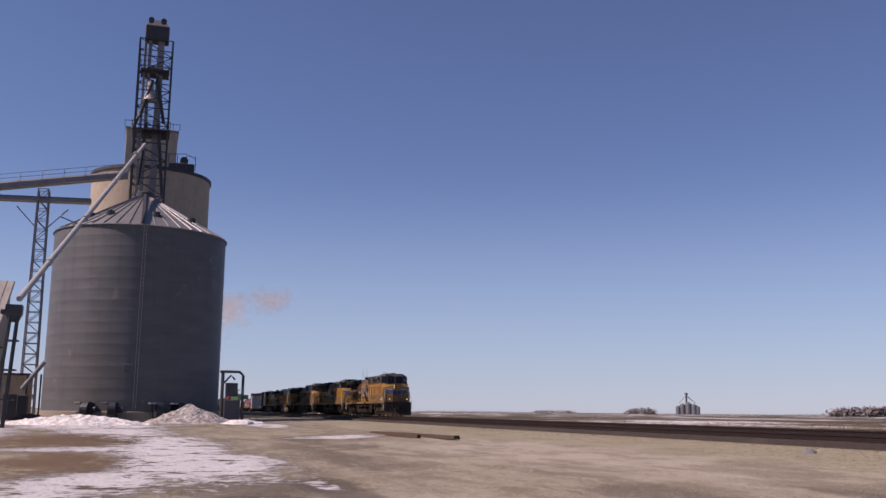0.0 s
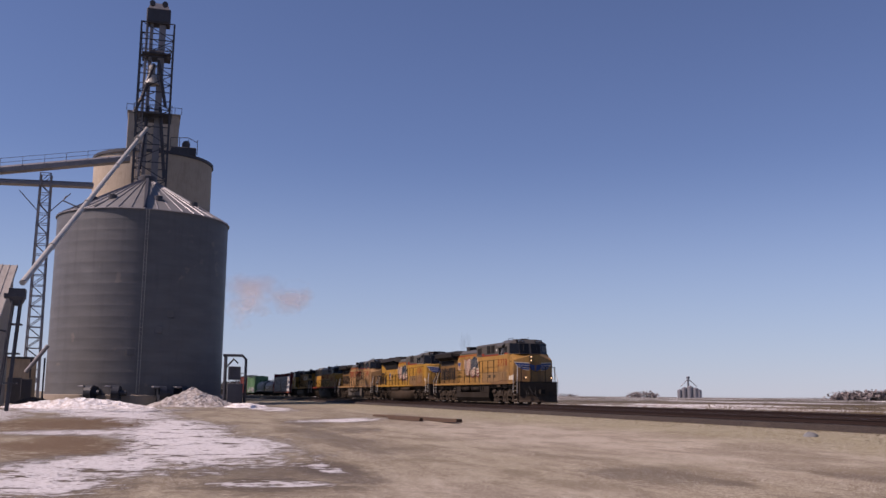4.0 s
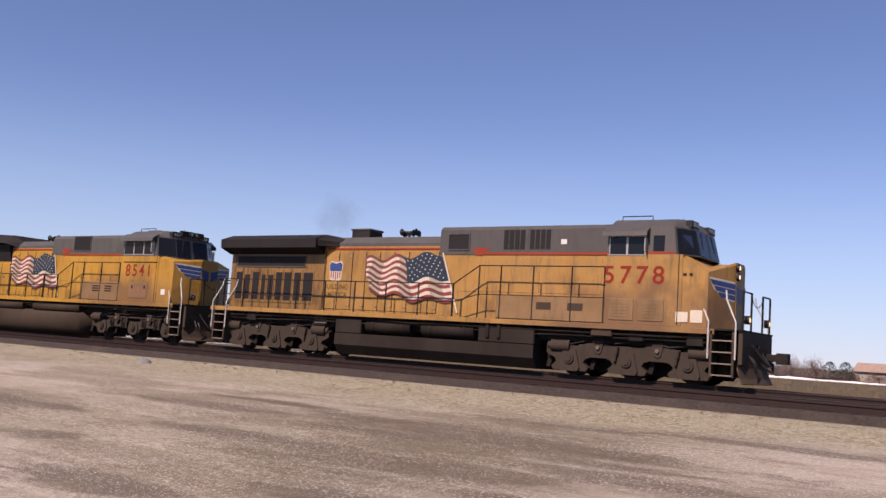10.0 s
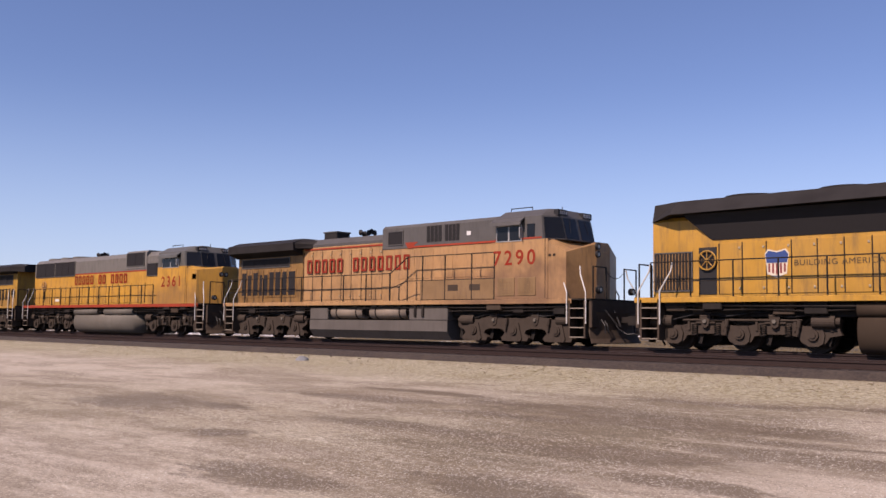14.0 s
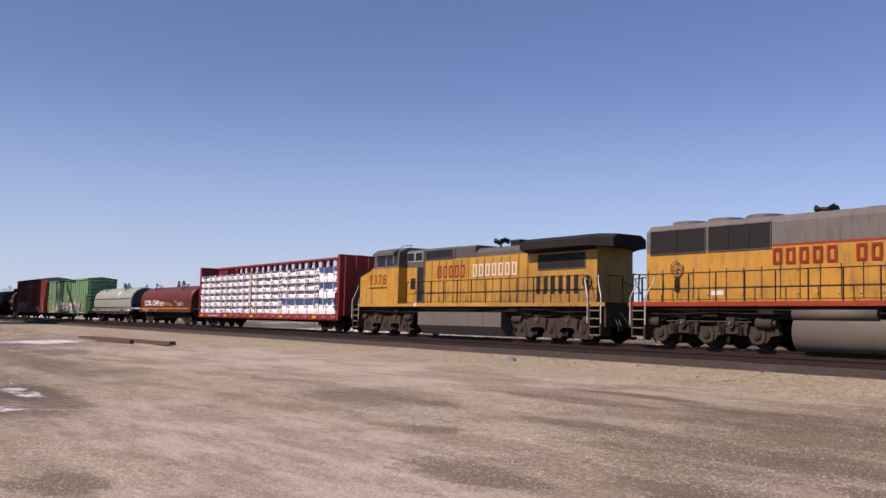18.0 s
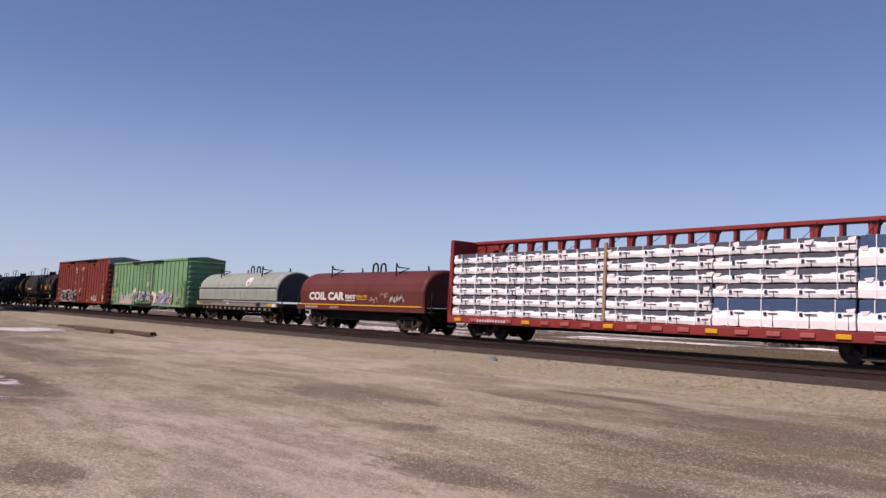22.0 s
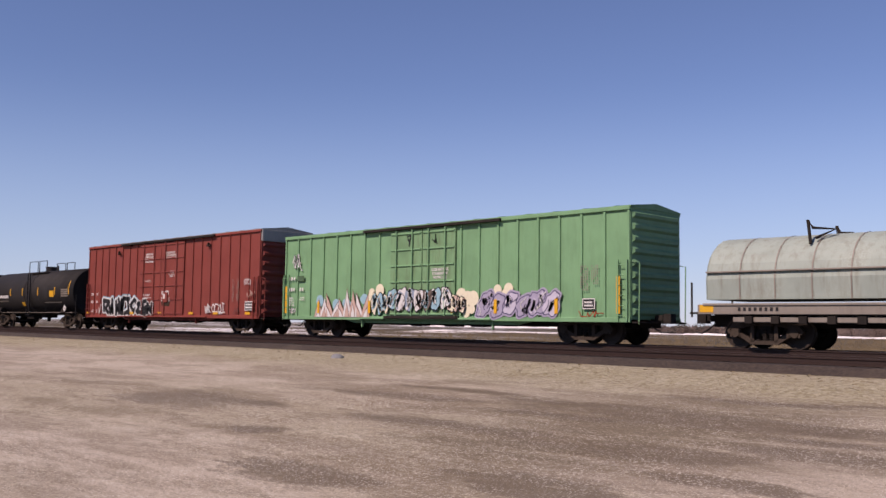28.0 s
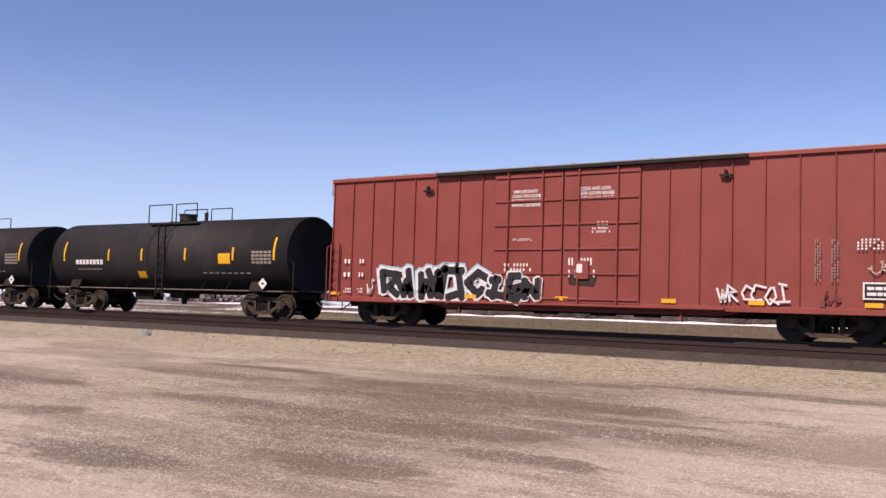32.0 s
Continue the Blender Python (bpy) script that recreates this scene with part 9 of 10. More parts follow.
for k in range(18):
    x = -11.6 + 0.65 * k
    part("siding_rib", box(bmesh.new(), x - 0.02, x + 0.02, 0.0, 0.03, 0.0 if not -4.5 < x < -2.5 else 3.5, 4.2 - (x) * 0.664 - 0.35), SIDING, sh)
ob = thing("scale_office", pose(-110, -12.6, gz(-110, -12.6)), "low tan outbuilding behind the bin", "shed")
part("wall", rbox(-2.5, 2.5, -2.6, 1.2, 0, 4.6, 0.03), CONC, ob)
part("roof", rbox(-2.7, 2.7, -2.8, 1.4, 4.6, 4.8, 0.02), STEELD, ob)
part("doorway", rbox(2.48, 2.55, -1.0, 0.4, 0, 2.6, 0.01), STEELD, ob)
ag = thing("incline_auger", pose(-97.5, -9.2, gz(-97, -9)), "small inclined auger against the bin", "auger")
part("auger_tube", cyl(bmesh.new(), (0, -1.6, 3.0), (0, 0.2, 5.6), 0.2, 10), STEELG, ag)
for y in (-1.2, 0.0):
    part("auger_leg", cyl(bmesh.new(), (0, y, 0), (0, y, 4.4), 0.09, 6), STEELD, ag)
part("auger_box", rbox(-0.5, 0.5, -1.9, -1.0, 0, 2.4, 0.04), STEELD, ag)

# railcar loading gantry and control box at the far side of the bin
gn = thing("loading_gantry", pose(-91.6, 8.2, gz(-91, 8)), "dark pipe gantry with a hanging control box", "gantry")
pts = [(0, 0.95, 0), (0, 0.95, 4.4), (0, 0.6, 4.75), (0, -1.2, 4.75)]
part("gantry_pipe", pipe(bmesh.new(), pts, 0.13, 8), STEELD, gn)
part("gantry_post", cyl(bmesh.new(), (0, -0.95, 0), (0, -0.95, 4.7), 0.16, 8), STEELD, gn)
part("gantry_arm", pipe(bmesh.new(), [(0.1, -0.9, 3.6), (0.1, -0.2, 4.4), (0.1, 0.2, 4.0)], 0.1, 6), STEELD, gn)
part("control_box", rbox(-0.4, 0.4, -0.65, 0.45, 2.45, 3.7, 0.04), STEELD, gn, "dark hanging cabinet")
part("lower_cabinet", rbox(-0.5, 0.6, -0.75, 0.7, 0.0, 2.1, 0.05), STEELD, gn, "dark ground cabinet")
for y in (0.1, 0.5, 0.9):
    part("rail_post", cyl(bmesh.new(), (0.3, y, 2.1), (0.3, y, 3.1), 0.03, 5), STEELG, gn)
part("guard_rail", cyl(bmesh.new(), (0.3, 0.0, 3.05), (0.3, 0.95, 3.05), 0.03, 5), STEELG, gn)


def heap(name, x, y, rx, ry, h, mat, label, cat, seed, peak=1.0):
    bm = bmesh.new()
    n, k = 72, 26
    rings_ = []
    for j in range(k + 1):
        u = j / k
        rows_ = []
        for i in range(n):
            a = 2 * math.pi * i / n
            rr = (1 - u) * (1 + 0.22 * noise.noise(Vector((math.cos(a) * 1.6, math.sin(a) * 1.6, seed))))
            zz = h * (1 - (1 - u) ** peak) * (1 + 0.15 * noise.noise(Vector((math.cos(a) * 2, math.sin(a) * 2, seed + u * 3))))
            xx, yy = x + rx * rr * math.cos(a), y + ry * rr * math.sin(a)
            rows_.append((xx + 0.15 * noise.noise(Vector((xx * 2.1, yy * 2.1, seed))), yy, gz(xx, yy) - 0.06 + zz + (0.16 * noise.noise(Vector((xx * 1.8, yy * 1.8, seed + 7))) + 0.09 * noise.noise(Vector((xx * 4.1, yy * 4.1, seed + 3)))) * (1 if j else 0)))
        rings_.append(rows_)
    loft(bm, rings_)
    return solid(name, bm, mat, label, cat, smooth=False)


heap("snow_pile", -88.0, 4.3, 4.2, 3.9, 1.75, SNOWD, "grey-white pile of ploughed snow beside the bin", "snow pile", 3.1, 1.0)
heap("snow_bank", -80.0, -4.6, 4.0, 5.6, 0.75, SNOWM, "low ragged bank of ploughed snow", "snow bank", 5.7, 1.8)
heap("earth_heap", -84.5, -8.6, 3.0, 2.4, 0.75, DIRT, "dark heap of earth and old snow", "earth heap", 9.2, 1.6)
heap("snow_bank", -86.0, 8.6, 5.0, 2.0, 0.35, SNOWM, "low ragged bank of ploughed snow", "snow bank", 11.7, 1.8)

# timbers lying by the track, and a broken block of concrete
for x0, y0, x1, y1, w in ((-51.4, 12.3, -39.5, 13.2, 0.30), (-47.0, 12.0, -42.5, 12.35, 0.20)):
    a = math.degrees(math.atan2(y1 - y0, x1 - x0))
    L = math.hypot(x1 - x0, y1 - y0)
    bm = bmesh.new()
    rr = []
    for k in range(13):
        x = L * k / 12
        o = 0.04 * noise.noise(Vector((x * 0.7, w, 2)))
        rr.append([(x, y + o, z + o * 0.6) for y, z in ((-w / 2, 0), (w / 2, 0), (w / 2 - 0.03, 0.10 + 0.06 * k / 12), (-w / 2 + 0.03, 0.11 + 0.05 * k / 12))])
    tb = solid("timber_beam", loft(bm, rr), LOG, "weathered dark timber lying on the gravel", "timber", "timbers by the track")
    tb.matrix_world = pose(x0, y0, gz(x0, y0) + 0.02, 0, -math.degrees(math.atan2(gz(x1, y1) - gz(x0, y0), L)), a)
bm = bmesh.new()
bmesh.ops.create_icosphere(bm, subdivisions=3, radius=0.19)
for v in bm.verts:
    d = 1 + 0.35 * noise.noise(v.co * 3.3) + 0.1 * noise.noise(v.co * 9)
    v.co = Vector((v.co.x * d * 1.1, v.co.y * d, max(-0.05, v.co.z * d * 0.72)))
rk = solid("broken_concrete_block", bm, paint("pale_broken_concrete", (0.22, 0.23, 0.24), dirt=(0.10, 0.09, 0.085), rough=0.9), "pale lump of broken concrete beside the siding", "rock")
rk.location = (-21.9, 17.45, gz(-21.9, 17.4) + 0.02)

# loose stones over the yard, denser and paler along the verge
rnd = random.Random(77)
V, F = [], []
for i in range(20000):
    if i < 10000:
        x, y = rnd.uniform(-28, 6), rnd.uniform(5, 14)
        sz = rnd.choice((0.004, 0.005, 0.007, 0.010))
    else:
        x, y = rnd.uniform(-46, 8), rnd.triangular(14, 20.6, 18.5)
        sz = rnd.choice((0.008, 0.010, 0.014, 0.02))
    z = gz(x, y) + 0.05 * noise.noise(Vector((x * 0.35, y * 0.35, 0))) * (1 if y < 19 else 0)
    b0 = len(V)
    a = rnd.uniform(0, 3)
    for dx, dy, dz in ((1, 0, 0.1), (-0.5, 0.85, 0), (-0.5, -0.85, 0.1), (0.1, 0, 1.0)):
        k = sz * rnd.uniform(0.7, 1.4)
        V.append((x + k * (dx * math.cos(a) - dy * math.sin(a)), y + k * (dx * math.sin(a) + dy * math.cos(a)), z + k * dz * 0.4))
    F += [(b0, b0 + 1, b0 + 3), (b0 + 1, b0 + 2, b0 + 3), (b0 + 2, b0, b0 + 3)]
me = bpy.data.meshes.new("gravel")
me.from_pydata(V, [], F)
m, nt, b = mat_new("limestone_chips")
gi = nt.nodes.new("ShaderNodeNewGeometry")
nt.links.new(mixc(nt, gi.outputs["Random Per Island"], (0.24, 0.205, 0.15), (0.50, 0.45, 0.36)), b.inputs["Base Color"])
b.inputs["Roughness"].default_value = 0.9
me.materials.append(m)
tagged(new("gravel", me), "loose limestone chips scattered over the yard", "gravel", kind="stuff")

# clumps of dry grass along the verge
V, F = [], []
for i in range(1300):
    x, y = rnd.uniform(-60, 10), rnd.triangular(16.0, 20.9, 20.2) if i % 3 else rnd.uniform(29.6, 34)
    z = gz(x, y)
    for k in range(6):
        a, h = rnd.uniform(0, 6.28), rnd.uniform(0.012, 0.03) * (1 if y < 22 else 7.0)
        b0 = len(V)
        V += [(x + 0.03 * math.cos(a), y + 0.03 * math.sin(a), z), (x - 0.02 * math.sin(a), y + 0.02 * math.cos(a), z), (x + 0.09 * math.cos(a), y + 0.09 * math.sin(a), z + h)]
        F.append((b0, b0 + 1, b0 + 2))
me = bpy.data.meshes.new("dry_grass")
me.from_pydata(V, [], F)
me.materials.append(plain("straw_grass", (0.27, 0.215, 0.125), 0.9, vary=0.3))
tagged(new("dry_grass", me), "short dry grass tufts along the track", "grass", kind="stuff")

# ---- distance: trees, farm, far elevator, steam ----
BARK = plain("grey_brown_bark", (0.12, 0.085, 0.065), 0.9, vary=0.3)
TWIG = plain("bare_winter_twigs", (0.27, 0.20, 0.17), 0.9, vary=0.3)
PINE = plain("dark_evergreen_needles", (0.030, 0.045, 0.028), 0.9, vary=0.4)
# distance haze over the bare woods is painted into this pale colour
HAZEWOOD = plain("hazed_far_woods", (0.34, 0.295, 0.29), 1.0, vary=0.3, scale=0.05, bumpy=0)


def bare_tree(x, y, h, w, seed, label):
    """Winter tree: tapered trunk, limbs and a ragged cloud of fine twigs."""
    rnd = random.Random(seed)
    th = thing("bare_tree", pose(x, y, gz(x, y)), label, "tree", "trees beyond the field")
    bm = cyl(bmesh.new(), (0, 0, 0), (0, 0, h * 0.4), 0.16, 8, 0.09)
    tips = []
    for k in range(16):
        a = rnd.uniform(0, 6.28)
        z0 = h * rnd.uniform(0.12, 0.4)
        t = (w * 0.5 * math.cos(a) * rnd.uniform(0.4, 0.9), w * 0.5 * math.sin(a) * rnd.uniform(0.4, 0.9), h * rnd.uniform(0.3, 0.75))
        cyl(bm, (0, 0, z0), t, 0.07, 5, 0.02)
        tips.append(((0, 0, z0), t))
    part("trunk", bm, BARK, th)
    bm = bmesh.new()
    for k in range(int(900 + 60 * w * h)):
        u, a, v = rnd.random() ** 0.5, rnd.uniform(0, 6.28), rnd.random()
        lump = 1 + 0.22 * math.sin(3 * a + seed) + 0.15 * math.sin(5 * a + 2 * seed)
        p = Vector((u * w * 0.5 * math.cos(a), u * w * 0.5 * math.sin(a), 0))
        p.z = h * 0.92 * lump ** 0.5 * (0.06 + 0.94 * v ** 0.8) * max(0.05, 1 - u ** 2.2) ** 0.5 * rnd.uniform(0.85, 1.05)
        d = Vector((0.6 * p.x / w + rnd.gauss(0, 0.5), 0.6 * p.y / w + rnd.gauss(0, 0.5), rnd.uniform(0.1, 1.0))).normalized() * rnd.uniform(0.3, 0.8)
        q = p + d
        o = Vector((rnd.uniform(-1, 1), rnd.uniform(-1, 1), 0)) * 0.026
        bm.faces.new([bm.verts.new(t_) for t_ in (p - o, p + o, q)])
    part("crown", bm, TWIG, th, "bare twiggy crown")


def pine(x, y, h, w, seed):
    rnd = random.Random(seed)
    th = thing("evergreen_tree", pose(x, y, gz(x, y)), "dark evergreen tree in the far shelter belt", "tree", "trees beyond the field")
    part("trunk", cyl(bmesh.new(), (0, 0, 0), (0, 0, h * 0.9), 0.14, 7, 0.03), BARK, th)
    bm = bmesh.new()
    for k in range(1100):
        u = rnd.random() ** 0.8
        a = rnd.uniform(0, 6.28)
        r = w * 0.5 * max(0.0, 1 - u ** 2.4) ** 0.5 * rnd.uniform(0.55, 1.1)
        p = Vector((r * math.cos(a), r * math.sin(a), h * (0.04 + 0.94 * u)))
        s = 0.05 * h * rnd.uniform(0.6, 1.2)
        q = [p + Vector((rnd.uniform(-s, s), rnd.uniform(-s, s), rnd.uniform(-s, s) * 0.6)) for _ in range(3)]
        bm.faces.new([bm.verts.new(v) for v in q])
    part("crown", bm, PINE, th, "ragged dark needles")


bare_tree(-70.0, 177, 6.6, 8.5, 1, "wide bare bush with fine reddish twigs")
bare_tree(-66.0, 178, 4.6, 5.0, 2, "bare bush with fine reddish twigs")
bare_tree(-49.0, 184, 4.2, 4.5, 3, "bare bush with fine reddish twigs")
bare_tree(-45.0, 185, 4.6, 4.6, 4, "bare bush with fine reddish twigs")
bare_tree(-40.8, 186, 4.6, 4.2, 5, "bare bush with fine reddish twigs")
bare_tree(-58.0, 188, 3.4, 4.5, 6, "bare bush with fine reddish twigs")
rnd = random.Random(9)
for k in range(64):
    x = -124 + k * 1.9 + rnd.uniform(-0.8, 0.8)
    y = 196 + (x + 124) * 0.30 + rnd.uniform(-3, 3)
    if k % 3 == 2:
        bare_tree(x, y - 6, rnd.uniform(2.0, 3.0), rnd.uniform(4.0, 6.0), 100 + k, "low bare bush with brown twigs")
    else:
        tall = rnd.random() ** 3
        pine(x, y, 2.0 + 2.2 * tall, rnd.uniform(3.6, 5.0) - 1.4 * tall, 200 + k)
EVERGREENS = [(-42.4, 205, 3.8, 3.2, 501), (-39.3, 205, 3.9, 3.4, 502), (-84.0, 198, 4.0, 3.8, 503), (-97.0, 196, 3.4, 3.6, 504)]
BARES = [(-46.0, 204, 4.6, 4.2, 601), (-49.5, 204, 4.2, 4.0, 602), (-28.0, 207, 4.2, 3.8, 603)]
fh = thing("farm_building", pose(-68.8, 226, gz(-68, 226), 0, 0, 8) @ Matrix.Scale(0.8, 4), "low building with a tan gabled roof among trees", "building")
ROOFT = paint("tan_roof", (0.42, 0.30, 0.23), amount=0.2, rough=0.8)
part("wall", rbox(-5.2, 5.2, -4, 4, 0, 2.7, 0.03), paint("cream_wall", (0.55, 0.5, 0.42), amount=0.2), fh)
part("roof", extr_x(bmesh.new(), [(-4.6, 2.5), (0, 4.6), (4.6, 2.5), (4.6, 2.7), (0, 4.85), (-4.6, 2.7)], -5.6, 5.6), ROOFT, fh)
part("wing_roof", extr_y(bmesh.new(), [(-5.0, 2.5), (-1.4, 4.1), (2.2, 2.5)], -7.0, -2.0), ROOFT, fh)
part("wing_wall", rbox(-4.6, 1.8, -6.6, -3.9, 0, 2.6, 0.03), paint("cream_wing_wall", (0.55, 0.5, 0.42), amount=0.2), fh)
for x in (-3.4, -0.6, 3.2):
    part("window", rbox(x, x + 1.0, -6.68 if x < 2 else -4.06, -6.58 if x < 2 else -3.98, 1.0, 2.0, 0.01), GLASS, fh)

for x, y, h, w, k in EVERGREENS:
    pine(x, y, h, w, k)
for x, y, h, w, k in BARES:
    bare_tree(x, y, h, w, k, "bare tree with fine brown twigs at the field edge")
f2 = thing("farm_building", pose(-35.5, 222, gz(-35, 222), 0, 0, -6) @ Matrix.Scale(0.85, 4), "low house with a grey-tan gabled roof behind the trees", "building")
part("wall", rbox(-5.2, 5.2, -4, 4, 0, 2.7, 0.03), paint("tan_wall", (0.45, 0.38, 0.31), amount=0.2), f2)
part("roof", extr_x(bmesh.new(), [(-4.6, 2.5), (0, 4.6), (4.6, 2.5), (4.6, 2.7), (0, 4.85), (-4.6, 2.7)], -5.6, 5.6), ROOFT, f2)

# tufted stubble in the field and the long drift of snow before the thicket
rnd = random.Random(61)
V, F = [], []
for i in range(16000):
    y = 31 + 120 * rnd.random() ** 1.7
    x = -y * math.tan(rnd.uniform(-0.35, 1.38)) - 8
    z = gz(x, y)
    for k in range(5):
        a, h, w = rnd.uniform(0, 6.28), rnd.uniform(0.08, 0.32), rnd.uniform(0.02, 0.05)
        dx, dy, b0 = rnd.gauss(0, 0.16), rnd.gauss(0, 0.16), len(V)
        V += [(x + dx - w, y + dy, z - 0.05), (x + dx + w, y + dy, z - 0.05), (x + dx + 0.12 * math.cos(a), y + dy + 0.12 * math.sin(a), z + h)]
        F.append((b0, b0 + 1, b0 + 2))
me_ = bpy.data.meshes.new("stubble")
me_.from_pydata(V, [], F)
me_.materials.append(plain("dead_field_grass", (0.17, 0.132, 0.08), 0.95, vary=0.45, scale=0.6, bumpy=0))
tagged(new("stubble", me_), "tufts of dead brown grass over the far field", "grass", kind="stuff")
for xa, xb, yy, step, tall in ((-118, 20, 171, 1.15, 1.0), (-152, -108, 141, 0.9, 0.75), (-132, -112, 118, 0.7, 0.45), (-440, -270, 395, 3.0, 2.6), (-62, -46, 63, 0.5, 0.35), (-66, -60, 54, 0.4, 0.35)):
    rr = []
    n = int((xb - xa) / step)
    for k in range(n + 1):
        x = xa + step * k
        h = tall * (0.27 + 0.24 * noise.noise(Vector((x * 0.13, 0, 4))) + 0.12 * noise.noise(Vector((x * 0.7, 0, 8)))) * min(1, (k + 0.3) / 8, (n - k + 0.3) / 8)
        y = yy + 2.0 * noise.noise(Vector((x * 0.05, 3, 0)))
        z = gz(x, y)
        rr.append([(x, y - 2.2, z - 0.15), (x, y - 0.9, z + h * 0.7), (x, y, z + h), (x, y + 1.6, z + h * 0.6), (x, y + 3, z - 0.15)])
    solid("snow_drift", loft(bmesh.new(), rr), SNOWM, "long low drift of clean snow along the field edge" if yy == 171 else "thin drift of clean snow lying in the stubble field", "snow drift", smooth=True)

# far elevator on the horizon
fe = thing("far_grain_elevator", pose(-1017, 636, 0.5), "far grey grain elevator with bins and a leg", "grain elevator")
for k, (t, r_, h) in enumerate(((-10, 3.2, 9), (-4.5, 3.6, 11.5), (2, 4.0, 13), (8.5, 3.6, 11), (13, 2.8, 9))):
    dx, dy = t * 0.53, t * 0.85
    part("bin", loft(bmesh.new(), [ring(r_, 0, 20, dx, dy), ring(r_, h, 20, dx, dy), ring(0.6, h + r_ * 0.5, 20, dx, dy)]), STEELG, fe)
part("leg", rbox(-0.9, 0.9, -0.9, 0.9, 0, 25, 0.1), STEELG, fe)
part("leg_head", rbox(-1.5, 1.5, -1.5, 1.5, 23.5, 26.0, 0.2), STEELG, fe)
for t in (-9, 10):
    part("spout", cyl(bmesh.new(), (0, 0, 23), (t * 0.53, t * 0.85, 14), 0.5, 6), STEELG, fe)


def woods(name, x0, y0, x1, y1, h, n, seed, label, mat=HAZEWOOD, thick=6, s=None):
    """A far strip of bare woodland: many small clumps with a broken skyline."""
    rnd = random.Random(seed)
    V, F = [], []
    for i in range(n):
        u = rnd.random()
        x, y = x0 + (x1 - x0) * u + rnd.uniform(-thick, thick), y0 + (y1 - y0) * u + rnd.uniform(-thick, thick)
        hh = h * (0.55 + 0.45 * rnd.random()) * (0.6 + 0.4 * math.sin(math.pi * min(1, max(0, u))) ** 0.4)
        for k in range(5):
            b0 = len(V)
            z = hh * rnd.uniform(0.1, 1.0)
            s = s or h * 0.22
            cx, cy = x + rnd.uniform(-s, s), y + rnd.uniform(-s, s)
            V += [(cx + rnd.uniform(-s, s), cy + rnd.uniform(-s, s), max(0, z - s * rnd.random())), (cx + rnd.uniform(-s, s), cy + rnd.uniform(-s, s), max(0, z - s * rnd.random())), (cx, cy, z)]
            F.append((b0, b0 + 1, b0 + 2))
    me_ = bpy.data.meshes.new(name)
    me_.from_pydata(V, [], F)
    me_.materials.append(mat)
    tagged(new(name, me_), label, "woods", kind="stuff")


THICKET = plain("brown_thicket", (0.19, 0.155, 0.135), 1.0, vary=0.5, scale=0.4, bumpy=0)
woods("thicket", -135, 194, -70, 212, 2.3, 3600, 21, "low brown thicket along the far field edge", THICKET, 3, 0.55)
woods("thicket", -74, 212, 10, 236, 2.5, 4800, 22, "low brown thicket along the far field edge", THICKET, 3, 0.55)
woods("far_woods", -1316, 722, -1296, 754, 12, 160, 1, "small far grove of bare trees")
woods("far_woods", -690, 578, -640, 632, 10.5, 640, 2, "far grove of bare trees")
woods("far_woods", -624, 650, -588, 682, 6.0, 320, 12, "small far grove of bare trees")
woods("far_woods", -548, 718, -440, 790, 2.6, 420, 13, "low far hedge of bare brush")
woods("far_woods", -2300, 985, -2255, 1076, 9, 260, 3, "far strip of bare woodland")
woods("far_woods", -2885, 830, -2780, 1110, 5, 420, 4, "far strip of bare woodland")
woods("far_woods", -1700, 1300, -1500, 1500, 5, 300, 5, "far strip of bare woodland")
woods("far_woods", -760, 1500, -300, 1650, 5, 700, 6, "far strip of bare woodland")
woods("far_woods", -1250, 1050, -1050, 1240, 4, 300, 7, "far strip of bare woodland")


# steam drifting from behind the bin and the engine's thin exhaust: soft layered clouds
def vapour(name, col, dens, rx, ry, rz, seed):
    m_ = bpy.data.materials.new(name)
    m_.use_nodes = True
    nt_ = m_.node_tree
    nt_.nodes.remove(nt_.nodes["Principled BSDF"])
    clear, back, front = (nt_.nodes.new("ShaderNodeBsdf" + k) for k in ("Transparent", "Translucent", "Diffuse"))
    both, mix = nt_.nodes.new("ShaderNodeMixShader"), nt_.nodes.new("ShaderNodeMixShader")
    for n_ in (back, front):
        n_.inputs["Color"].default_value = (*col, 1)
    nt_.links.new(front.outputs[0], both.inputs[1])
    nt_.links.new(back.outputs[0], both.inputs[2])
    nt_.links.new(clear.outputs[0], mix.inputs[1])
    nt_.links.new(both.outputs[0], mix.inputs[2])
    nt_.links.new(mix.outputs[0], nt_.nodes["Material Output"].inputs["Surface"])
    v = coords(nt_, (0.35 / rx, 1 / ry, 1 / rz))
    ln = nt_.nodes.new("ShaderNodeVectorMath")
    ln.operation = "LENGTH"
    nt_.links.new(v, ln.inputs[0])
    n_ = noise_tex(nt_, coords(nt_, off=(seed * 9.0, 0, 0)), 1.0 / ry, 3, 0.5)
    d_ = math2(nt_, "ADD", ln.outputs["Value"], math2(nt_, "MULTIPLY", math2(nt_, "SUBTRACT", n_, 0.5), 2.6))
    al = math2(nt_, "POWER", ramp(nt_, d_, 1.0, 0.1), 1.3)
    nt_.links.new(math2(nt_, "MULTIPLY", al, dens), mix.inputs[0])
    return m_


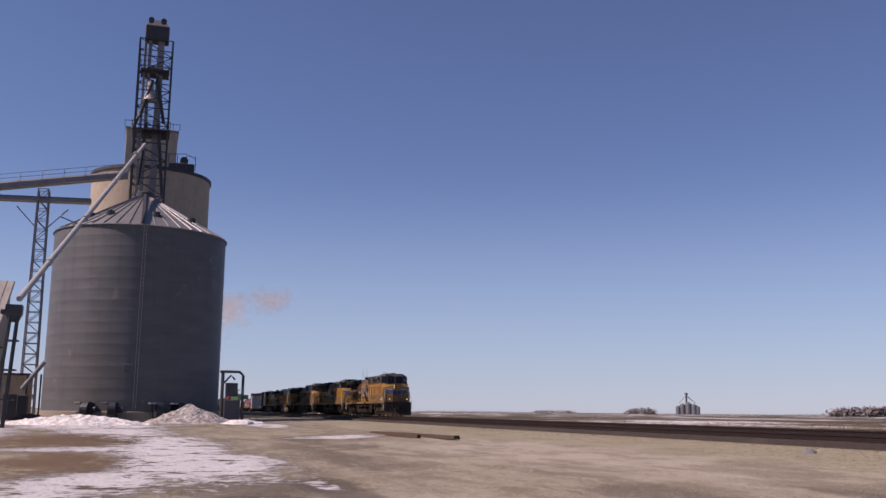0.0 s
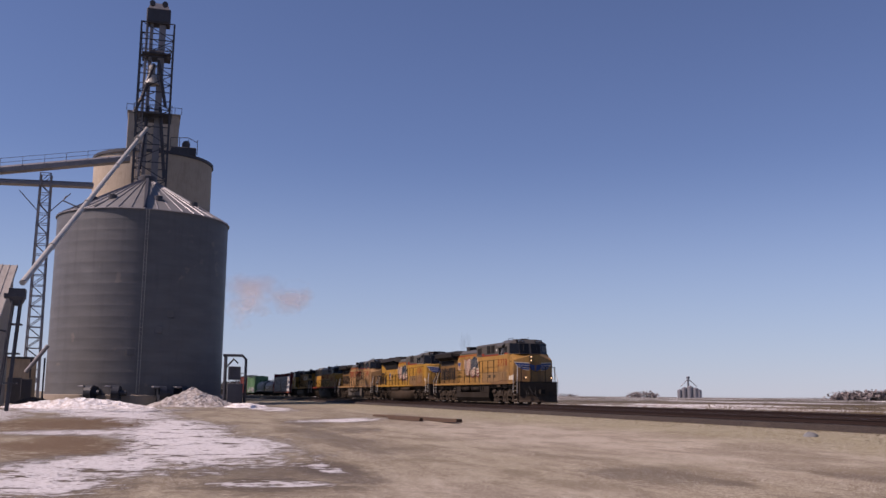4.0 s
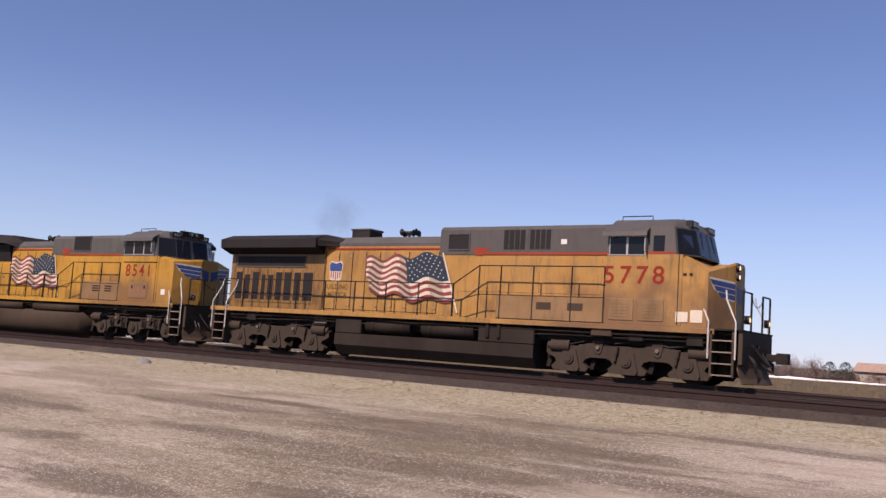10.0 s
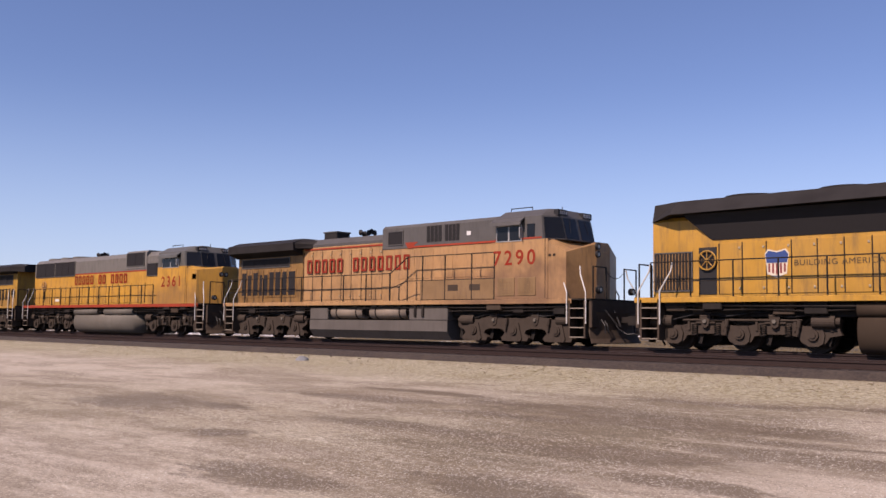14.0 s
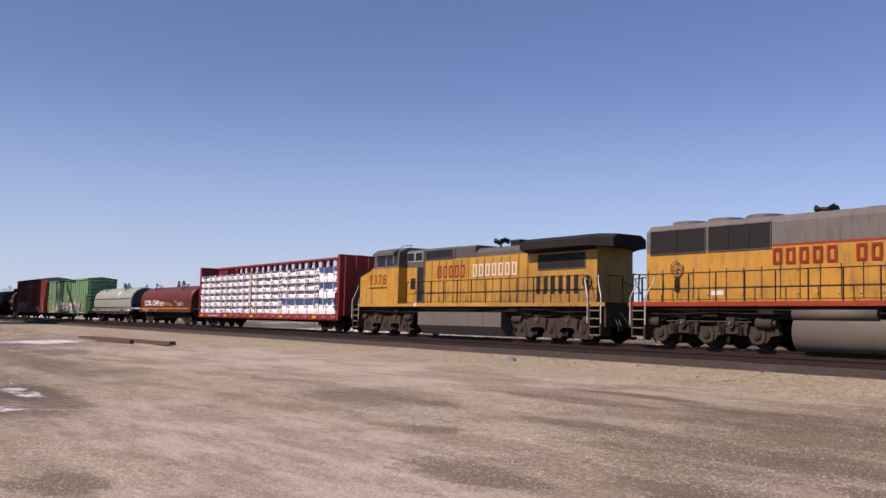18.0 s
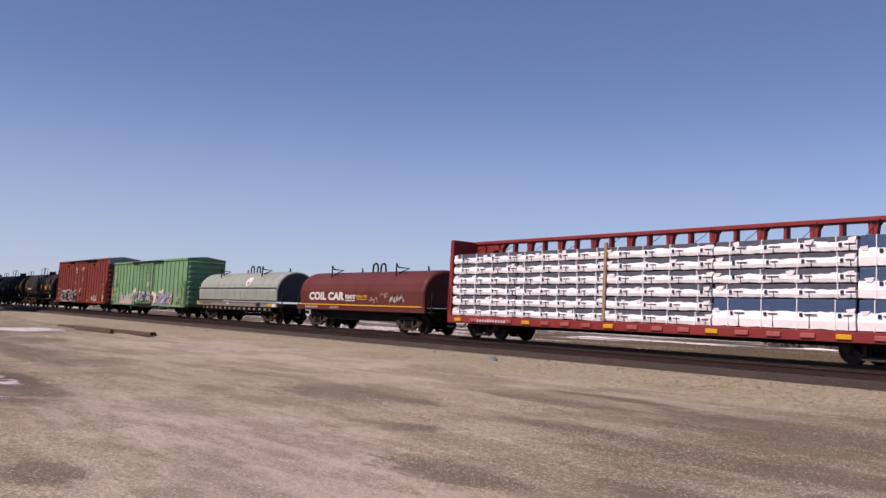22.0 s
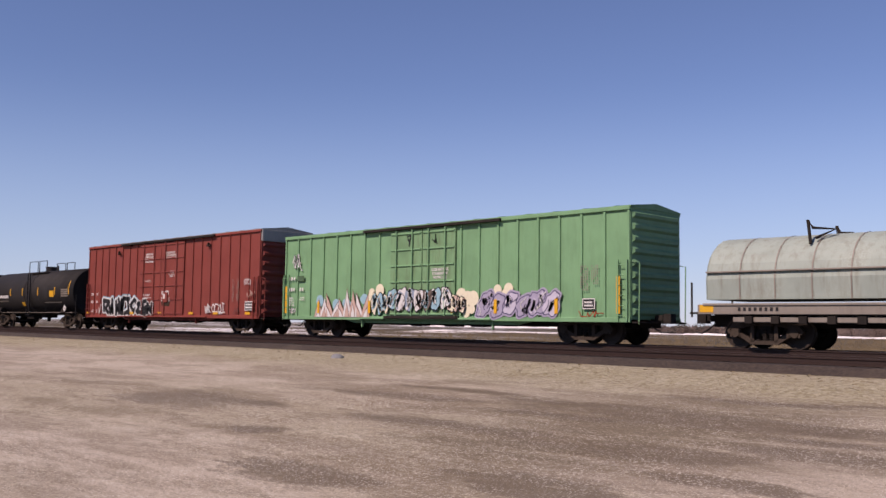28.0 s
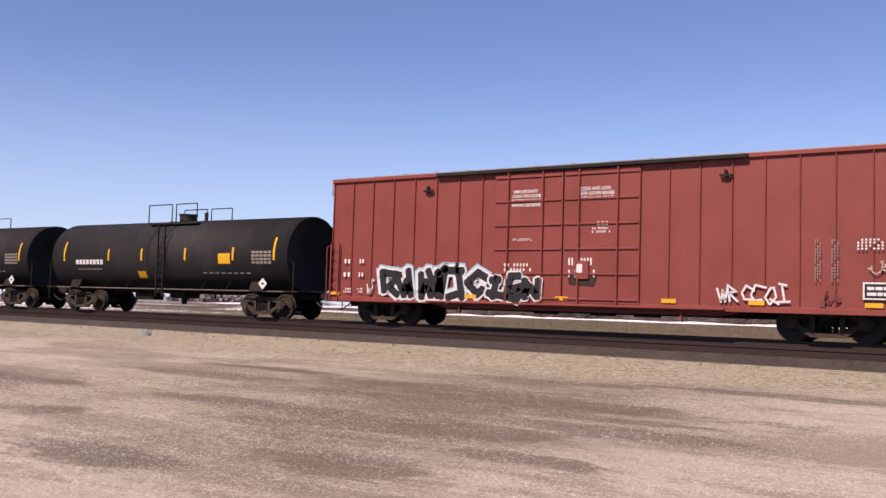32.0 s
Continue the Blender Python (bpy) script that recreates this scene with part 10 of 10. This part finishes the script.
def puff(name, x, y, z, rx, ry, rz, col, dens, label, seed, drift):
    """Two gently wavy layers, each with a soft ragged edge."""
    rnd = random.Random(seed)
    bm = bmesh.new()
    for i in range(2):
        u = -0.4 + 0.8 * i
        k = (1 - u * u * 0.7) ** 0.5 * 1.25
        rows = []
        for a in range(9):
            zz = (a / 4 - 1) * rz * k
            rows.append([(u * rx - (0.8 * zz if rx > 2 else 0) + 0.2 * rx * noise.noise(Vector((bq / 4, a / 4, i + seed))), (bq / 4 - 1) * ry * k, zz) for bq in range(9)])
        vs = [[bm.verts.new(q) for q in r_] for r_ in rows]
        for a in range(8):
            for bq in range(8):
                bm.faces.new((vs[a][bq], vs[a][bq + 1], vs[a + 1][bq + 1], vs[a + 1][bq]))
    ob = part(name, bm, vapour(name + "_vapour", col, dens, rx, ry, rz, seed), None, smooth=True)
    tagged(ob, label, "smoke", kind="stuff")
    ob.visible_shadow = False
    ob.matrix_world = pose(x, y, z)
    PUFFS.append((ob, (x, y, z), drift))


PUFFS = []
PINKW, GREYW = (0.66, 0.60, 0.60), (0.74, 0.71, 0.72)
puff("steam_puff", -299, 24.0, 31, 4, 7, 8.5, GREYW, 0.5, "grey white steam rising behind the bin", 1, (0, 2.4, -0.3))
puff("steam_puff", -299, 37.0, 36.5, 4, 8.5, 6.0, PINKW, 0.42, "faint pinkish wisp of steam", 2, (0, 2.6, -1.2))
puff("steam_puff", -300, 22.0, 34, 4, 11, 6.5, PINKW, 0.34, "faint pinkish steam drifting behind the bin", 3, (0, 3.4, 0.2))
SOOTY = (0.06, 0.055, 0.055)
puff("exhaust_smoke", 0, 0, 0, 0.6, 1.5, 0.9, SOOTY, 0.12, "thin dark exhaust haze over the leading engine", 7, None)


# ---- movement ----
def mark(t):
    """How far the train has come along the line at t seconds."""
    a = (t - 15) / 10
    return 87.19 * a - 0.45 * a * a - 1.6 * (1 - sm(3.0, 9.5, t)) - 2.8 * max(0.0, 1 - t / 5.5) ** 1.6


def motions():
    for th, off in TRAIN:
        walk(th, [(t, pose(mark(t) + off, MAIN_Y, TOP)) for t in range(0, 33)])
    for (ob, _, _), off, z in zip(PUFFS[3:], (21.0,), (5.0,)):
        walk(ob, [(t, pose(mark(t) + off, MAIN_Y - 0.2, TOP + z, 0, 0, 90)) for t in range(0, 33)])
    for ob, (x, y, z), (dx, dy, dz) in PUFFS[:3]:
        walk(ob, [(t, pose(x + dx * t, y + dy * min(t, 5) * 0.5 - 1.6 * max(0, t - 8), z + dz * min(t, 8))) for t in (0, 2.5, 5, 8, 12, 20, 32)])
    for ws, x, r in SPIN:
        walk(ws, [(k / 15, pose(x, 0, r, 0, math.degrees(mark(k / 15) / r), 0)) for k in range(0, 481)])


motions()
